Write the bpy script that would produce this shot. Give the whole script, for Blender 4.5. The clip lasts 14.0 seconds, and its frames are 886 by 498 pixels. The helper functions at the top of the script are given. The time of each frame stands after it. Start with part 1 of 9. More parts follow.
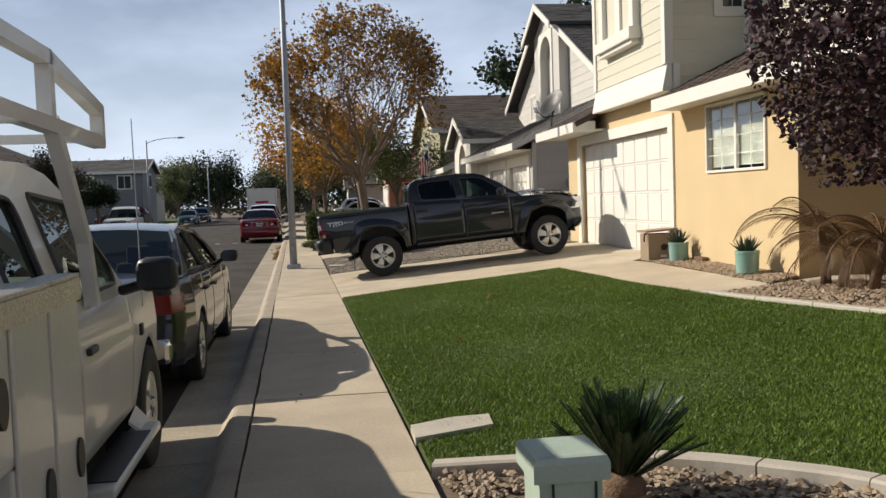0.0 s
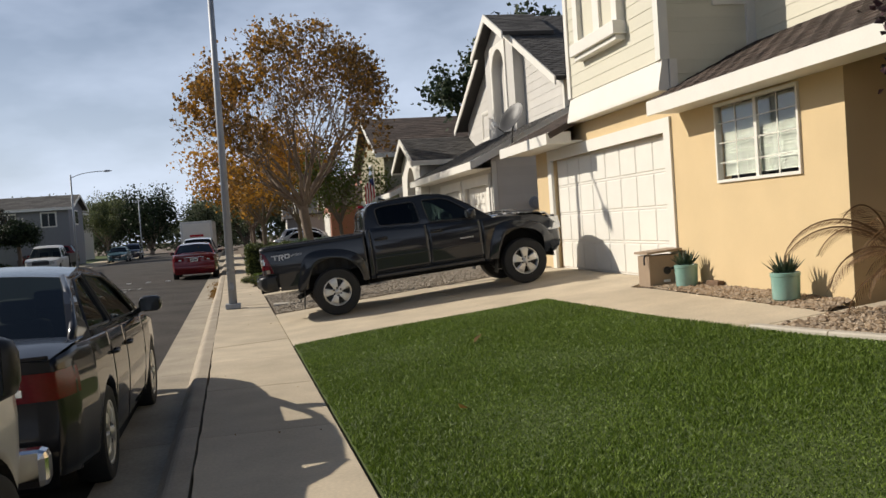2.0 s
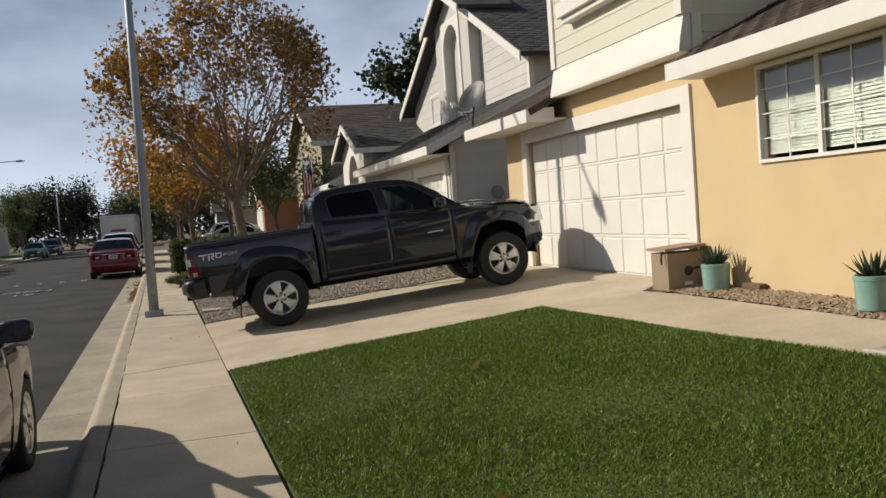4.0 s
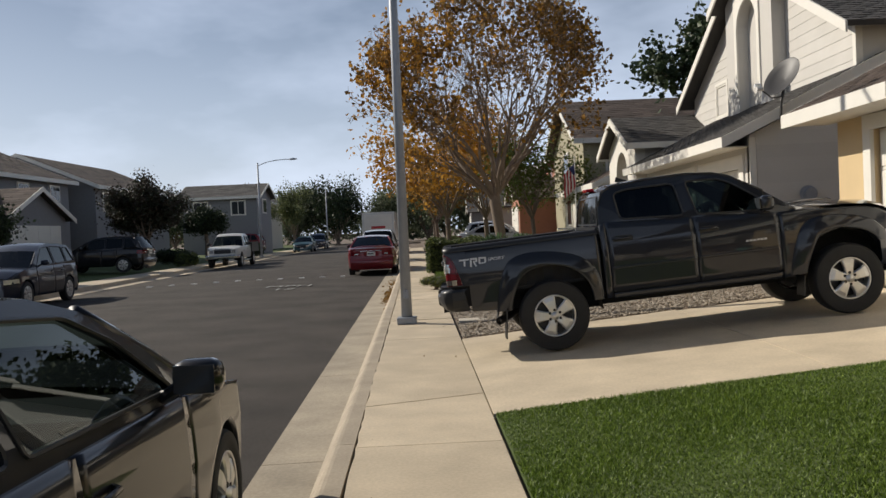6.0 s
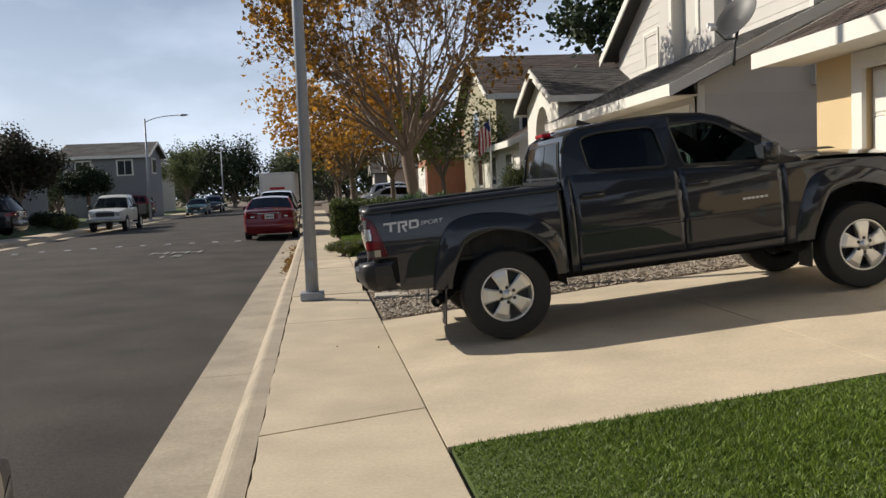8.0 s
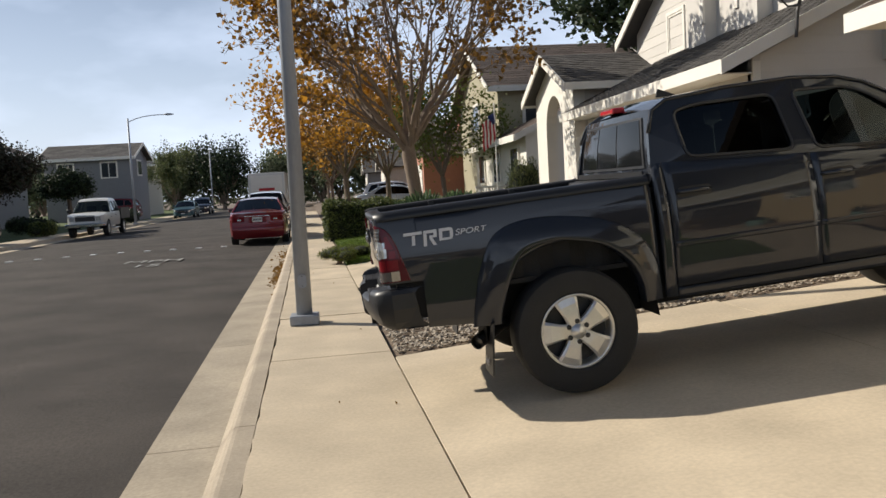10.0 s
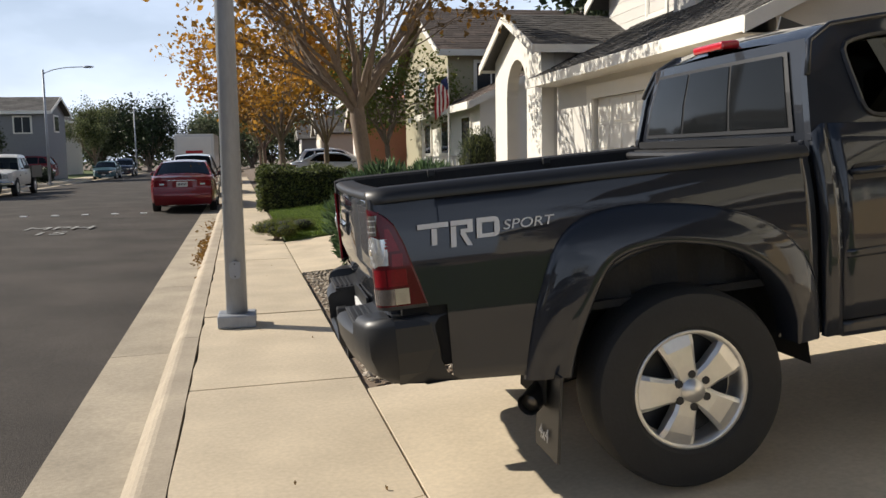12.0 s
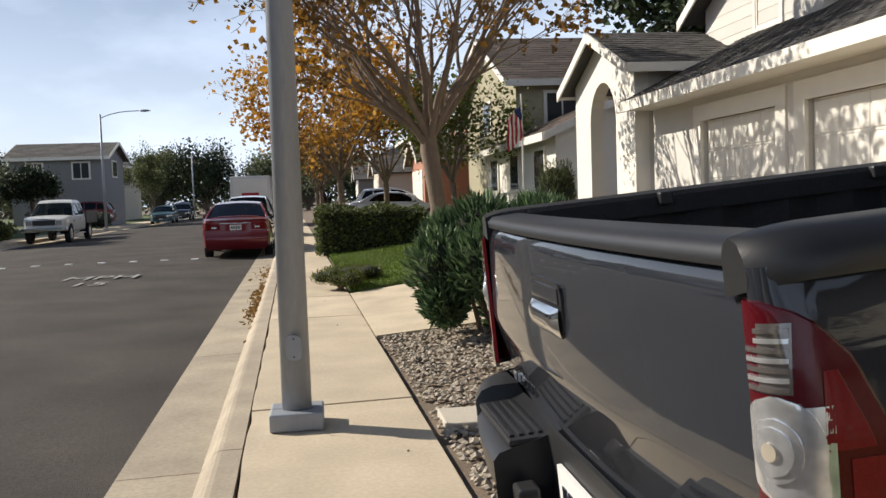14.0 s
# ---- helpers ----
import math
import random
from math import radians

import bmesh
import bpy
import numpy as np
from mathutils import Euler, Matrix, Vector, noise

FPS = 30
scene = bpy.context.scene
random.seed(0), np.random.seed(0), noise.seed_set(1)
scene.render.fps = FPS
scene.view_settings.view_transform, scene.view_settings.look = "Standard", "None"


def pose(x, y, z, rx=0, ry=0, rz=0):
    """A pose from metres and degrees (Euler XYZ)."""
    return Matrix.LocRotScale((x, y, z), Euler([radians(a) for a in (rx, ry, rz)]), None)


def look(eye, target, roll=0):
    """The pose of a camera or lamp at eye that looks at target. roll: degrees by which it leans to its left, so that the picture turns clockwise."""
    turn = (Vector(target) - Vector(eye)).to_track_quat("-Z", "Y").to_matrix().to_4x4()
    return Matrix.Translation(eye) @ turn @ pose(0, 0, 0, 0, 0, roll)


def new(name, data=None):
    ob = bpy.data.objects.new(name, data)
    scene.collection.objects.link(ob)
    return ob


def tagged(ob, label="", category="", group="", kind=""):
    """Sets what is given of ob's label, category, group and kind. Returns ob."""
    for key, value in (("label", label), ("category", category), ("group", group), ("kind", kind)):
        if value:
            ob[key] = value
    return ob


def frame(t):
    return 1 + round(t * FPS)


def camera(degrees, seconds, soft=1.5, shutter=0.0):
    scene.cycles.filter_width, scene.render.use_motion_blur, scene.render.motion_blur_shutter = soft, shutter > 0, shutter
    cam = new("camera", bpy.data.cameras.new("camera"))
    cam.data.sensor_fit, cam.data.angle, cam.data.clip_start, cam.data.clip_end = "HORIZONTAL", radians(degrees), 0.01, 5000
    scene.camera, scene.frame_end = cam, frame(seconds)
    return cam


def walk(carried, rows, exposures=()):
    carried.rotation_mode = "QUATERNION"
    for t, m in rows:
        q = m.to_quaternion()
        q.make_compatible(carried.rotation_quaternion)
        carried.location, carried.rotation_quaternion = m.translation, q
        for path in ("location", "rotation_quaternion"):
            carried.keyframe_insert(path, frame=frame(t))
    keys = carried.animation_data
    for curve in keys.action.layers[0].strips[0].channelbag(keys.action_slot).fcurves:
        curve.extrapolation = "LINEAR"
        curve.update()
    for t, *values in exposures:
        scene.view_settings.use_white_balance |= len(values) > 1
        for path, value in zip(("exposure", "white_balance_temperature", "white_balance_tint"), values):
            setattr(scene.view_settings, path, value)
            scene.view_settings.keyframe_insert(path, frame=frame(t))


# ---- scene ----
cam = camera(53.9, 14.0)
PATH = [
    (0, (0.924, 0.593, 1.5), (1.19, 2.572, 1.387), -2.0),
    (0.5, (0.962, 1.062, 1.501), (1.353, 3.021, 1.408), -1.4),
    (1, (0.95, 1.632, 1.526), (1.318, 3.595, 1.439), -1.8),
    (1.5, (0.91, 2.149, 1.526), (1.319, 4.107, 1.509), -2.1),
    (2, (0.833, 2.723, 1.483), (1.238, 4.681, 1.424), -3.9),
    (2.2, (0.814, 2.924, 1.478), (1.271, 4.87, 1.401), -3.5),
    (4.3, (0.877, 5.416, 1.483), (1.459, 7.327, 1.399), -3.8),
    (4.5, (0.873, 5.592, 1.489), (1.502, 7.489, 1.407), -2.8),
    (5, (0.911, 6.219, 1.478), (1.35, 8.168, 1.368), -1.3),
    (5.5, (0.844, 6.871, 1.473), (1.137, 8.846, 1.355), -1.1),
    (6, (0.813, 7.507, 1.485), (0.808, 9.507, 1.439), -2.5),
    (6.5, (0.739, 8.087, 1.471), (0.643, 10.083, 1.393), -3.4),
    (7, (0.761, 8.575, 1.465), (0.978, 10.56, 1.354), -2.8),
    (7.5, (0.691, 9.196, 1.443), (0.934, 11.176, 1.306), -2.9),
    (8, (0.651, 9.743, 1.419), (0.868, 11.726, 1.278), -2.4),
    (8.2, (0.645, 9.952, 1.454), (0.842, 11.938, 1.322), -3.0),
    (10.3, (0.560, 12.236, 1.405), (0.816, 14.214, 1.254), -3.2),
    (10.5, (0.542, 12.453, 1.410), (0.877, 14.418, 1.238), -3.1),
    (11, (0.489, 12.982, 1.417), (0.959, 14.914, 1.201), -2.2),
    (11.5, (0.489, 13.540, 1.412), (0.929, 15.482, 1.217), -1.7),
    (12, (0.447, 14.060, 1.382), (0.835, 16.010, 1.167), -1.0),
    (12.5, (0.449, 14.614, 1.347), (0.694, 16.594, 1.208), -0.2),
    (13, (0.419, 15.185, 1.338), (0.595, 17.174, 1.218), -1.8),
    (13.5, (0.406, 15.762, 1.315), (0.683, 17.739, 1.202), -1.4),
    (14, (0.354, 16.305, 1.311), (0.623, 18.283, 1.190), -2.0),
]
walk(cam, [(t, look(eye, target, roll)) for t, eye, target, roll in PATH],
     exposures=[(0.0, 0.02), (0.5, 0.06), (1.0, 0.06), (1.5, 0.0), (2.2, -0.11), (4.5, -0.36), (5.0, -0.48), (5.5, -0.36), (6.0, -0.12), (6.5, -0.07), (7.5, -0.05), (8.2, 0.07), (10.3, 0.22), (11.0, 0.42), (11.5, 0.38), (12.0, 0.33), (12.5, 0.36), (13.0, 0.14), (13.5, 0.35), (14.0, 0.34)])

# ---- world, sun, exposure ----
SUN_EL, SUN_RATIO = 32.0, 0.53          # the sun stands over the street, ahead and to its far side
_h = Vector((-1.0, SUN_RATIO, 0.0)).normalized()
SUN_DIR = Vector((_h.x * math.cos(radians(SUN_EL)), _h.y * math.cos(radians(SUN_EL)), math.sin(radians(SUN_EL))))
world = bpy.data.worlds.new("sky")
scene.world = world
world.use_nodes = True
wn, wl = world.node_tree.nodes, world.node_tree.links
wn.clear()
sky = wn.new("ShaderNodeTexSky")
sky.sky_type = "NISHITA"
sky.sun_disc = False
sky.sun_elevation = radians(SUN_EL)
sky.sun_rotation = math.atan2(SUN_DIR.x, SUN_DIR.y)
sky.air_density, sky.dust_density, sky.ozone_density = 1.0, 1.2, 4.0
tc = wn.new("ShaderNodeTexCoord")
mp = wn.new("ShaderNodeMapping")
mp.inputs["Scale"].default_value = (1.0, 1.0, 2.4)
mp.inputs["Rotation"].default_value = (0.25, 0.1, 0.7)
cl = wn.new("ShaderNodeTexNoise")
cl.inputs["Scale"].default_value, cl.inputs["Detail"].default_value, cl.inputs["Roughness"].default_value = 1.6, 6.0, 0.55
cr = wn.new("ShaderNodeValToRGB")
cr.color_ramp.elements[0].position, cr.color_ramp.elements[1].position = 0.44, 0.82
cr.color_ramp.elements[0].color, cr.color_ramp.elements[1].color = (0.16, 0.16, 0.16, 1), (0.85, 0.85, 0.85, 1)
mx = wn.new("ShaderNodeMix")
mx.data_type = "RGBA"
mx.inputs["B"].default_value = (18.0, 20.2, 24.6, 1)
bg = wn.new("ShaderNodeBackground")
bg.inputs["Strength"].default_value = 0.055
wo = wn.new("ShaderNodeOutputWorld")
wl.new(tc.outputs["Generated"], mp.inputs["Vector"])
wl.new(mp.outputs["Vector"], cl.inputs["Vector"])
wl.new(cl.outputs["Fac"], cr.inputs["Fac"])
# the wisps thin out overhead, and haze whitens the sky low down
sp = wn.new("ShaderNodeSeparateXYZ")
hi = wn.new("ShaderNodeMapRange")
hi.inputs["From Min"].default_value, hi.inputs["From Max"].default_value = 0.35, 0.65
hi.inputs["To Min"].default_value, hi.inputs["To Max"].default_value = 1.0, 0.05
thin = wn.new("ShaderNodeMath")
thin.operation = "MULTIPLY"
wl.new(tc.outputs["Generated"], sp.inputs["Vector"])
wl.new(sp.outputs["Z"], hi.inputs["Value"])
wl.new(cr.outputs["Color"], thin.inputs[0])
wl.new(hi.outputs["Result"], thin.inputs[1])
haze = wn.new("ShaderNodeMapRange")
haze.inputs["From Min"].default_value, haze.inputs["From Max"].default_value = 0.0, 0.26
haze.inputs["To Min"].default_value, haze.inputs["To Max"].default_value = 0.42, 0.0
both = wn.new("ShaderNodeMath")
both.operation, both.use_clamp = "ADD", True
wl.new(sp.outputs["Z"], haze.inputs["Value"])
wl.new(thin.outputs["Value"], both.inputs[0])
wl.new(haze.outputs["Result"], both.inputs[1])
wl.new(both.outputs["Value"], mx.inputs["Factor"])
wl.new(sky.outputs["Color"], mx.inputs["A"])
wl.new(mx.outputs["Result"], bg.inputs["Color"])
wl.new(bg.outputs["Background"], wo.inputs["Surface"])
sun = new("sun", bpy.data.lights.new("sun", "SUN"))
sun.data.energy, sun.data.angle, sun.data.color = 5.0, radians(0.53), (1.0, 0.92, 0.80)
sun.matrix_basis = look(SUN_DIR * 60, (0, 0, 0))
scene.view_settings.exposure = 0.0


# ---- materials ----
def mat(name, base, rough=0.8, metal=0.0, var=0.12, scale=6.0, fine=60.0, fvar=0.10, bump=0.0, bscale=90.0, coat=0.0, spec=0.5, rand=0.0, island=0.0, tint=None, stretch=None, trans=0.0, alpha=1.0):
    """A procedural surface: base colour varied at two scales, fine relief, and optional change from piece to piece."""
    m = bpy.data.materials.new(name)
    m.use_nodes = True
    n, l = m.node_tree.nodes, m.node_tree.links
    b = n["Principled BSDF"]
    b.inputs["Roughness"].default_value, b.inputs["Metallic"].default_value = rough, metal
    b.inputs["Specular IOR Level"].default_value = spec
    b.inputs["Coat Weight"].default_value, b.inputs["Coat Roughness"].default_value = coat, 0.03
    b.inputs["Transmission Weight"].default_value = trans
    b.inputs["Alpha"].default_value = alpha
    geo = n.new("ShaderNodeNewGeometry")
    vec = geo.outputs["Position"]
    if stretch:
        mpn = n.new("ShaderNodeMapping")
        mpn.inputs["Scale"].default_value = stretch
        l.new(vec, mpn.inputs["Vector"])
        vec = mpn.outputs["Vector"]
    total = None

    def add(sock, amount):
        nonlocal total
        mr = n.new("ShaderNodeMapRange")
        mr.inputs["From Min"].default_value, mr.inputs["From Max"].default_value = 0.2, 0.8
        mr.inputs["To Min"].default_value, mr.inputs["To Max"].default_value = 1 - amount, 1 + amount
        l.new(sock, mr.inputs["Value"])
        if total is None:
            total = mr.outputs["Result"]
        else:
            mu = n.new("ShaderNodeMath")
            mu.operation = "MULTIPLY"
            l.new(total, mu.inputs[0])
            l.new(mr.outputs["Result"], mu.inputs[1])
            total = mu.outputs["Value"]

    def tex(sc, det=4.0):
        t = n.new("ShaderNodeTexNoise")
        t.inputs["Scale"].default_value, t.inputs["Detail"].default_value = sc, det
        l.new(vec, t.inputs["Vector"])
        return t.outputs["Fac"]

    big = None
    if var:
        big = tex(scale)
        add(big, var)
    if fvar:
        add(tex(fine, 2.0), fvar)
    if rand:
        oi = n.new("ShaderNodeObjectInfo")
        add(oi.outputs["Random"], rand)
    if island:
        add(geo.outputs["Random Per Island"], island)
    col = n.new("ShaderNodeMix")
    col.data_type, col.blend_type = "RGBA", "MULTIPLY"
    col.inputs["Factor"].default_value = 1.0
    col.inputs["A"].default_value = (*base, 1)
    if tint:
        tm = n.new("ShaderNodeMix")
        tm.data_type = "RGBA"
        tm.inputs["A"].default_value, tm.inputs["B"].default_value = (*base, 1), (*tint, 1)
        rp = n.new("ShaderNodeMapRange")
        rp.inputs["From Min"].default_value, rp.inputs["From Max"].default_value = 0.35, 0.65
        l.new(geo.outputs["Random Per Island"] if island else big, rp.inputs["Value"])
        l.new(rp.outputs["Result"], tm.inputs["Factor"])
        l.new(tm.outputs["Result"], col.inputs["A"])
    if total is not None:
        l.new(total, col.inputs["B"])
        l.new(col.outputs["Result"], b.inputs["Base Color"])
    else:
        b.inputs["Base Color"].default_value = (*base, 1)
    if bump:
        bp = n.new("ShaderNodeBump")
        bp.inputs["Strength"].default_value, bp.inputs["Distance"].default_value = bump, 0.01
        l.new(tex(bscale, 3.0), bp.inputs["Height"])
        l.new(bp.outputs["Normal"], b.inputs["Normal"])
    return m


def leafy(name, base, tint, rough=0.55, through_light=0.35, island=0.35):
    """Leaves and grass: diffuse with light passing through, coloured leaf by leaf."""
    m = mat(name, base, rough, var=0.15, scale=0.9, fvar=0.0, island=island, tint=tint, spec=0.35)
    n, l = m.node_tree.nodes, m.node_tree.links
    b = n["Principled BSDF"]
    tr = n.new("ShaderNodeBsdfTranslucent")
    ms = n.new("ShaderNodeMixShader")
    ms.inputs["Fac"].default_value = through_light
    l.new(b.inputs["Base Color"].links[0].from_socket, tr.inputs["Color"])
    l.new(b.outputs["BSDF"], ms.inputs[1])
    l.new(tr.outputs["BSDF"], ms.inputs[2])
    l.new(ms.outputs["Shader"], n["Material Output"].inputs["Surface"])
    return m


ASPHALT = mat("asphalt", (0.056, 0.048, 0.041), 0.88, spec=0.25, var=0.45, scale=0.75, fine=55, fvar=0.40, bump=0.7, bscale=130)
CONCRETE = mat("concrete", (0.52, 0.435, 0.315), 0.85, var=0.20, scale=1.6, fine=42, fvar=0.11, bump=0.15, bscale=160, rand=0.05)
GUTTER = mat("gutter_concrete", (0.37, 0.315, 0.235), 0.88, var=0.26, scale=1.8, fine=40, fvar=0.16, bump=0.25, bscale=120, rand=0.08)
KERB = mat("kerb_concrete", (0.385, 0.325, 0.245), 0.88, var=0.22, scale=2.2, fine=45, fvar=0.14, bump=0.3, bscale=110, rand=0.06)
EDGING = mat("edging_concrete", (0.50, 0.45, 0.37), 0.8, var=0.12, scale=4, fine=70, fvar=0.08, bump=0.2)
SOIL = mat("soil", (0.16, 0.12, 0.085), 0.95, var=0.25, scale=2.5, fine=50, fvar=0.25, bump=0.6, bscale=60)
TURF = mat("turf", (0.070, 0.10, 0.020), 0.9, var=0.22, scale=1.4, fine=70, fvar=0.3, bump=0.5, bscale=120)
STUCCO = mat("tan_stucco", (0.64, 0.485, 0.275), 0.9, var=0.06, scale=1.5, fine=120, fvar=0.05, bump=0.35, bscale=150)
WHITE = mat("white_paint", (0.74, 0.71, 0.64), 0.6, var=0.04, scale=2.5, fine=60, fvar=0.03, bump=0.05)
CREAM = mat("cream_siding", (0.63, 0.595, 0.475), 0.65, var=0.05, scale=2.0, fine=60, fvar=0.03, rand=0.03, bump=0.06, stretch=(1, 0.2, 1))
GREYWALL = mat("white_siding", (0.58, 0.555, 0.51), 0.7, var=0.05, scale=1.5, fine=60, fvar=0.03, rand=0.03, bump=0.06)
SHINGLE = mat("brown_shingles", (0.085, 0.062, 0.05), 0.95, var=0.2, scale=2.0, fine=80, fvar=0.25, island=0.25, bump=0.5, bscale=120)
SHINGLE_G = mat("grey_shingles", (0.075, 0.070, 0.066), 0.95, var=0.2, scale=2.0, fine=80, fvar=0.25, island=0.25, bump=0.5, bscale=120)
GALV = mat("galvanised_steel", (0.31, 0.33, 0.36), 0.55, metal=0.3, var=0.10, scale=3.0, fine=40, fvar=0.08, bump=0.05, stretch=(1, 1, 0.3))
GLASS_DARK = mat("window_glass", (0.035, 0.04, 0.045), 0.04, var=0.0, fvar=0.0, spec=0.45)
BLIND = mat("blind_slat", (0.27, 0.30, 0.25), 0.6, var=0.04, fvar=0.0)
DARK = mat("dark_plastic", (0.018, 0.018, 0.019), 0.45, var=0.1, fvar=0.05)
BLACK = mat("dark_void", (0.008, 0.008, 0.008), 0.9, var=0.0, fvar=0.0)
RUBBER = mat("tyre_rubber", (0.016, 0.016, 0.016), 0.75, var=0.15, scale=12, fvar=0.1, bump=0.15, bscale=80)
CHROME = mat("chrome", (0.75, 0.75, 0.76), 0.12, metal=1.0, var=0.03, fvar=0.0)
ALLOY = mat("alloy", (0.66, 0.65, 0.62), 0.36, metal=0.75, var=0.05, scale=20, fvar=0.03)


# ---- mesh helpers ----
BASE = {}


def thing(name, at, label="", category="", group="", kind=""):
    """An empty at the base of a thing; its parts may be given in world coordinates."""
    e = new(name)
    e.location = at
    e.empty_display_size = 0.2
    BASE[e.name] = Vector(at)
    return tagged(e, label, category, group, kind)


def finish(bm, smooth):
    bmesh.ops.recalc_face_normals(bm, faces=bm.faces)
    for f in bm.faces:
        f.smooth = smooth


SPLIT = {"fascia", "corner_board", "casing", "badge", "name_badge", "glazing_bar", "wheel_housing", "frame_rail", "rail", "decal", "window_surround"}


def islands(bm):
    """Takes all but the first loose piece out of bm, each as a bmesh of its own."""
    left, groups = set(bm.verts), []
    while left:
        stack, grp = [left.pop()], set()
        while stack:
            v = stack.pop()
            grp.add(v)
            for e in v.link_edges:
                o = e.other_vert(v)
                if o in left:
                    left.discard(o)
                    stack.append(o)
        groups.append(grp)
    groups.sort(key=lambda g: min(v.index for v in g))
    out = []
    for grp in groups[1:]:
        nb = bmesh.new()
        at = {v: nb.verts.new(v.co) for v in sorted(grp, key=lambda v: v.index)}
        for f in {f for v in grp for f in v.link_faces}:
            nb.faces.new([at[v] for v in f.verts]).smooth = f.smooth
        out.append(nb)
    for grp in groups[1:]:
        bmesh.ops.delete(bm, geom=list(grp), context="VERTS")
    return out


def part(name, bm, material, parent=None, label="", smooth=False, kind="", keep=False):
    """Links a bmesh as ONE mesh object under a thing or under a part."""
    if not keep:
        finish(bm, smooth)
    if parent is not None:
        base = BASE.get(parent.name)
        if base is not None and base.length:
            bm.transform(Matrix.Translation(-base))
    rest = []
    if name in SPLIT:
        rest = islands(bm)
    me = bpy.data.meshes.new(name)
    bm.to_mesh(me)
    bm.free()
    for one in (material if isinstance(material, (list, tuple)) else [material]):
        me.materials.append(one)
    ob = new(name, me)
    if parent is not None:
        ob.parent = parent
        if parent.name in BASE:
            BASE[ob.name] = BASE[parent.name]
    for piece in rest:
        pm = bpy.data.meshes.new(name)
        piece.to_mesh(pm)
        piece.free()
        pm.materials.append(me.materials[0])
        po = new(name, pm)
        po.parent = parent
    return tagged(ob, label, kind=kind)


def shared(name, me, parent, m):
    """A piece on shared mesh data at the pose m, given in the parent's space."""
    ob = new(name, me)
    ob.parent = parent
    ob.matrix_basis = m
    return ob


def bx(bm, x0, x1, y0, y1, z0, z1, bevel=0.0):
    vs = [bm.verts.new((x, y, z)) for x in (x0, x1) for y in (y0, y1) for z in (z0, z1)]
    fs = [bm.faces.new([vs[i] for i in q]) for q in ((0, 1, 3, 2), (4, 6, 7, 5), (0, 4, 5, 1), (2, 3, 7, 6), (0, 2, 6, 4), (1, 5, 7, 3))]
    if bevel:
        es = list({e for f in fs for e in f.edges})
        bmesh.ops.bevel(bm, geom=es, offset=bevel, segments=2, affect="EDGES", profile=0.5)
    return bm


def box(x0, x1, y0, y1, z0, z1, bevel=0.0):
    return bx(bmesh.new(), x0, x1, y0, y1, z0, z1, bevel)


def prism(bm, pts, way):
    """A closed slab: the polygon pts (3D) pushed along way."""
    a = [bm.verts.new(p) for p in pts]
    b = [bm.verts.new(Vector(p) + Vector(way)) for p in pts]
    k = len(pts)
    bm.faces.new(a)
    bm.faces.new(b[::-1])
    for i in range(k):
        bm.faces.new((a[i], b[i], b[(i + 1) % k], a[(i + 1) % k]))
    return bm


def surf(bm, f, us, vs, flip=False):
    """A sheet of quads through f(u, v)."""
    g = [[bm.verts.new(f(u, v)) for v in vs] for u in us]
    for i in range(len(us) - 1):
        for j in range(len(vs) - 1):
            q = (g[i][j], g[i + 1][j], g[i + 1][j + 1], g[i][j + 1])
            bm.faces.new(q[::-1] if flip else q)
    return g


def tube(bm, pts, radii, n=8, caps=True):
    """A round bar through pts."""
    rings = []
    pts = [Vector(p) for p in pts]
    side = None
    for i, p in enumerate(pts):
        d = (pts[min(i + 1, len(pts) - 1)] - pts[max(i - 1, 0)]).normalized()
        if side is None:
            side = d.orthogonal().normalized()
        side = (side - d * side.dot(d)).normalized()
        up = d.cross(side)
        r = radii[i] if isinstance(radii, (list, tuple)) else radii
        rings.append([bm.verts.new(p + (side * math.cos(2 * math.pi * k / n) + up * math.sin(2 * math.pi * k / n)) * r) for k in range(n)])
    for a, b in zip(rings, rings[1:]):
        for k in range(n):
            bm.faces.new((a[k], a[(k + 1) % n], b[(k + 1) % n], b[k]))
    if caps:
        bm.faces.new(rings[0][::-1])
        bm.faces.new(rings[-1])
    return bm


def lathe(bm, profile, n=24, axis="z", at=(0, 0, 0), caps=False):
    """A turned shape: profile rows are (radius, place along the axis)."""
    at = Vector(at)
    rings = []
    for r, h in profile:
        ring = []
        for k in range(n):
            a = 2 * math.pi * k / n
            c, s = r * math.cos(a), r * math.sin(a)
            ring.append(bm.verts.new(at + Vector({"z": (c, s, h), "y": (c, h, s), "x": (h, c, s)}[axis])))
        rings.append(ring)
    for a, b in zip(rings, rings[1:]):
        for k in range(n):
            bm.faces.new((a[k], a[(k + 1) % n], b[(k + 1) % n], b[k]))
    if caps:
        bm.faces.new(rings[0][::-1])
        bm.faces.new(rings[-1])
    return bm


def mesh_from(name, verts, faces, material, smooth=False):
    """A mesh straight from number arrays; faces all of one size."""
    verts, faces = np.asarray(verts, np.float32), np.asarray(faces, np.int32)
    me = bpy.data.meshes.new(name)
    k = faces.shape[1]
    me.vertices.add(len(verts))
    me.vertices.foreach_set("co", verts.ravel())
    me.loops.add(faces.size)
    me.loops.foreach_set("vertex_index", faces.ravel())
    me.polygons.add(len(faces))
    me.polygons.foreach_set("loop_start", np.arange(0, faces.size, k, dtype=np.int32))
    me.polygons.foreach_set("loop_total", np.full(len(faces), k, np.int32))
    me.polygons.foreach_set("use_smooth", np.full(len(faces), smooth))
    me.update(calc_edges=True)
    me.materials.append(material)
    return me


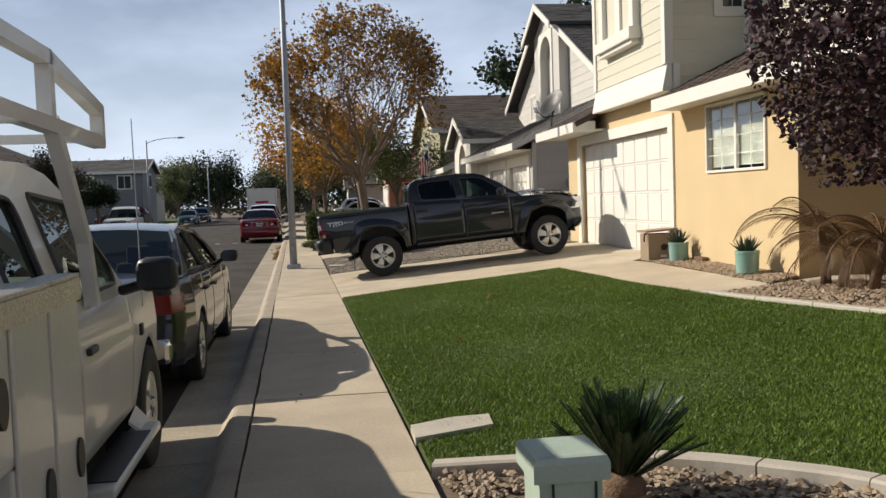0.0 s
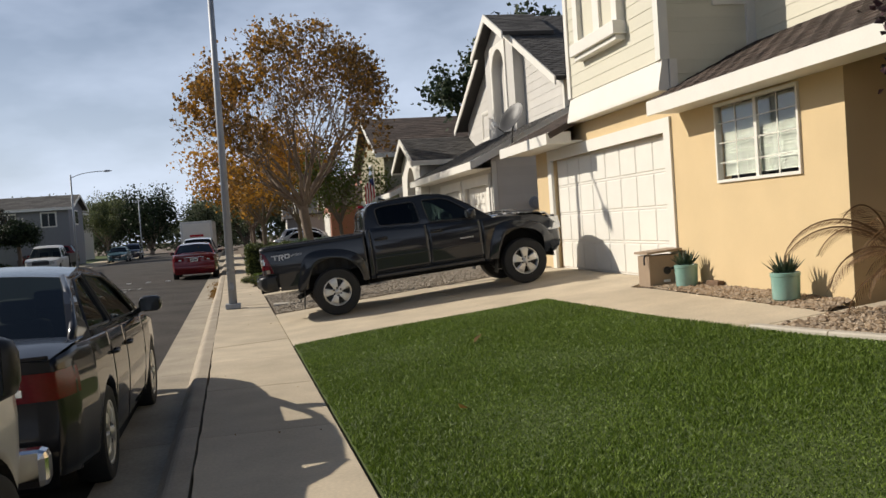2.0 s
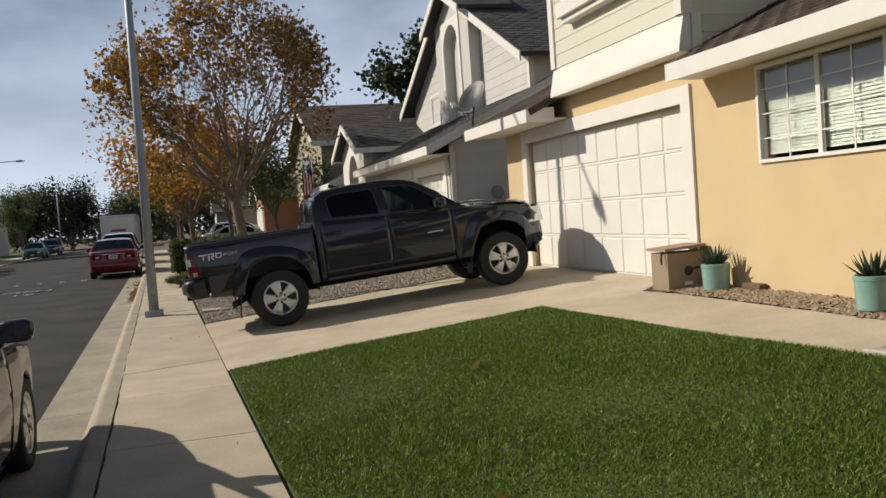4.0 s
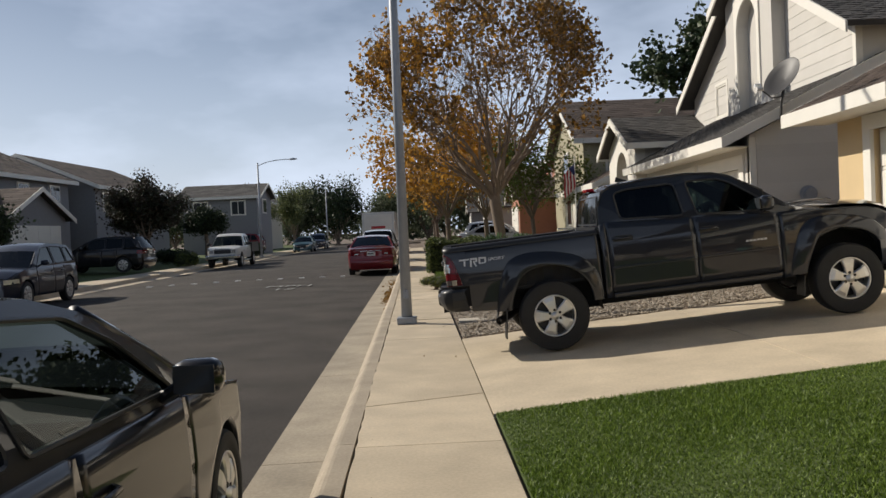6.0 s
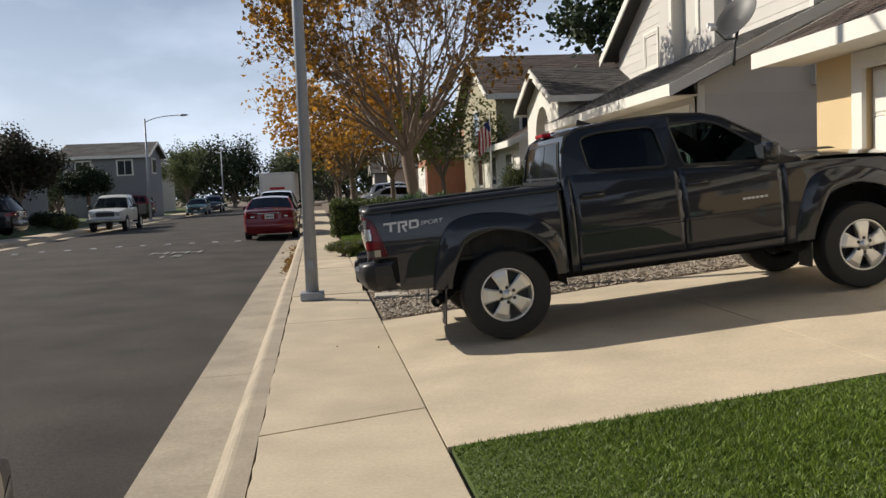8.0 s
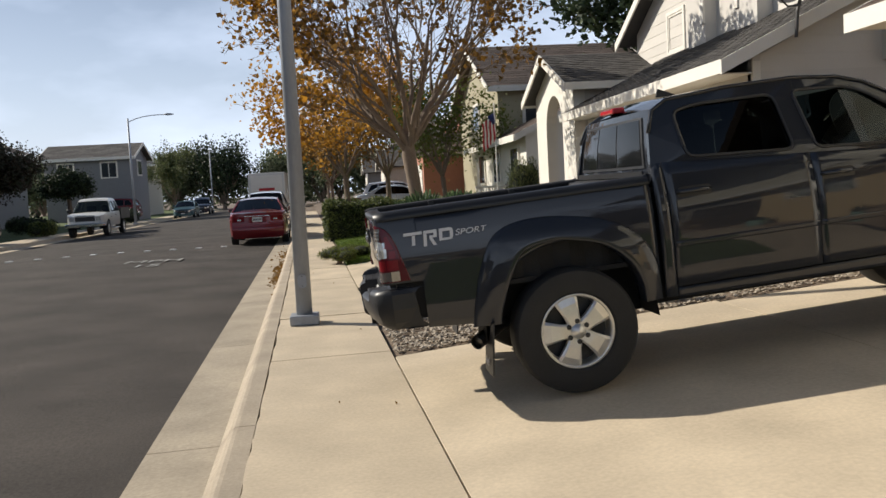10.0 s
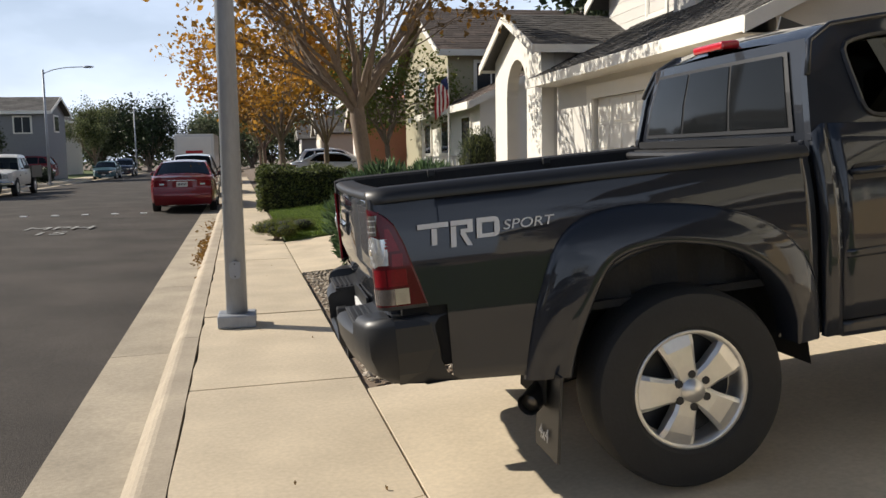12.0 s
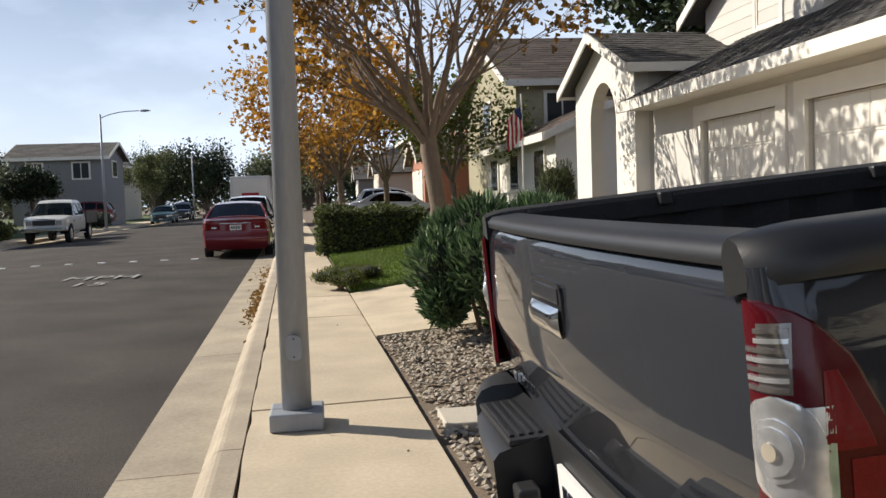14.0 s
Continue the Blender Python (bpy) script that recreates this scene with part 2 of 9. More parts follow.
# ---- ground: street frame leans a little against the houses ----
LEAN = -0.033


def sx(u, y):
    """x of the line that lies u from the kerb's front, at y."""
    return u + LEAN * (y - 14.0)


def yard(x, y):
    """Height of the yards beside the walk: they rise towards the houses."""
    return min(0.45, max(0.0, 0.085 * (x - sx(1.15, y))))


KERB_U, BACK_U, WALK_U, GUT_U = -0.03, 0.11, 1.15, -0.56
FAR_KERB = -11.0
Y0, Y1 = -25.0, 135.0


def strip(bm, us, zs, y0, y1, step=4.0):
    n = max(1, int(abs(y1 - y0) / step))
    ys = [y0 + (y1 - y0) * i / n for i in range(n + 1)]
    surf(bm, lambda i, y: (sx(us[i], y), y, zs[i]), range(len(us)), ys)


bm = bmesh.new()
surf(bm, lambda x, y: (x, y, -0.30), [-1500, -200, -40, 0, 40, 200, 1500], [-600, -100, 0, 60, 140, 400, 2500])
tagged(part("ground", bm, SOIL), "dry brown earth that reaches the horizon", "ground", kind="structure")
bm = bmesh.new()
strip(bm, [FAR_KERB + 0.5, -8.5, -5.5, -3.0, GUT_U], [-0.16, -0.10, -0.06, -0.09, -0.13], Y0, Y1)
road = tagged(part("road", bm, ASPHALT, smooth=True), "worn grey asphalt street", "road", kind="structure")

# sidewalk panels, kerb and gutter pieces
walk_e = thing("sidewalk", (0, 14, 0), "pale tan concrete sidewalk with cracked joints", "sidewalk", kind="structure")
kerb_e = thing("kerb", (0, 14, -0.13), "pale concrete kerb with gutter", "kerb", kind="structure")
JOINTS = [(-9.0 + 2.05 * i, 0.0) for i in range(11)] + [(13.53, 0.03), (15.29, 0.40), (17.45, 0.44), (19.45, 0.08), (21.95, 0.10)] + [(24.1 + 2.1 * i, 0.05) for i in range(28)]
for (a, ka), (b, kb) in zip(JOINTS, JOINTS[1:]):
    bm = bmesh.new()
    g = 0.008
    q = [(sx(BACK_U + g, a + g), a + g - ka, -0.12), (sx(WALK_U - g, a + g), a + g, -0.12), (sx(WALK_U - g, b - g), b - g, -0.12), (sx(BACK_U + g, b - g), b - g - kb, -0.12)]
    # the joint along the kerb has crumbled unevenly
    for k in range(1, 9):
        y = b - (b - a) * k / 9
        q.append((sx(BACK_U + g + random.uniform(-0.004, 0.012), y), y - kb + (kb - ka) * k / 9, -0.12))
    prism(bm, q, (0, 0, 0.12 + random.uniform(-0.003, 0.003)))
    part("slab", bm, CONCRETE, walk_e)
KJ = [13.6 + 3.7 * i for i in range(-6, 20)]
for a, b in zip(KJ, KJ[1:]):
    bm = bmesh.new()
    g = 0.005
    prof = [(KERB_U - 0.09, -0.26), (KERB_U - 0.09, -0.112), (KERB_U - 0.055, -0.075), (KERB_U - 0.02, -0.022), (KERB_U + 0.005, -0.005), (KERB_U + 0.03, 0.0), (BACK_U - g, 0.0), (BACK_U - g, -0.26)]
    n = 2
    lo = [bm.verts.new((sx(u, a + g), a + g, z)) for u, z in prof]
    hi = [bm.verts.new((sx(u, b - g), b - g, z)) for u, z in prof]
    for i in range(len(prof)):
        j = (i + 1) % len(prof)
        bm.faces.new((lo[i], lo[j], hi[j], hi[i]))
    bm.faces.new(lo[::-1])
    bm.faces.new(hi)
    part("kerb_stone", bm, KERB, kerb_e)
    bm = bmesh.new()
    q = [(sx(GUT_U, a + g), a + g, -0.26), (sx(KERB_U - 0.09, a + g), a + g, -0.26), (sx(KERB_U - 0.09, b - g), b - g, -0.26), (sx(GUT_U, b - g), b - g, -0.26)]
    prism(bm, q, (0, 0, 0.12))
    for v in bm.verts:
        if v.co.z > -0.2:
            v.co.z = -0.122 if v.co.x - sx(0, v.co.y) < -0.3 else -0.112
    part("gutter_pan", bm, GUTTER, kerb_e)

# far side of the street
bm = bmesh.new()
strip(bm, [FAR_KERB + 0.5, FAR_KERB, FAR_KERB - 0.04, FAR_KERB - 0.2, FAR_KERB - 1.4], [-0.155, -0.14, 0.0, 0.01, 0.02], Y0, Y1)
tagged(part("pavement_far", bm, CONCRETE), "pale concrete kerb and sidewalk across the street", "sidewalk", kind="structure")
bm = bmesh.new()
strip(bm, [FAR_KERB - 1.4, FAR_KERB - 4, FAR_KERB - 8, FAR_KERB - 40], [0.015, 0.06, 0.2, 0.3], Y0, Y1)
tagged(part("ground_far_yards", bm, TURF), "mown grass yards across the street", "lawn", kind="structure")

# yards on the house side, one rising sheet
bm = bmesh.new()
ys = [Y0 + 1.0 * i for i in range(161)]
surf(bm, lambda u, y: (sx(u, y) if u < 6 else u, y, yard(sx(u, y) if u < 6 else u, y) - 0.035), [WALK_U + 0.0, 2.0, 3.0, 4.0, 5.0, 5.9, 8.0, 14.0, 40.0], ys)
tagged(part("ground_yards", bm, SOIL), "bare brown soil of the front yards", "ground", kind="structure")


def sloped(name, pts, top, thick, material, label, category, kind="structure", parent=None, cut=0.5):
    """A slab that follows the yard: outline pts (x, y), its top so far above the yard."""
    bm = bmesh.new()
    vs = [bm.verts.new((x, y, 0)) for x, y in pts]
    bm.faces.new(vs)
    x0, x1 = min(p[0] for p in pts), max(p[0] for p in pts)
    y0, y1 = min(p[1] for p in pts), max(p[1] for p in pts)
    for i in range(1, int((x1 - x0) / cut) + 1):
        bmesh.ops.bisect_plane(bm, geom=bm.verts[:] + bm.edges[:] + bm.faces[:], plane_co=(x0 + i * cut, 0, 0), plane_no=(1, 0, 0))
    for i in range(1, int((y1 - y0) / 2.0) + 1):
        bmesh.ops.bisect_plane(bm, geom=bm.verts[:] + bm.edges[:] + bm.faces[:], plane_co=(0, y0 + i * 2.0, 0), plane_no=(0, 1, 0))
    for v in bm.verts:
        v.co.z = yard(v.co.x, v.co.y) + top
    ext = bmesh.ops.extrude_face_region(bm, geom=bm.faces[:])
    for g in ext["geom"]:
        if isinstance(g, bmesh.types.BMVert):
            g.co.z -= thick
    ob = part(name, bm, material, parent)
    if parent is None:
        tagged(ob, label, category, kind=kind)
    return ob


def arc_pts(pts, n=6):
    """A smooth line through pts."""
    out = []
    for i in range(len(pts) - 1):
        p0, p1, p2, p3 = (Vector(pts[max(i - 1, 0)]), Vector(pts[i]), Vector(pts[i + 1]), Vector(pts[min(i + 2, len(pts) - 1)]))
        for k in range(n):
            t = k / n
            out.append(0.5 * ((2 * p1) + (p2 - p0) * t + (2 * p0 - 5 * p1 + 4 * p2 - p3) * t * t + (3 * p1 - p0 - 3 * p2 + p3) * t ** 3))
    out.append(Vector(pts[-1]))
    return out


# driveway of the tan house: two panels and the walk to its door
drive_e = thing("driveway", (1.2, 16.6, 0), "pale tan concrete driveway that rises to the garage", "driveway", kind="structure")
GX = 6.60
for a, b in ((1.155, 3.9), (3.91, GX)):
    sloped("slab", [(sx(a, 14.4) if a < 2 else a, 14.40 + 0.06 * (a > 2)), (b, 14.50), (b, 19.35), (sx(a, 19.1) if a < 2 else a, 19.15 + 0.1 * (a > 2))], 0.0, 0.12, CONCRETE, "", "", parent=drive_e)
path_e = thing("front_walk", (5.5, 12, 0.35), "tan concrete walk along the house front", "walkway", kind="structure")
sloped("slab", [(4.74, 14.49), (4.90, 12.4), (5.02, 11.0), (5.15, 10.0), (6.0, 10.0), (5.97, 12.0), (5.95, 13.6), (5.86, 14.2), (6.2, 14.49)], 0.002, 0.1, CONCRETE, "", "", parent=path_e)
sloped("slab", [(5.16, 9.98), (5.46, 8.66), (7.9, 8.66), (7.9, 10.2), (6.01, 9.98)], 0.002, 0.1, CONCRETE, "", "", parent=path_e)

# lawn
LAWN = [(sx(1.17, 14.3), 14.36)] + [(4.70, 14.45), (4.86, 12.4), (4.98, 11.0), (5.12, 9.9), (5.42, 8.6), (5.70, 7.5), (5.9, 6.4), (5.6, 5.2), (4.6, 3.9), (3.75, 3.55), (3.35, 4.20), (3.07, 4.52), (2.80, 4.82), (2.40, 5.05), (1.95, 5.22), (1.46, 5.38)] + [(sx(1.17, y), y) for y in (5.38, 8, 11)]
bm_l = sloped("lawn_ground", LAWN, 0.012, 0.06, TURF, "closely mown green lawn", "lawn")


# ---- houses ----
def wall_x(name, parent, x0, x1, y0, y1, z0, z1, holes, material, label=""):
    """A wall across x0..x1 that runs along y, with openings (y0, y1, z0, z1) through it."""
    bm = bmesh.new()
    cuts = sorted({y0, y1, *[h[0] for h in holes], *[h[1] for h in holes]})
    for a, b in zip(cuts, cuts[1:]):
        hs = sorted([(h[2], h[3]) for h in holes if h[0] <= a and h[1] >= b])
        z = z0
        for lo, hi in hs:
            if lo > z:
                bx(bm, x0, x1, a, b, z, lo)
            z = hi
        if z < z1:
            bx(bm, x0, x1, a, b, z, z1)
    bmesh.ops.remove_doubles(bm, verts=bm.verts, dist=0.0005)
    return part(name, bm, material, parent, label)


def siding_x(parent, x, span, z0, z1, material, lap=0.19, way=-1):
    """Lap boards on a wall at x that faces way along x; span(z) gives the board's ends in y."""
    z = z0
    while z < z1 - 0.03:
        t = min(lap, z1 - z)
        (a0, a1), (b0, b1) = span(z), span(z + t)
        if a1 - a0 > 0.05:
            bm = bmesh.new()
            w = way
            v = [(x, a0, z), (x + w * 0.014, a0, z), (x + w * 0.006, b0, z + t), (x, b0, z + t)]
            u = [(x, a1, z), (x + w * 0.014, a1, z), (x + w * 0.006, b1, z + t), (x, b1, z + t)]
            A, B = [bm.verts.new(p) for p in v], [bm.verts.new(p) for p in u]
            for i in range(4):
                bm.faces.new((A[i], A[(i + 1) % 4], B[(i + 1) % 4], B[i]))
            bm.faces.new(A[::-1])
            bm.faces.new(B)
            part("siding_board", bm, material, parent)
        z += lap


def siding_y(parent, y, span, z0, z1, material, lap=0.19):
    """Lap boards on a wall at y that faces the start of the street."""
    z = z0
    while z < z1 - 0.03:
        t = min(lap, z1 - z)
        (a0, a1), (b0, b1) = span(z), span(z + t)
        if a1 - a0 > 0.05:
            bm = bmesh.new()
            v = [(a0, y, z), (a0, y - 0.014, z), (b0, y - 0.006, z + t), (b0, y, z + t)]
            u = [(a1, y, z), (a1, y - 0.014, z), (b1, y - 0.006, z + t), (b1, y, z + t)]
            A, B = [bm.verts.new(p) for p in v], [bm.verts.new(p) for p in u]
            for i in range(4):
                bm.faces.new((A[i], A[(i + 1) % 4], B[(i + 1) % 4], B[i]))
            bm.faces.new(A[::-1])
            bm.faces.new(B)
            part("siding_board", bm, material, parent)
        z += lap


def courses(bm, p00, p01, p10, p11, run=0.16, tab=0.32, thick=0.012, under=0.10):
    """Shingle courses from the eave p00-p01 up to p10-p11, each tab a thin slab, over a solid deck."""
    p00, p01, p10, p11 = (Vector(p) for p in (p00, p01, p10, p11))
    nrm = (p01 - p00).cross(p10 - p00).normalized()
    if nrm.z < 0:
        nrm = -nrm
    vs = [bm.verts.new(p) for p in (p00, p01, p11, p10)]
    ws = [bm.verts.new(p - nrm * under) for p in (p00, p01, p11, p10)]
    bm.faces.new(vs)
    bm.faces.new(ws[::-1])
    for i in range(4):
        bm.faces.new((vs[i], ws[i], ws[(i + 1) % 4], vs[(i + 1) % 4]))
    n = max(1, int((p10 - p00).length / run))
    rnd = random.Random(5)
    for i in range(n):
        a, b = p00.lerp(p10, i / n), p00.lerp(p10, min(1, (i + 1.15) / n))
        c, d = p01.lerp(p11, i / n), p01.lerp(p11, min(1, (i + 1.15) / n))
        m = max(1, int((c - a).length / tab))
        off = 0.5 * (i % 2)
        for j in range(m + 1):
            s0, s1 = max(0.0, (j - off) / m), min(1.0, (j + 1 - off) / m - 0.01)
            if s1 <= s0:
                continue
            h = nrm * (thick * rnd.uniform(0.7, 1.5))
            q = [a.lerp(c, s0), a.lerp(c, s1), b.lerp(d, s1), b.lerp(d, s0)]
            t = [bm.verts.new(q[0] + h), bm.verts.new(q[1] + h), bm.verts.new(q[2] + nrm * 0.003), bm.verts.new(q[3] + nrm * 0.003)]
            o = [bm.verts.new(q[0] + nrm * 0.001), bm.verts.new(q[1] + nrm * 0.001)]
            bm.faces.new(t)
            bm.faces.new((o[0], o[1], t[1], t[0]))
    return bm


def window_x(parent, x, y0, y1, z0, z1, cols=2, rows=4, frame_w=0.05, trim=0.0, blinds=True, way=-1, name="window"):
    """A window in a wall at x that faces way along x: frame, panes, glazing bars, blinds behind."""
    w = way
    fr = bmesh.new()
    X0, X1 = x + w * 0.03, x - w * 0.05
    for a, b, c, d in ((y0, y1, z0, z0 + frame_w), (y0, y1, z1 - frame_w, z1), (y0, y0 + frame_w, z0 + frame_w, z1 - frame_w), (y1 - frame_w, y1, z0 + frame_w, z1 - frame_w)):
        bx(fr, min(X0, X1), max(X0, X1), a, b, c, d)
    win = part(name, fr, WHITE, parent, "white-framed sliding window")
    ym = (y0 + y1) / 2
    if cols > 1:
        part("mullion", box(min(x, x - w * 0.04), max(x, x - w * 0.04), ym - 0.03, ym + 0.03, z0 + frame_w, z1 - frame_w), WHITE, win)
    for a, b in ([(y0 + frame_w, ym - 0.03), (ym + 0.03, y1 - frame_w)] if cols > 1 else [(y0 + frame_w, y1 - frame_w)]):
        gp = part("pane", box(min(x - w * 0.015, x - w * 0.02), max(x - w * 0.015, x - w * 0.02), a, b, z0 + frame_w, z1 - frame_w), PANE, win)
        gp.visible_shadow = False
        for r in range(1, rows):
            z = z0 + (z1 - z0) * r / rows
            part("glazing_bar", box(min(x - w * 0.005, x - w * 0.013), max(x - w * 0.005, x - w * 0.013), a, b, z - 0.006, z + 0.006), WHITE, win)
        if rows > 1:
            part("glazing_bar", box(min(x - w * 0.006, x - w * 0.012), max(x - w * 0.006, x - w * 0.012), (a + b) / 2 - 0.009, (a + b) / 2 + 0.009, z0 + frame_w, z1 - frame_w), WHITE, win)
    room = bmesh.new()
    bx(room, min(x - w * 0.5, x - w * 0.52), max(x - w * 0.5, x - w * 0.52), y0 - 0.2, y1 + 0.2, z0 - 0.2, z1 + 0.2)
    part("dark_room", room, BLACK, win)
    if blinds:
        bl = bmesh.new()
        z = z0 + 0.08
        while z < z1 - 0.08:
            prism(bl, [(x - w * 0.06, y0 + 0.05, z), (x - w * 0.06, y1 - 0.05, z), (x - w * 0.072, y1 - 0.05, z + 0.034), (x - w * 0.072, y0 + 0.05, z + 0.034)], (-w * 0.002, 0, 0.0015))
            z += 0.034
        part("blind", bl, BLIND, win, "pale closed window blinds")
    if trim:
        tm = bmesh.new()
        for a, b, c, d in ((y0 - trim, y1 + trim, z0 - trim, z0), (y0 - trim, y1 + trim, z1, z1 + trim), (y0 - trim, y0, z0, z1), (y1, y1 + trim, z0, z1)):
            bx(tm, min(x, x + w * 0.045), max(x, x + w * 0.045), a, b, c, d)
        part("casing", tm, WHITE, win)
    return win


PANE = mat("clear_pane", (1, 1, 1), 0.0, var=0, fvar=0, trans=1.0, spec=0.5)


def garage_door(parent, x, y0, y1, z0, z1, cols, rows, trim, name="garage_door"):
    """A sectional door of raised panels, inset in its opening, with a broad casing."""
    bm = bmesh.new()
    bx(bm, x + 0.10, x + 0.13, y0, y1, z0, z1)
    door = part(name, bm, WHITE, parent, "white raised-panel sectional garage door")
    dy, dz = (y1 - y0) / cols, (z1 - z0) / rows
    me = None
    for i in range(cols):
        for j in range(rows):
            if me is None:
                b = bmesh.new()
                o = 0.022
                q = [(0, -dy / 2 + o, -dz / 2 + o), (0, dy / 2 - o, -dz / 2 + o), (0, dy / 2 - o, dz / 2 - o), (0, -dy / 2 + o, dz / 2 - o)]
                r = [(-0.012, p[1] * 0.94, p[2] * 0.93) for p in q]
                A, B = [b.verts.new(p) for p in q], [b.verts.new(p) for p in r]
                for k in range(4):
                    b.faces.new((A[k], A[(k + 1) % 4], B[(k + 1) % 4], B[k]))
                b.faces.new(B)
                finish(b, False)
                me = bpy.data.meshes.new("door_panel")
                b.to_mesh(me)
                b.free()
                me.materials.append(WHITE)
            at = Vector((x + 0.098, y0 + (i + 0.5) * dy, z0 + (j + 0.5) * dz)) - BASE[parent.name]
            shared("panel", me, door, Matrix.Translation(at))
    rails = bmesh.new()
    for j in range(1, rows):
        bx(rails, x + 0.09, x + 0.099, y0, y1, z0 + j * dz - 0.012, z0 + j * dz + 0.012)
    part("rail", rails, WHITE, door)
    cs = bmesh.new()
    t = trim
    bx(cs, x - 0.035, x + 0.02, y0 - t, y0, z0, z1)
    bx(cs, x - 0.035, x + 0.02, y1, y1 + t, z0, z1)
    bx(cs, x - 0.037, x + 0.02, y0 - t, y1 + t, z1, z1 + t)
    part("casing", cs, WHITE, door)
    return door


def gable_wall_x(parent, x, yc, half, z0, zeave, slope, material, thick=0.15, name="wall"):
    """A wall along y with a pointed top."""
    bm = bmesh.new()
    pts = [(x, yc - half, z0), (x, yc + half, z0), (x, yc + half, zeave), (x, yc, zeave + slope * half), (x, yc - half, zeave)]
    prism(bm, pts, (thick, 0, 0))
    return part(name, bm, material, parent)


# the tan house
h1 = thing("house", (9, 13, 0.45), "tan stucco two-storey house with cream lap siding above", "house")
part("wall", box(6.66, 13.0, 20.049, 20.05, 0.3, 2.9), STUCCO, h1)
wall_x("wall", h1, 6.51, 6.69, 10.30, 20.05, 0.25, 2.86, [(14.14, 19.07, 0.2, 2.56), (11.02, 12.76, 1.75, 2.73)], STUCCO, "tan stucco front wall")
part("wall", box(6.69, 8.9, 10.30, 10.5, 0.25, 2.86), STUCCO, h1, "tan stucco side wall of the entry")
part("wall", box(6.69, 13.0, 19.87, 20.05, 0.25, 2.86), STUCCO, h1)
part("wall", box(8.9, 9.1, 2.0, 10.5, 0.25, 2.86), STUCCO, h1)
part("wall", box(12.8, 13.0, 2.0, 20.05, 0.25, 6.2), STUCCO, h1)
part("garage_back", box(7.6, 7.65, 13.5, 19.8, 0.25, 2.86), BLACK, h1)
window_x(h1, 6.51, 11.02, 12.76, 1.75, 2.73, cols=2, rows=4, frame_w=0.035, blinds=True)
garage_door(h1, 6.51, 14.16, 19.05, 0.45, 2.55, 8, 4, 0.20)
part("wall", box(6.514, 6.69, 10.31, 20.04, 2.862, 3.085), STUCCO, h1)
# upper storey: jutting bay over the garage and the wall set back beside it
wall_x("wall", h1, 6.32, 6.45, 13.75, 17.30, 3.10, 6.3, [], CREAM)
part("wall", box(6.45, 7.72, 13.75, 13.9, 3.12, 6.3), CREAM, h1)
part("wall", box(6.45, 12.8, 17.15, 17.30, 3.12, 6.3), CREAM, h1)
wall_x("wall", h1, 7.72, 7.87, 2.0, 13.75, 2.9, 6.3, [(9.9, 11.9, 4.72, 5.9)], CREAM)
part("bay_floor", box(6.34, 7.72, 13.76, 17.29, 3.09, 3.12), WHITE, h1)
siding_x(h1, 6.32, lambda z: (13.86, 17.19), 3.50, 6.3, CREAM)
siding_y(h1, 13.75, lambda z: (6.42, 7.70), 3.3, 6.3, CREAM)
siding_x(h1, 7.72, lambda z: (2.0, 13.65), 3.62, 6.3, CREAM)
sk = bmesh.new()
prism(sk, [(6.32, 13.73, 3.50), (6.24, 13.73, 3.12), (6.24, 13.73, 3.08), (6.40, 13.73, 3.08), (6.40, 13.73, 3.50)], (0, 3.59, 0))
part("skirt_board", sk, WHITE, h1, "white flared skirt board")
sk = bmesh.new()
bx(sk, 6.41, 6.52, 13.70, 13.75, 3.08, 3.50)
bx(sk, 6.28, 6.42, 13.71, 13.86, 3.50, 6.3)
bx(sk, 6.28, 6.42, 17.19, 17.33, 3.50, 6.3)
bx(sk, 7.60, 7.72, 13.68, 13.75, 3.6, 6.3)
part("corner_board", sk, WHITE, h1)
bay = bmesh.new()
bx(bay, 6.10, 6.32, 14.80, 16.65, 4.10, 4.30, 0.01)
bx(bay, 6.16, 6.32, 14.86, 16.59, 4.02, 4.10, 0.01)
bx(bay, 6.18, 6.32, 14.83, 15.02, 4.30, 6.0)
bx(bay, 6.18, 6.32, 16.43, 16.62, 4.30, 6.0)
bx(bay, 6.22, 6.32, 15.60, 15.85, 4.30, 6.0)
part("window_surround", bay, WHITE, h1, "white boxed window sill and surround")
for a, b in ((15.02, 15.60), (15.85, 16.43)):
    part("shutter_panel", box(6.27, 6.31, a, b, 4.30, 6.0), CREAM, h1)
wy = bmesh.new()
for a, b, c, d in ((7.10, 7.24, 4.22, 5.6), (7.56, 7.70, 4.22, 5.6), (7.24, 7.56, 4.22, 4.37)):
    bx(wy, a, b, 13.70, 13.735, c, d)
sw = part("window", wy, WHITE, h1, "small white-trimmed side window")
part("pane", box(7.24, 7.56, 13.715, 13.725, 4.37, 5.6), GLASS_DARK, sw)
gb = bmesh.new()
bx(gb, 7.395, 7.405, 13.708, 13.714, 4.37, 5.6)
for z in (4.62, 4.9, 5.2):
    bx(gb, 7.24, 7.56, 13.708, 13.714, z, z + 0.012)
part("glazing_bar", gb, WHITE, sw)
window_x(h1, 7.72, 9.9, 11.9, 4.72, 5.9, cols=2, rows=1, trim=0.14)
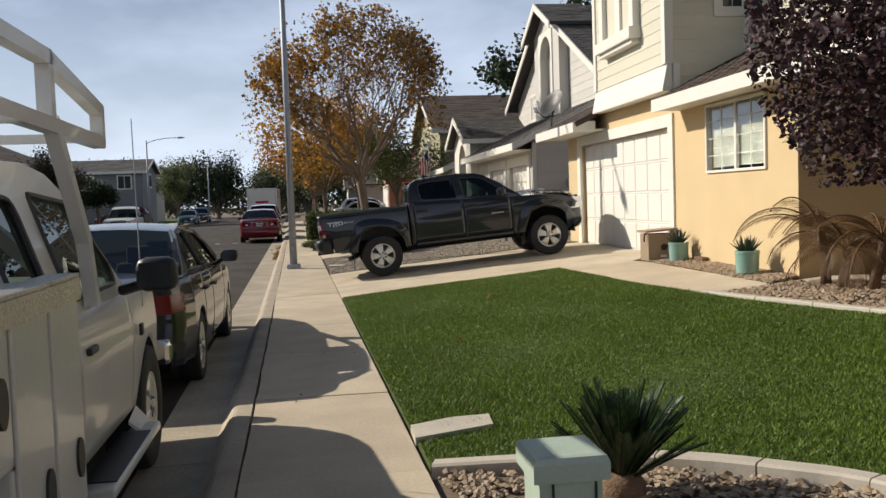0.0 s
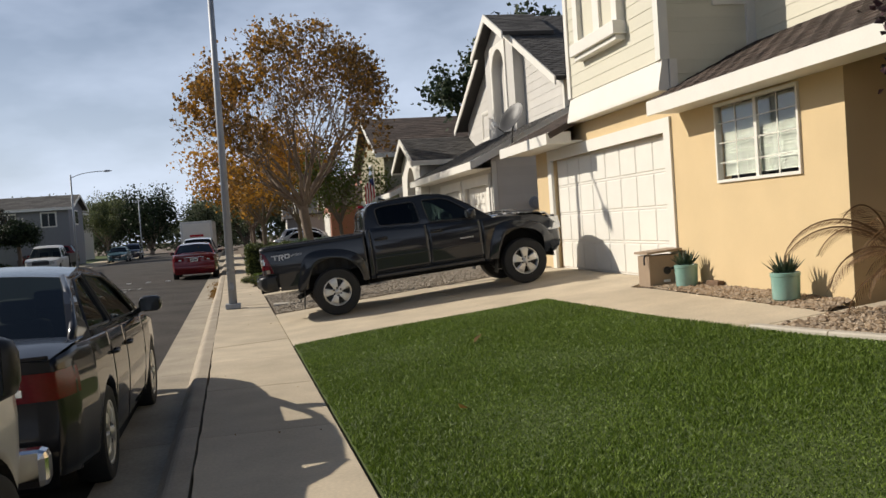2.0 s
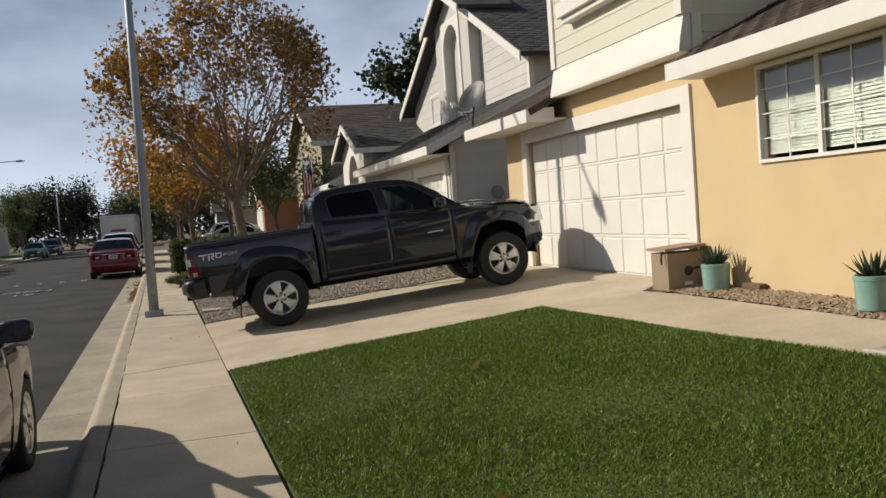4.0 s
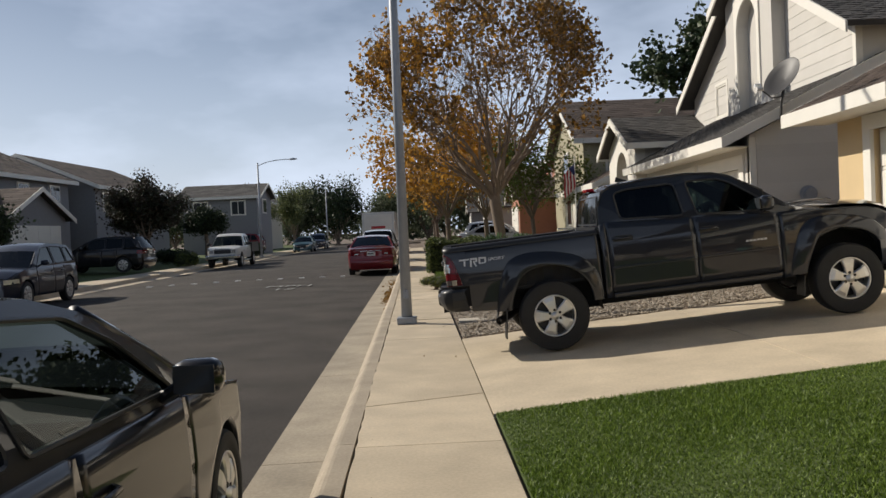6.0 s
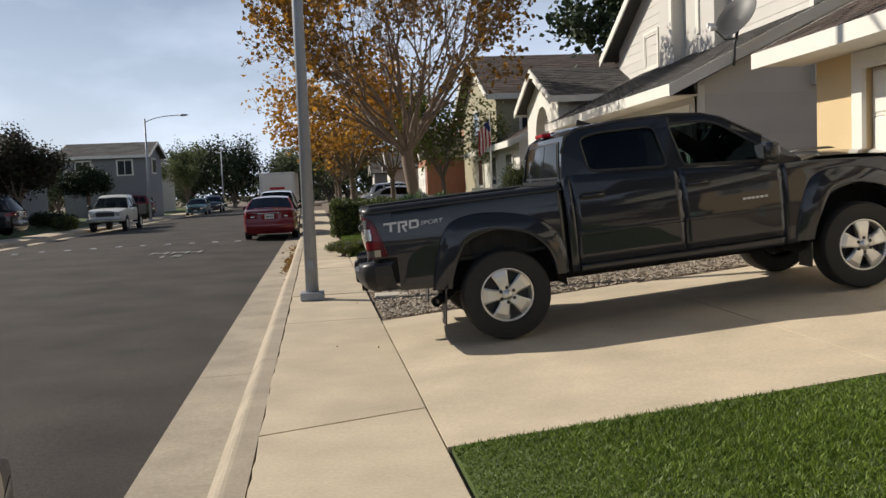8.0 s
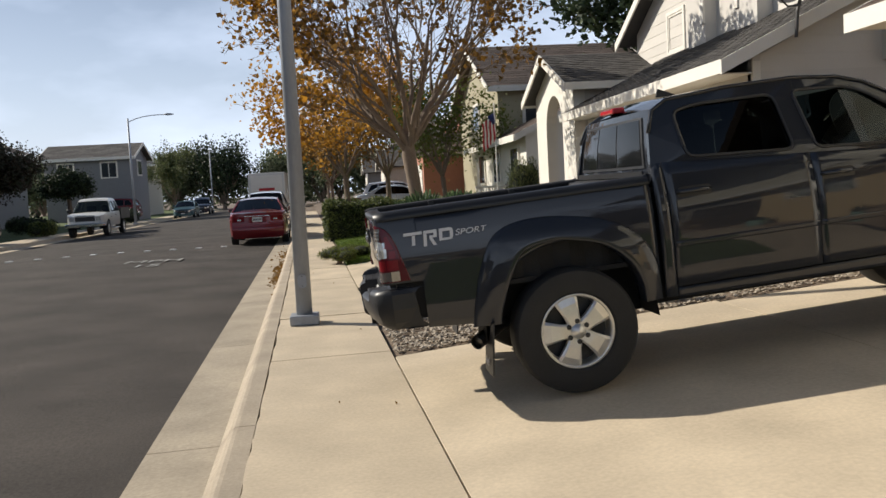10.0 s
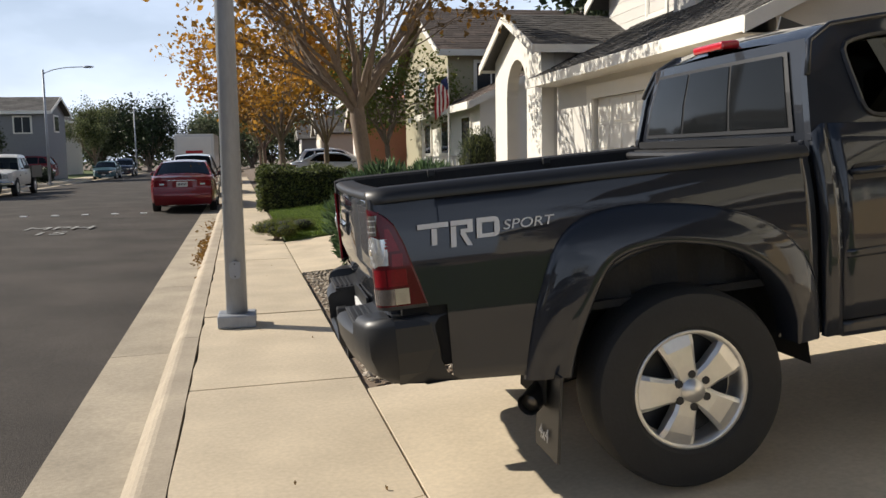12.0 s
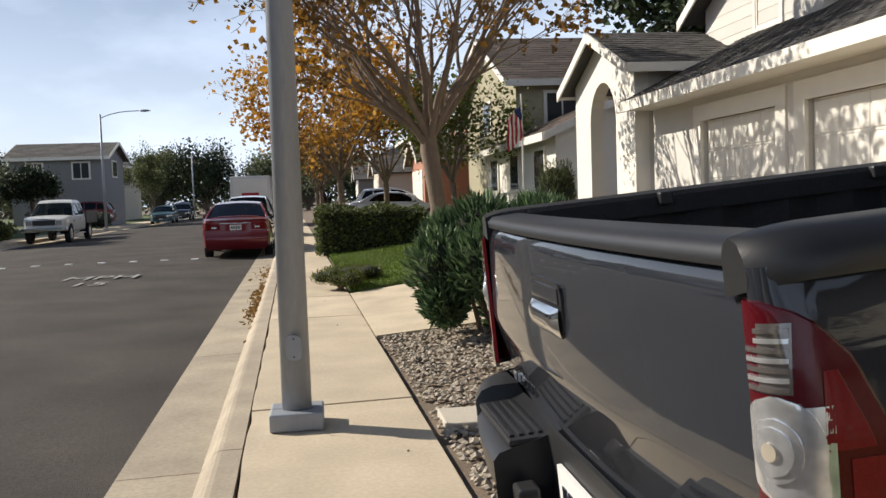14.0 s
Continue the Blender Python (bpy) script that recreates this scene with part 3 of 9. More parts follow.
# roofs
rf = bmesh.new()
courses(rf, (6.07, 13.74, 2.93), (6.07, 2.0, 2.93), (7.72, 13.74, 3.71), (7.72, 2.0, 3.71))
part("roof", rf, SHINGLE, h1, "brown shingle skirt roof over the entry")
rf = bmesh.new()
courses(rf, (5.87, 20.35, 2.93), (5.87, 17.34, 2.93), (10.0, 20.35, 4.84), (10.0, 17.34, 4.84))
part("roof", rf, SHINGLE, h1, "brown shingle roof over the garage")
rf = bmesh.new()
courses(rf, (5.9, 17.8, 6.25), (5.9, 1.5, 6.25), (10.0, 17.8, 8.2), (10.0, 1.5, 8.2), run=0.4, tab=2.0)
courses(rf, (13.4, 17.8, 6.25), (13.4, 1.5, 6.25), (10.0, 17.8, 8.2), (10.0, 1.5, 8.2), run=0.4, tab=2.0)
part("roof", rf, SHINGLE, h1)
fa = bmesh.new()
prism(fa, [(6.04, 13.72, 2.74), (6.04, 2.0, 2.74), (6.04, 2.0, 2.93), (6.04, 13.72, 2.93)], (0.035, 0, 0))
part("fascia", fa, WHITE, h1, "white fascia board")
part("soffit", box(6.08, 6.51, 2.0, 13.72, 2.76, 2.79), WHITE, h1)
fa = bmesh.new()
bx(fa, 5.84, 5.875, 17.36, 20.37, 2.74, 2.93)
bx(fa, 5.875, 6.3, 17.36, 17.40, 2.74, 2.95)
prism(fa, [(5.84, 20.37, 2.74), (5.84, 20.37, 2.93), (10.0, 20.37, 4.86), (10.0, 20.37, 4.66)], (0, 0.035, 0))
part("fascia", fa, WHITE, h1)
part("soffit", box(5.88, 6.51, 17.34, 20.35, 2.76, 2.79), WHITE, h1)
gw = bmesh.new()
prism(gw, [(6.69, 19.88, 2.86), (10.0, 19.88, 2.86), (10.0, 19.88, 4.7), (6.69, 19.88, 3.18)], (0, 0.15, 0))
part("wall", gw, STUCCO, h1)

# the white house next door
h2 = thing("house", (9.5, 29, 0.45), "white sided two-storey house with arched porch and grey shingles", "house")
W2 = 6.62
wall_x("wall", h2, W2, W2 + 0.16, 23.95, 32.2, 0.2, 2.8, [(24.5, 26.95, 0.2, 2.42), (27.65, 30.1, 0.2, 2.42)], GREYWALL)
garage_door(h2, W2, 24.52, 26.93, 0.45, 2.40, 4, 4, 0.26)
garage_door(h2, W2, 27.67, 30.08, 0.45, 2.40, 4, 4, 0.26)
part("garage_back", box(7.6, 7.65, 24.2, 31.9, 0.25, 2.8), BLACK, h2)
gw = bmesh.new()
prism(gw, [(W2, 23.95, 0.2), (13.5, 23.95, 0.2), (13.5, 23.95, 4.0), (9.9, 23.95, 4.55), (W2, 23.95, 3.0)], (0, 0.15, 0))
part("wall", gw, GREYWALL, h2, "white sided end wall of the garage wing")
siding_y(h2, 23.95, lambda z: (max(W2 + 0.12, W2 + (z - 3.0) / 0.477), 12.5), 0.4, 4.0, GREYWALL, 0.24)
part("corner_board", box(W2 - 0.02, W2 + 0.10, 23.90, 23.95, 0.3, 2.95), WHITE, h2)
rf = bmesh.new()
courses(rf, (6.0, 32.4, 2.95), (6.0, 23.6, 2.95), (9.1, 32.4, 4.43), (9.1, 23.6, 4.43))
part("roof", rf, SHINGLE_G, h2, "grey shingle roof of the garage wing")
fa = bmesh.new()
bx(fa, 5.965, 6.0, 23.58, 32.42, 2.76, 2.95)
prism(fa, [(5.965, 23.58, 2.74), (5.965, 23.58, 2.94), (9.1, 23.58, 4.43), (9.1, 23.58, 4.22)], (0, -0.04, 0))
bx(fa, 6.0, W2, 23.95, 32.2, 2.78, 2.80)
part("fascia", fa, WHITE, h2, "white fascia board")
XM = 8.62
main_c, main_half, main_e, main_s = 29.0, 5.2, 5.05, 0.50
gable_wall_x(h2, XM, main_c, main_half, 2.9, main_e, main_s, GREYWALL)
siding_x(h2, XM, lambda z: (main_c - min(main_half, (main_e + main_s * main_half - z) / main_s), main_c + min(main_half, (main_e + main_s * main_half - z) / main_s)), 3.6, 7.4, GREYWALL, 0.24)
part("wall", box(XM + 0.15, 14.0, main_c - main_half, main_c - main_half + 0.15, 2.9, main_e), GREYWALL, h2)
part("corner_board", box(XM - 0.03, XM + 0.10, main_c - main_half - 0.03, main_c - main_half + 0.1, 3.9, main_e), WHITE, h2)
rf = bmesh.new()
top = main_e + main_s * main_half + 0.12
for sgn in (-1, 1):
    courses(rf, (XM - 0.4, main_c + sgn * (main_half + 0.5), main_e - 0.13), (14.5, main_c + sgn * (main_half + 0.5), main_e - 0.13), (XM - 0.4, main_c, top), (14.5, main_c, top))
part("roof", rf, SHINGLE_G, h2, "grey shingle main roof")
fa = bmesh.new()
for sgn in (-1, 1):
    prism(fa, [(XM - 0.44, main_c + sgn * (main_half + 0.52), main_e - 0.34), (XM - 0.44, main_c + sgn * (main_half + 0.52), main_e - 0.13), (XM - 0.44, main_c, top + 0.01), (XM - 0.44, main_c, top - 0.22)], (0.04, 0, 0))
part("fascia", fa, WHITE, h2)
# tower with an arched niche in front of the gable
TC, TH, TX = 28.6, 1.55, 8.30


def arched(bm, x, yc, half_out, z0, ztop, yh, zspring, thick, gable=None):
    """A wall along y with a round-headed opening of half width yh."""
    n = 14
    inner = [(yc - yh, z0)] + [(yc - yh * math.cos(math.pi * k / n), zspring + yh * math.sin(math.pi * k / n)) for k in range(n + 1)] + [(yc + yh, z0)]
    outer = []
    for y, z in inner:
        s = (y - yc) / yh
        yo = yc + half_out * max(-1, min(1, s * 1.0))
        zo = z0 if z == z0 else ztop + (gable * (half_out - abs(yo - yc)) if gable else 0)
        outer.append((yo, zo))
    outer[0], outer[-1] = (yc - half_out, z0), (yc + half_out, z0)
    I = [[bm.verts.new((xx, y, z)) for y, z in inner] for xx in (x, x + thick)]
    O = [[bm.verts.new((xx, y, z)) for y, z in outer] for xx in (x, x + thick)]
    for k in range(len(inner) - 1):
        bm.faces.new((I[0][k], I[0][k + 1], O[0][k + 1], O[0][k]))
        bm.faces.new((I[1][k], O[1][k], O[1][k + 1], I[1][k + 1]))
        bm.faces.new((I[0][k], I[1][k], I[1][k + 1], I[0][k + 1]))
        bm.faces.new((O[0][k], O[0][k + 1], O[1][k + 1], O[1][k]))
    return bm


part("wall", arched(bmesh.new(), TX, TC, TH, 3.5, 6.9, 0.68, 6.0, 0.30, gable=0.5), GREYWALL, h2, "white tower wall with an arched niche")
ar = bmesh.new()
arched(ar, TX - 0.04, TC, 0.84, 4.45, 6.84, 0.68, 6.0, 0.04)
part("casing", ar, WHITE, h2)
part("niche_back", box(TX + 0.25, TX + 0.31, TC - 0.75, TC + 0.75, 3.6, 6.75), GREYWALL, h2)
rf = bmesh.new()
ttop = 6.9 + 0.5 * TH + 0.06
for sgn in (-1, 1):
    courses(rf, (TX - 0.35, TC + sgn * (TH + 0.3), 6.9 - 0.15 + 0.06), (9.5, TC + sgn * (TH + 0.3), 6.81), (TX - 0.35, TC, ttop), (9.5, TC, ttop))
part("roof", rf, SHINGLE_G, h2)
fa = bmesh.new()
for sgn in (-1, 1):
    prism(fa, [(TX - 0.39, TC + sgn * (TH + 0.32), 6.60), (TX - 0.39, TC + sgn * (TH + 0.32), 6.81), (TX - 0.39, TC, ttop + 0.01), (TX - 0.39, TC, ttop - 0.22)], (0.04, 0, 0))
part("fascia", fa, WHITE, h2)
window_x(h2, XM, 31.1, 32.0, 4.25, 5.1, cols=1, rows=3, trim=0.08, blinds=False)
part("window", box(10.2, 10.9, main_c - main_half - 0.03, main_c - main_half + 0.02, 4.3, 5.0), GLASS_DARK, h2)
# arched porch
PC, PH, PX = 34.4, 1.95, 6.35
part("wall", arched(bmesh.new(), PX, PC, PH, 0.2, 3.75, 0.85, 2.75, 0.28, gable=0.42), WHITE, h2, "white arched porch front")
part("wall", box(PX + 0.28, 9.5, PC - PH, PC - PH + 0.15, 0.2, 3.75), GREYWALL, h2)
part("wall", box(8.9, 9.05, PC - PH + 0.15, PC + PH, 0.2, 3.75), GREYWALL, h2)
rf = bmesh.new()
ptop = 3.75 + 0.42 * PH + 0.08
for sgn in (-1, 1):
    courses(rf, (PX - 0.3, PC + sgn * (PH + 0.4), 3.66), (9.6, PC + sgn * (PH + 0.4), 3.66), (PX - 0.3, PC, ptop), (9.6, PC, ptop))
part("roof", rf, SHINGLE_G, h2, "grey shingle porch roof")
fa = bmesh.new()
for sgn in (-1, 1):
    prism(fa, [(PX - 0.34, PC + sgn * (PH + 0.42), 3.46), (PX - 0.34, PC + sgn * (PH + 0.42), 3.66), (PX - 0.34, PC, ptop + 0.01), (PX - 0.34, PC, ptop - 0.2)], (0.04, 0, 0))
    y = PC + sgn * (PH + 0.42)
    bx(fa, PX - 0.3, 9.6, min(y, y + 0.03 * sgn), max(y, y + 0.03 * sgn), 3.5, 3.67)
part("fascia", fa, WHITE, h2)


def plain_house(at, label, wall_mat, roof_mat, d, w, h, storeys=2, face=-1, wing=None, slope=0.42):
    """A house farther off: body, roof with its ridge along the street, garage, windows; at is the middle of its front foot."""
    x, y, z = at
    e = thing("house", at, label, "house")
    xb = x - face * d
    X0, X1 = min(x, xb), max(x, xb)
    part("wall", box(X0, X1, y - w / 2, y + w / 2, z - 0.3, z + h), wall_mat, e)
    rf = bmesh.new()
    xm, o = (X0 + X1) / 2, 0.45
    top = z + h + slope * (d / 2 + o)
    for a in (X0 - o, X1 + o):
        courses(rf, (a, y - w / 2 - o, z + h - 0.05), (a, y + w / 2 + o, z + h - 0.05), (xm, y - w / 2 - o, top), (xm, y + w / 2 + o, top), run=0.3, tab=0.9)
    part("roof", rf, roof_mat, e)
    for s in (-1, 1):
        gb = bmesh.new()
        ys = y + s * (w / 2)
        prism(gb, [(X0, ys, z + h), (X1, ys, z + h), (xm, ys, z + h + slope * d / 2)], (0, -s * 0.12, 0))
        part("gable", gb, wall_mat, e)
        fb = bmesh.new()
        yo = y + s * (w / 2 + o)
        for a in (X0 - o, X1 + o):
            prism(fb, [(a, yo, z + h - 0.25), (a, yo, z + h - 0.03), (xm, yo, top + 0.02), (xm, yo, top - 0.2)], (0, s * 0.04, 0))
        part("fascia", fb, WHITE, e)
        if storeys > 1:
            win = part("window", box(xm - 0.75, xm + 0.75, ys - 0.06, ys + 0.06, z + h - 1.5, z + h - 0.2), WHITE, e)
            part("pane", box(xm - 0.62, xm + 0.62, ys - 0.075, ys + 0.075, z + h - 1.38, z + h - 0.32), GLASS_DARK, win)
    fb = bmesh.new()
    a = x + face * o
    bx(fb, min(a, a + face * 0.04), max(a, a + face * 0.04), y - w / 2 - o, y + w / 2 + o, z + h - 0.25, z + h - 0.03)
    part("fascia", fb, WHITE, e)
    n = max(2, int(w / 3.2))
    for i in range(n):
        yy = y - w / 2 + (i + 0.5) * w / n
        zz = z + h - 1.55 if storeys > 1 else z + 1.0
        win = part("window", box(x - 0.06, x + 0.06, yy - 0.65, yy + 0.65, zz - 0.1, zz + 1.2), WHITE, e)
        part("pane", box(x - 0.075, x + 0.075, yy - 0.53, yy - 0.03, zz, zz + 1.08), GLASS_DARK, win)
        part("pane", box(x - 0.075, x + 0.075, yy + 0.03, yy + 0.53, zz, zz + 1.08), GLASS_DARK, win)
    if wing:
        wy, ww, wd, wh = wing
        xf = x + face * wd
        A, B = min(x, xf), max(x, xf)
        part("garage_wall", box(A, B, wy - ww / 2, wy + ww / 2, z - 0.3, z + wh), wall_mat, e)
        gr = bmesh.new()
        half = ww / 2
        for s in (-1, 1):
            courses(gr, (xf + face * 0.4, wy + s * (half + 0.35), z + wh - 0.05), (x, wy + s * (half + 0.35), z + wh - 0.05), (xf + face * 0.4, wy, z + wh + 0.42 * half + 0.1), (x, wy, z + wh + 0.42 * half + 0.1), run=0.3, tab=0.9)
        part("garage_roof", gr, roof_mat, e)
        gg = bmesh.new()
        prism(gg, [(xf, wy - half, z + wh), (xf, wy + half, z + wh), (xf, wy, z + wh + 0.42 * half)], (-face * 0.1, 0, 0))
        part("garage_gable", gg, wall_mat, e)
        fb = bmesh.new()
        for s in (-1, 1):
            prism(fb, [(xf + face * 0.42, wy + s * (half + 0.37), z + wh - 0.25), (xf + face * 0.42, wy + s * (half + 0.37), z + wh - 0.03), (xf + face * 0.42, wy, z + wh + 0.42 * half + 0.12), (xf + face * 0.42, wy, z + wh + 0.42 * half - 0.1)], (-face * 0.04, 0, 0))
        part("fascia", fb, WHITE, e)
        dr = part("garage_door", box(min(xf, xf + face * 0.03), max(xf, xf + face * 0.03), wy - ww * 0.4, wy + ww * 0.4, z, z + 2.15), WHITE, e)
        for j in range(4):
            for i in range(4):
                yy, zz = wy - ww * 0.4 + (i + 0.5) * ww * 0.2, z + (j + 0.5) * 0.5375
                part("panel", box(min(xf + face * 0.03, xf + face * 0.05), max(xf + face * 0.03, xf + face * 0.05), yy - ww * 0.088, yy + ww * 0.088, zz - 0.22, zz + 0.22), WHITE, dr)
    return e


OLIVE = mat("olive_siding", (0.34, 0.31, 0.21), 0.75, var=0.06, fvar=0.04, bump=0.1)
GREYBLUE = mat("grey_siding", (0.20, 0.20, 0.21), 0.75, var=0.06, fvar=0.04, bump=0.1)
BEIGE = mat("beige_stucco", (0.52, 0.47, 0.38), 0.85, var=0.06, fvar=0.04, bump=0.1)
TERRA = mat("terracotta_stucco", (0.40, 0.18, 0.12), 0.85, var=0.06, fvar=0.04, bump=0.1)
olive = plain_house((10.2, 45.5, 0.45), "olive sided two-storey house with white garage", OLIVE, SHINGLE, 10.0, 6.4, 4.7, 2, -1)
olive.rotation_euler.z = math.pi / 2
plain_house((6.7, 44.5, 0.45), "low white garage wing with a brown roof", WHITE, SHINGLE, 4.0, 10.0, 2.5, 1, -1)
plain_house((7.6, 62.0, 0.45), "terracotta two-storey house beyond the trees", TERRA, SHINGLE, 8.0, 10.0, 5.0, 2, -1, wing=(59.5, 5.5, 2.5, 2.6))
plain_house((6.6, 80.0, 0.45), "beige two-storey house down the street", BEIGE, SHINGLE_G, 8.0, 11.0, 5.0, 2, -1, wing=(77.0, 5.5, 2.5, 2.6))
plain_house((6.0, 98.0, 0.45), "grey two-storey house near the end of the street", GREYBLUE, SHINGLE_G, 8.0, 11.0, 5.0, 2, -1, wing=(95.0, 5.5, 2.5, 2.6))
plain_house((-21.5, 52.0, 0.3), "grey two-storey house with a front garage gable", GREYBLUE, SHINGLE, 9.0, 15.0, 5.0, 2, 1, wing=(47.5, 6.2, 3.6, 2.5))
plain_house((-19.5, 30.0, 0.3), "beige low house across the street", BEIGE, SHINGLE, 9.0, 12.0, 2.8, 1, 1, wing=(33.0, 6.2, 2.6, 2.5))
plain_house((-20.5, 68.0, 0.3), "grey two-storey house with a low porch across the street", GREYBLUE, SHINGLE, 9.0, 14.0, 4.8, 2, 1)
grey_house = plain_house((-18.3, 82.0, 0.3), "grey sided two-storey house with white trim", GREYBLUE, SHINGLE_G, 6.0, 6.4, 4.75, 2, -1, slope=0.34)
grey_house.rotation_euler.z = math.pi / 2
plain_house((-18.5, 106.0, 0.3), "pale two-storey house across the street", BEIGE, SHINGLE_G, 8.0, 11.0, 5.0, 2, 1)
plain_house((-19.0, 10.0, 0.3), "grey two-storey house across the street", GREYBLUE, SHINGLE, 9.0, 12.0, 5.0, 2, 1, wing=(13.0, 6.2, 2.6, 2.5))
plain_house((-19.0, -10.0, 0.3), "beige two-storey house across the street", BEIGE, SHINGLE_G, 9.0, 12.0, 5.0, 2, 1, wing=(-7.0, 6.2, 2.6, 2.5))
plain_house((7.0, -10.0, 0.45), "cream two-storey house behind the start of the walk", BEIGE, SHINGLE, 9.0, 12.0, 5.0, 2, -1)


# ---- vehicles: x ahead, y to the left, z up, origin on the ground under the rear axle ----
def auto_glass(name, tint, rough=0.0, dark=False):
    """Window glass: seen through with a tint, reflecting by the angle."""
    m = bpy.data.materials.new(name)
    m.use_nodes = True
    n, l = m.node_tree.nodes, m.node_tree.links
    n.clear()
    out, mixs = n.new("ShaderNodeOutputMaterial"), n.new("ShaderNodeMixShader")
    tr, gl, fr = n.new("ShaderNodeBsdfTransparent"), n.new("ShaderNodeBsdfGlossy"), n.new("ShaderNodeFresnel")
    tr.inputs["Color"].default_value = (*tint, 1)
    gl.inputs["Roughness"].default_value = rough
    gl.inputs["Color"].default_value = (0.9, 0.95, 0.95, 1)
    fr.inputs["IOR"].default_value = 1.43
    l.new(fr.outputs["Fac"], mixs.inputs["Fac"])
    l.new(tr.outputs["BSDF"], mixs.inputs[1])
    l.new(gl.outputs["BSDF"], mixs.inputs[2])
    l.new(mixs.outputs["Shader"], out.inputs["Surface"])
    return m


def paint(name, base, metal=0.0, rough=0.35):
    return mat(name, base, rough, metal=metal, var=0.03, scale=2.0, fvar=0.02, fine=900, coat=0.8, spec=0.15)


GREY_PAINT = mat("grey_metallic_paint", (0.017, 0.020, 0.027), 0.5, var=0.05, scale=3.0, fvar=0.03, fine=900, coat=1.0, spec=0.08)
BLACK_PAINT = paint("black_paint", (0.007, 0.007, 0.009), 0.0, 0.45)
WHITE_PAINT = mat("dusty_white_paint", (0.62, 0.61, 0.57), 0.32, var=0.08, scale=3, fine=40, fvar=0.04, coat=0.4)
RED_PAINT = paint("dark_red_paint", (0.17, 0.012, 0.018), 0.2, 0.35)
NAVY_PAINT = paint("navy_paint", (0.008, 0.012, 0.026), 0.1, 0.4)
TEAL_PAINT = paint("teal_paint", (0.05, 0.11, 0.13), 0.2, 0.35)
SILVER_PAINT = paint("silver_paint", (0.55, 0.56, 0.57), 0.5, 0.35)
TINTED = auto_glass("tinted_glass", (0.035, 0.037, 0.04))
CLEAR = auto_glass("car_glass", (0.20, 0.26, 0.25))
LENS_RED = mat("red_lens", (0.075, 0.002, 0.006), 0.22, var=0.1, scale=30, fvar=0.1, fine=150, coat=0.25, spec=0.3)
LENS_BRIGHT = mat("bright_red_lens", (0.55, 0.02, 0.03), 0.15, var=0.1, scale=30, fvar=0.05, coat=1.0)
LENS_BRAKE = mat("brake_lens", (0.15, 0.003, 0.008), 0.25, var=0.15, scale=60, fvar=0.15, fine=200, coat=0.25, spec=0.3)
LENS_CLEAR = mat("clear_lens", (0.68, 0.69, 0.70), 0.16, metal=0.7, var=0.25, scale=40, fvar=0.1, coat=1.0)
LENS_SMOKE = mat("smoked_lens", (0.20, 0.18, 0.17), 0.15, metal=0.6, var=0.15, scale=40, fvar=0.1, coat=1.0)
PRIVACY = mat("privacy_glass", (0.010, 0.011, 0.012), 0.06, var=0.0, fvar=0.0, spec=0.18)
LENS_PALE = mat("pale_lens", (0.42, 0.37, 0.29), 0.25, var=0.1, scale=40, fvar=0.05, coat=1.0)
EXHAUST = mat("exhaust_steel", (0.10, 0.095, 0.09), 0.3, metal=0.8, var=0.2, scale=20, fvar=0.1)
LENS_AMBER = mat("amber_lens", (0.6, 0.16, 0.02), 0.15, var=0.1, scale=40, fvar=0.05, coat=1.0)
DECAL = mat("silver_decal", (0.55, 0.56, 0.58), 0.4, var=0.03, fvar=0.0)
PLATE = mat("number_plate", (0.75, 0.75, 0.73), 0.4, var=0.03, fvar=0.0)
SEAT = mat("seat_cloth", (0.10, 0.095, 0.09), 0.9, var=0.1, fvar=0.1)
LINER = mat("bed_liner", (0.010, 0.010, 0.011), 0.7, var=0.2, scale=20, fvar=0.2, bump=0.3)
TRIM_GREY = mat("grey_plastic", (0.012, 0.0125, 0.014), 0.42, var=0.06, scale=6, fvar=0.04, bump=0.02, bscale=200)


def lin(pts, x):
    if x <= pts[0][0]:
        return pts[0][1]
    for (a, p), (b, q) in zip(pts, pts[1:]):
        if x <= b:
            t = (x - a) / (b - a) if b > a else 0
            return p + (q - p) * t
    return pts[-1][1]


def soft(pts, x, r=0.10):
    """lin() with its corners rounded over r."""
    return sum(lin(pts, x + r * k) for k in (-1, -0.5, 0, 0.5, 1)) / 5


def frange(a, b, step):
    n = max(1, int(math.ceil((b - a) / step)))
    return [a + (b - a) * i / n for i in range(n + 1)]


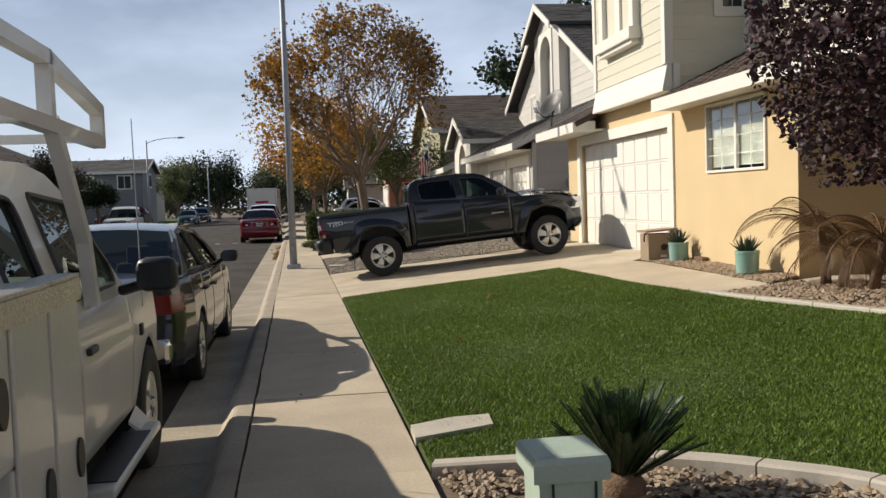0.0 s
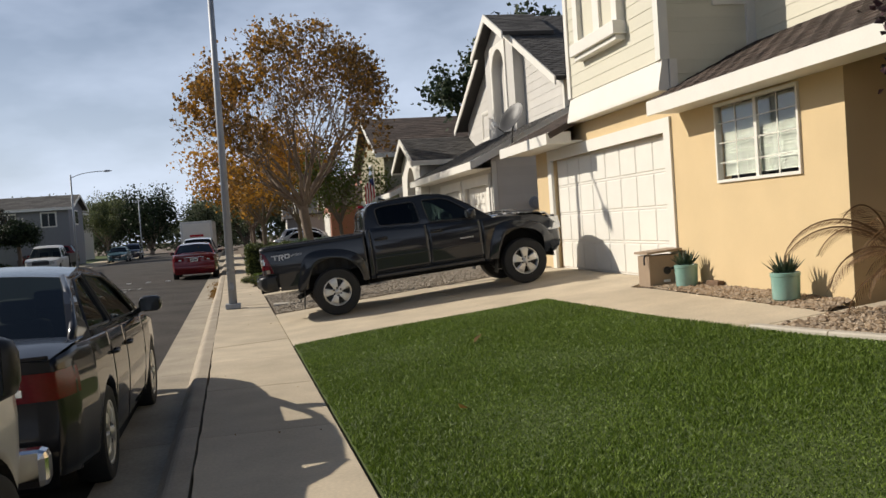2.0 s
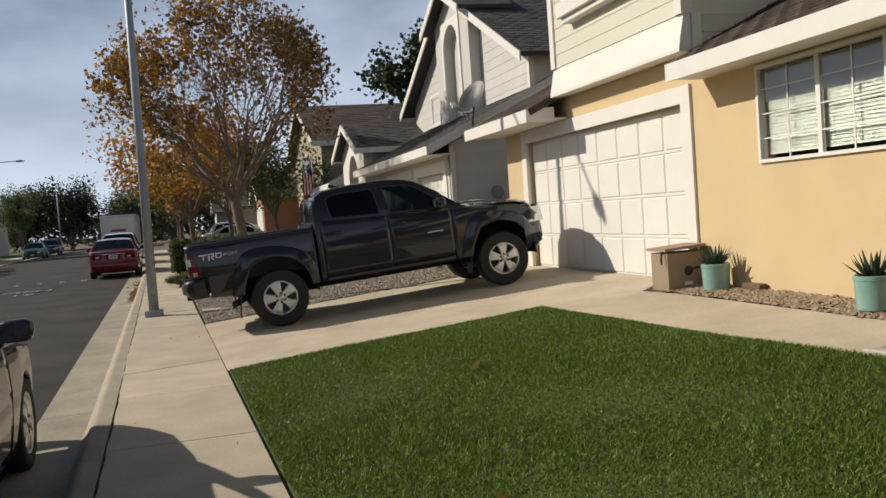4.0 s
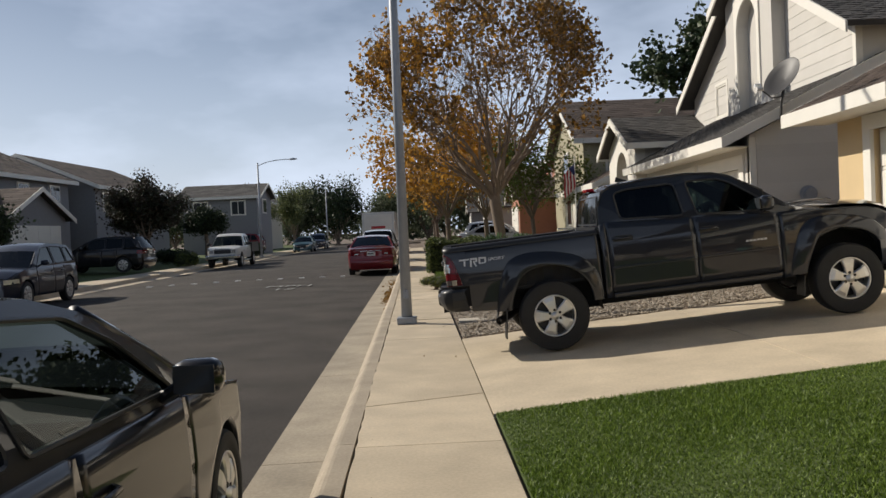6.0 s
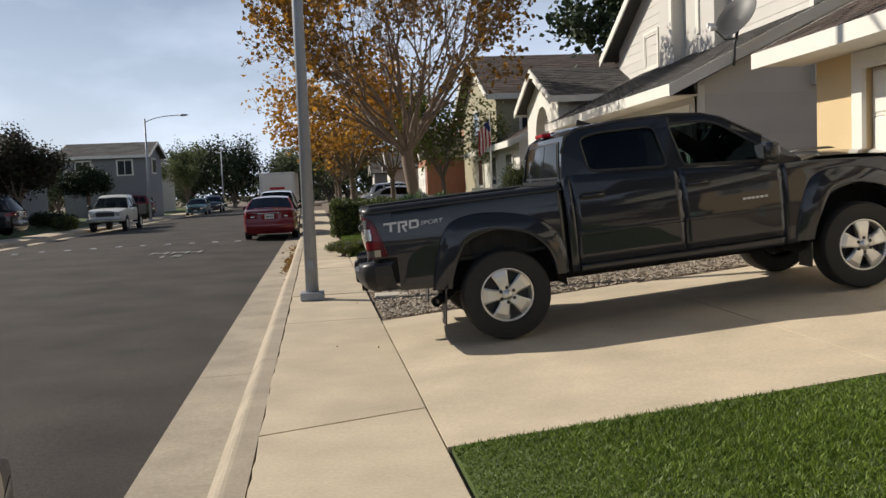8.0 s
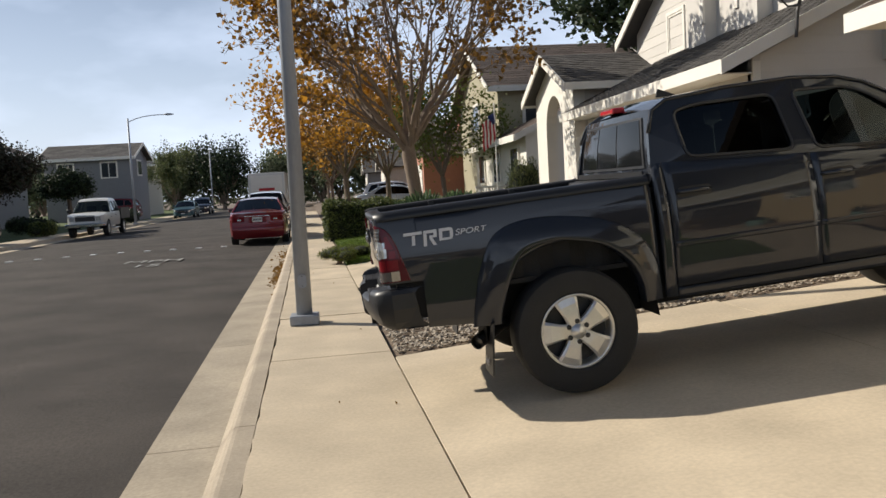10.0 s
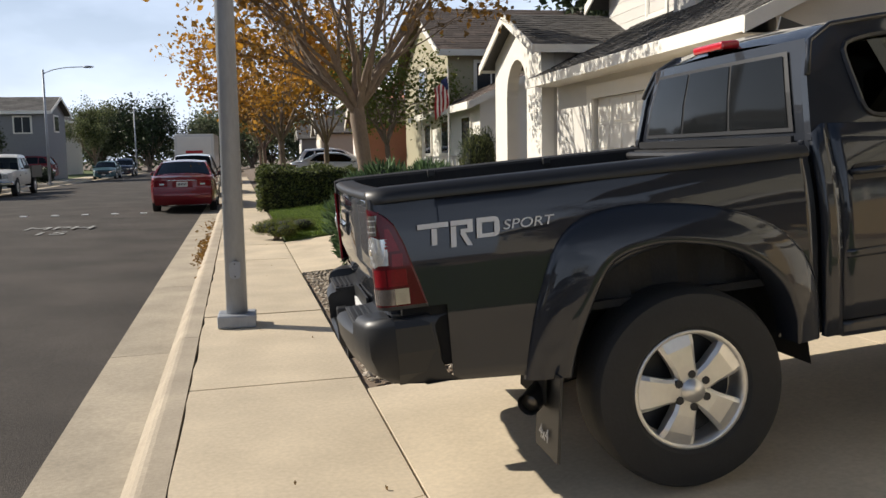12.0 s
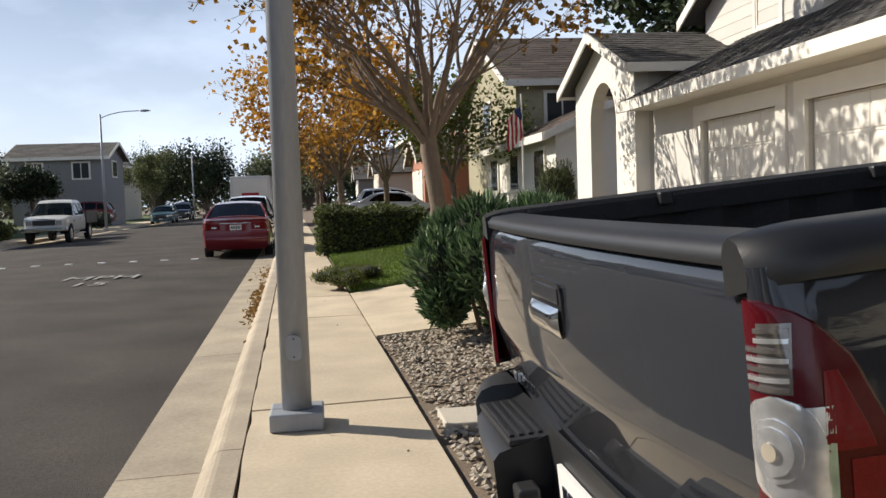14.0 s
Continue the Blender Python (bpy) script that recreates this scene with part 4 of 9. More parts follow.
class Body:
    """The outer skin of a car's flanks: heights along x, widths over x and z."""

    def __init__(self, top, rocker, wheels, arch, plan, section, hub):
        self.top, self.rocker, self.wheels, self.arch, self.plan, self.section, self.hub = top, rocker, wheels, arch, plan, section, hub

    def low(self, x):
        z = lin(self.rocker, x)
        for xw in self.wheels:
            d = abs(x - xw)
            if d < self.arch:
                z = max(z, self.hub + math.sqrt(self.arch ** 2 - d * d))
        return z

    def high(self, x):
        return soft(self.top, x, 0.05)

    def half(self, x, z):
        return lin(self.plan, x) * lin(self.section, z)

    def panel(self, name, parent, material, side, x0, x1, z0=None, z1=None, label="", rows=10, step=0.05, lift=0.0, open_rear=False):
        """One flank panel between x0 and x1 with folded edges."""
        g = 0.004
        xs = sorted(set(frange(x0 + g, x1 - g, step)))
        bm = bmesh.new()
        cols = []
        for i, x in enumerate([xs[0]] + xs + [xs[-1]]):
            if open_rear and i == 0:
                continue
            lo, hi = self.low(x) if z0 is None else max(z0, self.low(x)), self.high(x) if z1 is None else min(z1, self.high(x))
            inn = 0.035 if i in (0, len(xs) + 1) else 0.0
            col = []
            for j in range(-1, rows + 2):
                jj = min(max(j, 0), rows)
                z = lo + (hi - lo) * jj / rows
                y = self.half(x, z) + lift - inn - (0.035 if j in (-1, rows + 1) else 0)
                col.append(bm.verts.new((x, side * y, z)))
            cols.append(col)
        for a, b in zip(cols, cols[1:]):
            for j in range(len(a) - 1):
                bm.faces.new((a[j], b[j], b[j + 1], a[j + 1]))
        return part(name, bm, material, parent, label, smooth=True)


def smooth_by_angle(ob, deg=35):
    me = ob.data
    bm = bmesh.new()
    bm.from_mesh(me)
    for e in bm.edges:
        e.smooth = not (len(e.link_faces) == 2 and e.calc_face_angle(0) > radians(deg))
    for f in bm.faces:
        f.smooth = True
    bm.to_mesh(me)
    bm.free()
    return ob


def cabin_side(name, parent, material, outline, holes, wide, side, thick=0.04):
    """A cabin flank with window openings; wide(x, z) is its half width."""
    bm = bmesh.new()
    edges = []
    for loop in [outline] + holes:
        vs = [bm.verts.new((x, 0, z)) for x, z in loop]
        edges += [bm.edges.new((vs[i], vs[(i + 1) % len(vs)])) for i in range(len(vs))]
    bmesh.ops.triangle_fill(bm, use_beauty=True, edges=edges, normal=(0, 1, 0))
    for v in bm.verts:
        v.co.y = side * wide(v.co.x, v.co.z)
    ext = bmesh.ops.extrude_face_region(bm, geom=bm.faces[:])
    for g in ext["geom"]:
        if isinstance(g, bmesh.types.BMVert):
            g.co.y -= side * thick
    return part(name, bm, material, parent)


def pane_side(name, parent, material, loop, wide, side, inset=0.012):
    bm = bmesh.new()
    bm.faces.new([bm.verts.new((x, side * (wide(x, z) - inset), z)) for x, z in loop])
    ob = part(name, bm, material, parent, smooth=True)
    ob.visible_shadow = False
    return ob


def rounded(loop, r=0.05, n=3):
    """The polygon with its corners rounded."""
    out = []
    k = len(loop)
    for i in range(k):
        p, a, b = Vector(loop[i]), Vector(loop[i - 1]), Vector(loop[(i + 1) % k])
        ra, rb = min(r, (a - p).length * 0.45), min(r, (b - p).length * 0.45)
        s, e = p + (a - p).normalized() * ra, p + (b - p).normalized() * rb
        for j in range(n + 1):
            t = j / n
            q = s * (1 - t) ** 2 + p * 2 * t * (1 - t) + e * t * t
            out.append((q.x, q.y))
    return out


def wheel(parent, x, y, R, rim, width, side, spokes=5, lugs=6, rim_mat=None, fat=0.55, tread=False, turn=0.3):
    """Tyre, rim with spokes, hub and nuts; side is +1 for the left of the car."""
    rim_mat = rim_mat or ALLOY
    e = new("wheel")
    e.parent = parent
    e.location = (x, y, R)
    w = width / 2
    bm = bmesh.new()
    lathe(bm, [(rim, -w * 0.82), (rim + 0.02, -w * 0.95), (R * 0.86, -w), (R * 0.95, -w * 0.93), (R * 0.99, -w * 0.74), (R, -w * 0.4), (R, w * 0.4), (R * 0.99, w * 0.74), (R * 0.95, w * 0.93), (R * 0.86, w), (rim + 0.02, w * 0.95), (rim, w * 0.82)], 48, "y")
    if tread:
        for k in range(44):
            a = 2 * math.pi * k / 44
            for s in (-1, 1):
                m = Matrix.Rotation(a, 4, "Y") @ Matrix.Translation((0, s * w * 0.72, R - 0.006))
                b0 = len(bm.verts)
                bx(bm, -0.016, 0.016, -w * 0.24, w * 0.24, -0.02, 0.012)
                bm.verts.ensure_lookup_table()
                for v in list(bm.verts)[b0:]:
                    v.co = m @ v.co
    smooth_by_angle(part("tyre", bm, RUBBER, e, "black rubber tyre"))
    f = side * w * 0.80
    bm = bmesh.new()
    lathe(bm, [(rim * 1.02, f), (rim * 1.02, f + side * 0.012), (rim * 0.95, f + side * 0.006), (rim * 0.92, f - side * 0.03), (rim * 0.88, -f)], 40, "y")
    part("rim", bm, rim_mat, e, smooth=True)
    bm = bmesh.new()
    lathe(bm, [(0.0, f - side * 0.09), (rim * 0.9, f - side * 0.09)], 30, "y")
    part("brake_disc", bm, DARK, e)
    for k in range(spokes):
        a = 2 * math.pi * k / spokes + turn
        bm = bmesh.new()
        h0, h1 = rim * 0.30 * fat * 1.3, rim * 0.66 * fat
        prof = [(rim * 0.18, h0 * 0.9, 0.0), (rim * 0.45, h0 * 1.05, 0.006), (rim * 0.75, h1 * 0.85, 0.004), (rim * 0.95, h1, -0.01)]
        rows = []
        for r, h, d in prof:
            rows.append([bm.verts.new((r, f + side * d, -h)), bm.verts.new((r, f + side * (d + 0.012), -h * 0.75)), bm.verts.new((r, f + side * (d + 0.012), h * 0.75)), bm.verts.new((r, f + side * d, h)), bm.verts.new((r, f - side * 0.045, h * 0.9)), bm.verts.new((r, f - side * 0.045, -h * 0.9))])
        for p, q in zip(rows, rows[1:]):
            for i in range(6):
                bm.faces.new((p[i], p[(i + 1) % 6], q[(i + 1) % 6], q[i]))
        bm.faces.new(rows[0])
        bm.faces.new(rows[-1][::-1])
        bm.transform(Matrix.Rotation(a, 4, "Y"))
        part("spoke", bm, rim_mat, e)
    bm = bmesh.new()
    lathe(bm, [(rim * 0.36, f - side * 0.02), (rim * 0.34, f + side * 0.006), (rim * 0.2, f + side * 0.012), (rim * 0.19, f + side * 0.03), (0.0, f + side * 0.034)], 28, "y")
    part("hub_cap", bm, rim_mat, e, smooth=True)
    for k in range(lugs):
        a = 2 * math.pi * (k + 0.5) / lugs
        bm = bmesh.new()
        lathe(bm, [(0.017, f - side * 0.01), (0.016, f + side * 0.018), (0.0, f + side * 0.02)], 8, "y", (rim * 0.28 * math.cos(a), 0, rim * 0.28 * math.sin(a)))
        part("nut", bm, DARK, e)
    return e


def words(text, size, material, parent, m, name="lettering", depth=0.001, shear=0.0):
    """Flat letters as a mesh, in the built-in font."""
    cu = bpy.data.curves.new(name, "FONT")
    cu.body, cu.size, cu.extrude, cu.shear = text, size, depth, shear
    tmp = new("tmp_text", cu)
    dg = bpy.context.evaluated_depsgraph_get()
    me = bpy.data.meshes.new_from_object(tmp.evaluated_get(dg))
    bpy.data.objects.remove(tmp)
    me.materials.clear()
    me.materials.append(material)
    ob = new(name, me)
    ob.parent = parent
    ob.matrix_basis = m
    return ob


def bars(bm, rows):
    """Flat slanted bars in the x-z plane: (x0, x1, z0, z1, lean)."""
    for x0, x1, z0, z1, k in rows:
        prism(bm, [(x0 + k * z0, 0, z0), (x1 + k * z0, 0, z0), (x1 + k * z1, 0, z1), (x0 + k * z1, 0, z1)], (0, -0.002, 0))
    return bm


def wheel_housing(parent, body, xw, R, width, depth=0.35):
    """Dark inner arch over a wheel."""
    bm = bmesh.new()
    n = 16
    for s in (-1, 1):
        rows = []
        for k in range(n + 1):
            a = math.pi * k / n
            x, z = xw + R * math.cos(a), body.hub + R * math.sin(a)
            rows.append([bm.verts.new((x, s * (width - 0.01), z)), bm.verts.new((x, s * (width - depth), z))])
        for p, q in zip(rows, rows[1:]):
            bm.faces.new((p[0], q[0], q[1], p[1]))
        bm.faces.new([r[1] for r in rows])
    return part("wheel_housing", bm, BLACK, parent)


# ---- the grey pickup in the driveway ----
def pickup():
    e = thing("pickup_truck", (0, 0, 0), "dark grey four-door pickup truck parked on the driveway", "pickup truck")
    hub, WB = 0.388, 3.246
    body = Body(top=[(-1.20, 1.225), (0.57, 1.235), (0.585, 1.335), (1.5, 1.275), (2.5, 1.205), (2.80, 1.20), (3.55, 1.150), (3.80, 1.06), (3.98, 0.93)],
                rocker=[(-1.2, 0.56), (-0.6, 0.52), (-0.46, 0.50), (0.6, 0.49), (2.6, 0.48), (2.75, 0.47), (3.7, 0.50), (4.1, 0.55)], wheels=(0, WB), arch=0.555,
                plan=[(-1.12, 0.818), (-0.3, 0.848), (0.57, 0.868), (0.59, 0.885), (2.6, 0.885), (3.3, 0.875), (3.6, 0.84), (3.85, 0.74), (4.02, 0.60)],
                section=[(0.4, 0.962), (0.62, 0.985), (0.85, 1.0), (0.98, 0.999), (1.05, 0.992), (1.12, 0.980), (1.18, 0.965), (1.24, 0.945), (1.34, 0.92)], hub=hub)
    # dark inner core closes the gaps
    core = bmesh.new()
    bx(core, 0.60, 2.66, -0.72, 0.72, 0.50, 1.12)
    bx(core, 2.66, 3.7, -0.50, 0.50, 0.50, 1.12)
    bx(core, -1.0, 0.60, -0.50, 0.50, 0.60, 0.70)
    part("chassis", core, BLACK, e)
    low = bmesh.new()
    bx(low, -0.5, 3.6, -0.45, -0.36, 0.40, 0.52)
    bx(low, -0.5, 3.6, 0.36, 0.45, 0.40, 0.52)
    part("frame_rail", low, BLACK, e)
    ax = bmesh.new()
    tube(ax, [(0, -0.75, hub), (0, 0.75, hub)], 0.05, 10)
    lathe(ax, [(0.0, -0.14), (0.11, -0.12), (0.14, 0.0), (0.11, 0.12), (0.0, 0.14)], 12, "y", (0, 0, hub))
    part("rear_axle", ax, BLACK, e)
    for s in (-1, 1):
        body.panel("bed_side", e, GREY_PAINT, s, -0.893, 0.575, step=0.04, rows=14, open_rear=True)
        body.panel("cab_corner", e, GREY_PAINT, s, 0.595, 0.672, z0=0.50, step=0.03)
        body.panel("rear_door", e, GREY_PAINT, s, 0.672, 1.635, z0=0.56)
        body.panel("front_door", e, GREY_PAINT, s, 1.635, 2.56, z0=0.56)
        body.panel("fender", e, GREY_PAINT, s, 2.56, 4.0, step=0.04, rows=14)
        body.panel("rocker_panel", e, GREY_PAINT, s, 0.672, 2.56, z1=0.55, rows=3, lift=-0.008)
        # slim crease along the doors and broad flares round the arches
        for a, b in ((0.68, 1.63), (1.64, 2.55)):
            body.panel("door_moulding", e, GREY_PAINT, s, a, b, z0=0.805, z1=0.838, rows=3, lift=0.006)
        for xw in (0, WB):
            edge = arc_pts([(-0.618, 0.50, 0), (-0.600, 0.62, 0), (-0.546, 0.822, 0), (-0.440, 1.030, 0), (-0.250, 1.103, 0), (0.02, 1.093, 0), (0.290, 1.025, 0), (0.475, 0.900, 0), (0.560, 0.730, 0), (0.575, 0.50, 0)], 5)
            lip = arc_pts([(-0.452, 0.50, 0), (-0.430, 0.61, 0), (-0.350, 0.800, 0), (-0.270, 0.915, 0), (-0.120, 0.955, 0), (0.02, 0.945, 0), (0.220, 0.890, 0), (0.370, 0.765, 0), (0.440, 0.620, 0), (0.455, 0.50, 0)], 5)
            fl = bmesh.new()
            rows = []
            for p, q in zip(edge, lip):
                row = []
                for t, y in ((-0.012, -0.02), (0.0, 0.002), (0.03, 0.012), (0.14, 0.026), (0.45, 0.046), (0.80, 0.062), (0.95, 0.066), (1.0, 0.060), (1.0, -0.10)):
                    c = p + (q - p) * t
                    z = max(c.y, 0.47)
                    # the flare swells most over the wheel and fades to its feet
                    k = 0.72 + 0.28 * min(1.0, max(0.0, (c.y - 0.50) / 0.25))
                    row.append(fl.verts.new((xw + c.x, s * (body.half(xw + c.x, z) + y * (k if y > 0 else 1.0)), z)))
                rows.append(row)
            for p, q in zip(rows, rows[1:]):
                for j in range(len(p) - 1):
                    fl.faces.new((p[j], q[j], q[j + 1], p[j + 1]))
            part("wheel_flare", fl, GREY_PAINT, e, smooth=True)
        wheel(e, 0, s * 0.785, hub, 0.226, 0.255, s, turn=-0.576, fat=0.52)
        wheel(e, WB, s * 0.785, hub, 0.226, 0.255, s, turn=-0.30, fat=0.52)
    for xw in (0, WB):
        wheel_housing(e, body, xw, 0.552, 0.83)
    # bed
    ln = bmesh.new()
    bx(ln, -1.0, 0.54, -0.76, 0.76, 0.715, 0.745)
    part("bed_floor", ln, LINER, e)
    for s in (-1, 1):
        iw = bmesh.new()
        surf(iw, lambda x, z: (x, s * (0.725 + 0.012 * math.sin(x * 30)), z), frange(-1.05, 0.55, 0.05), [0.73, 1.0, 1.24])
        part("bed_inner_wall", iw, LINER, e)
        rc = bmesh.new()
        prof = [(0.705, 1.20), (0.703, 1.248), (0.712, 1.260), (0.765, 1.268), (0.800, 1.262), (0.822, 1.246), (0.832, 1.226), (0.830, 1.212)]
        rows = []
        for x in [-1.130, -1.126, -1.116, -1.100, -1.08, -1.06, -1.03] + frange(-1.0, 0.57, 0.1):
            t = min(1.0, max(0.0, (-1.03 - x) / 0.10))
            k = 1 - 0.45 * t ** 3
            w = body.half(x, 1.22) / 0.815 if x > -0.9 else body.half(-0.9, 1.22) / 0.815
            rows.append([rc.verts.new((x, s * (0.703 + (y * (w if y > 0.73 else 1.0) - 0.703) * k), z - 0.012 * t ** 3)) for y, z in prof])
        for p, q in zip(rows, rows[1:]):
            for j in range(len(prof) - 1):
                rc.faces.new((p[j], q[j], q[j + 1], p[j + 1]))
        rc.faces.new(rows[0])
        rc.faces.new(rows[-1][::-1])
        smooth_by_angle(part("bed_rail_cap", rc, TRIM_GREY if s < 0 else LINER, e, "dark plastic rail cap"))
        for x in (-0.62, 0.02):
            ck = bmesh.new()
            bx(ck, x - 0.02, x + 0.02, s * 0.700 - 0.014, s * 0.700 + 0.014, 1.225, 1.262, 0.006)
            part("tie_down_cleat", ck, DARK, e)
    bh = bmesh.new()
    bx(bh, 0.535, 0.565, -0.80, 0.80, 0.72, 1.25)
    part("bulkhead", bh, LINER, e)
    rl = bmesh.new()
    tube(rl, [(0.50, -0.70, 1.225), (0.50, 0.70, 1.225)], 0.02, 8)
    part("bed_rail", rl, DARK, e)
    # tailgate
    TW = 0.745
    tg = bmesh.new()

    def tgx(y, z):
        """The gate's face: upright above a crease, tucked in below it."""
        b = -1.128 - 0.026 * (1 - (y / TW) ** 2)
        crease = 0.955 + 0.02 * (y / TW) ** 2
        if z < crease:
            b += 0.26 * (crease - z)
        else:
            b += 0.10 * (z - crease) ** 1.5
        if z > 1.19:
            b += 0.020 * ((z - 1.19) / 0.045) ** 2
        return b
    zs = [0.70, 0.705, 0.75, 0.80, 0.85, 0.90, 0.93, 0.945, 0.955, 0.965, 0.98, 1.02, 1.06, 1.10, 1.14, 1.19, 1.205, 1.22, 1.232]
    ys = frange(-TW, TW, 0.06)
    g = surf(tg, lambda y, z: (tgx(y, z), y, z), ys, zs)
    back = surf(tg, lambda y, z: (-1.04, y, z), ys, [0.70, 1.232])
    for i in range(len(ys) - 1):
        tg.faces.new((g[i][-1], g[i + 1][-1], back[i + 1][-1], back[i][-1]))
    for k in (0, -1):
        tg.faces.new([*g[k], back[k][1], back[k][0]])
    gate = part("tailgate", tg, GREY_PAINT, e, "grey painted tailgate")
    smooth_by_angle(gate, 30)
    cp = bmesh.new()
    cap = [(-0.004, 1.222), (-0.006, 1.238), (0.010, 1.250), (0.085, 1.252), (0.092, 1.23)]
    surf(cp, lambda y, j: (tgx(y, 1.20) + cap[j][0], y, cap[j][1]), frange(-TW + 0.004, TW - 0.004, 0.1), range(5))
    part("tailgate_cap", cp, TRIM_GREY, gate, "dark plastic cap", smooth=True)
    # handle: a rounded bezel, a dark hollow behind the bright paddle
    HY, HX = 0.035, tgx(0.035, 1.09) - 0.004
    hb = bmesh.new()
    q = rounded([(-0.115, 1.040), (0.115, 1.040), (0.115, 1.145), (-0.115, 1.145)], 0.03, 4)
    prism(hb, [(HX, HY + y, z) for y, z in q], (0.02, 0, 0))
    hd = part("tailgate_handle", hb, TRIM_GREY, gate, "chrome tailgate handle in a grey bezel")
    hb = bmesh.new()
    surf(hb, lambda y, z: (HX - 0.004 - 0.016 * math.sin(math.pi * (z - 1.045) / 0.056) ** 0.7 * (1 - (abs(y) / 0.112) ** 6), HY + y, z), frange(-0.108, 0.108, 0.018), frange(1.045, 1.100, 0.009))
    part("grip", hb, CHROME, hd, "bright chrome paddle", smooth=True)
    hb = bmesh.new()
    bx(hb, HX - 0.003, HX + 0.004, HY - 0.10, HY + 0.10, 1.104, 1.138, 0.003)
    part("lock_plate", hb, GREY_PAINT, hd)
    for yy, w in ((0.50, 0.24), (-0.56, 0.13)):
        bd = bmesh.new()
        k = 5
        for i in range(k):
            x = tgx(yy, 0.835) - 0.010
            bx(bd, x, x + 0.014, yy - w / 2 + i * w / k, yy - w / 2 + (i + 0.72) * w / k, 0.825, 0.850)
        part("badge", bd, CHROME, gate, "row of plain chrome marks")
    gap = bmesh.new()
    bx(gap, -1.06, -1.00, -0.80, 0.80, 0.58, 0.80)
    bx(gap, -1.05, -0.86, -0.80, -0.70, 0.60, 0.84)
    bx(gap, -1.05, -0.86, 0.70, 0.80, 0.60, 0.84)
    part("tailgate_sill", gap, BLACK, e)
    # rear corners and the lamps that wrap round them
    AX, CY = -1.062, TW + 0.010

    def bend(yw, lift=0.0):
        """Plan of a rear corner: from the tailgate's edge round to the side, then forward."""
        pts = []
        for k in range(19):
            a = math.pi / 2 * k / 18
            pts.append((AX - (0.068 + lift) * max(0.0, math.cos(a)) ** 0.75, CY + (yw - CY + lift) * math.sin(a) ** 0.75))
        return pts + [(-1.0, yw + 0.0023 + lift), (-0.884, yw + 0.0065 + lift)]

    def along(pts, d):
        for (x0, y0), (x1, y1) in zip(pts, pts[1:]):
            n = math.hypot(x1 - x0, y1 - y0)
            if d <= n:
                t = d / max(n, 1e-6)
                return x0 + (x1 - x0) * t, y0 + (y1 - y0) * t
            d -= n
        return pts[-1]

    def reach(z):
        return lin([(0.835, 0.222), (0.90, 0.206), (0.98, 0.182), (1.06, 0.155), (1.129, 0.120), (1.165, 0.084), (1.185, 0.050), (1.196, 0.012)], z)
    for s in (-1, 1):
        def lens(name, z0, z1, p0, p1, lift, material, parent, label="", n=None):
            """A patch of lamp glass between two arc places, which may change with the height."""
            bm = bmesh.new()
            n = n or max(3, int((z1 - z0) / 0.012))
            zz = [z0 + (z1 - z0) * k / n for k in range(n + 1)]

            def at(u, z):
                a_ = p0(z) if callable(p0) else p0
                b_ = min(p1(z) if callable(p1) else p1, reach(z) - 0.003)
                x, y = along(bend(body.half(-1.062, z), lift), a_ + (b_ - a_) * u)
                return (x, s * y, z)
            surf(bm, at, [k / 16 for k in range(17)], zz)
            rim = bmesh.ops.extrude_face_region(bm, geom=bm.faces[:])
            for q in rim["geom"]:
                if isinstance(q, bmesh.types.BMVert):
                    q.co.y -= s * 0.008
                    q.co.x += 0.008
            return smooth_by_angle(part(name, bm, material, parent, label))

        def disc(name, pc, zc, r, lift, material, label=""):
            def half(z):
                return r * 0.92 * math.sqrt(max(0.0, 1 - ((z - zc) / r) ** 2))
            return lens(name, zc - r * 0.995, zc + r * 0.995, lambda z: max(0.004, pc - half(z)), lambda z: max(0.006, pc + half(z)), lift, material, lamp, label, n=16)
        lamp = lens("rear_lamp", 0.842, 1.192, 0.0, 1.0, 0.007, LENS_RED, e, "red and clear wraparound rear lamp")
        lens("lamp_surround", 0.830, 0.8415, 0.0, 1.0, 0.006, DARK, lamp, n=2)
        lens("brake_lens", 1.040, 1.120, 0.088, lambda z: reach(z) - 0.022, 0.0085, LENS_BRAKE, lamp)
        lens("brake_lens", 0.915, 0.975, 0.030, 0.085, 0.0085, LENS_BRAKE, lamp)
        lens("brake_lens", 0.915, 0.975, 0.092, 0.160, 0.0082, LENS_BRAKE, lamp)
        lens("brake_lens", 0.985, 1.030, 0.112, 0.150, 0.0082, LENS_BRAKE, lamp)
        lens("clear_lens", 1.098, 1.170, 0.022, 0.058, 0.0085, LENS_SMOKE, lamp)
        for j in range(7):
            lens("lens_rib", 1.100 + j * 0.010, 1.105 + j * 0.010, 0.006 if j < 5 else 0.02, 0.057, 0.0105, LENS_CLEAR if j % 2 else LENS_SMOKE, lamp, n=2)
        lens("clear_lens", 0.992, 1.085, 0.050, 0.098, 0.0085, LENS_CLEAR, lamp)
        disc("reflector_bowl", 0.040, 1.040, 0.056, 0.0105, LENS_CLEAR, "round clear lamp bowl")
        disc("bowl_ring", 0.040, 1.040, 0.034, 0.0135, LENS_CLEAR)
        disc("bowl_ring", 0.040, 1.040, 0.026, 0.0155, LENS_CLEAR)
        disc("bulb", 0.040, 1.040, 0.010, 0.0185, LENS_PALE)
        lens("reversing_lens", 0.848, 0.905, 0.004, 0.112, 0.0085, LENS_SMOKE, lamp)
        lens("reversing_lens", 0.848, 0.905, 0.114, 0.163, 0.0085, LENS_PALE, lamp)
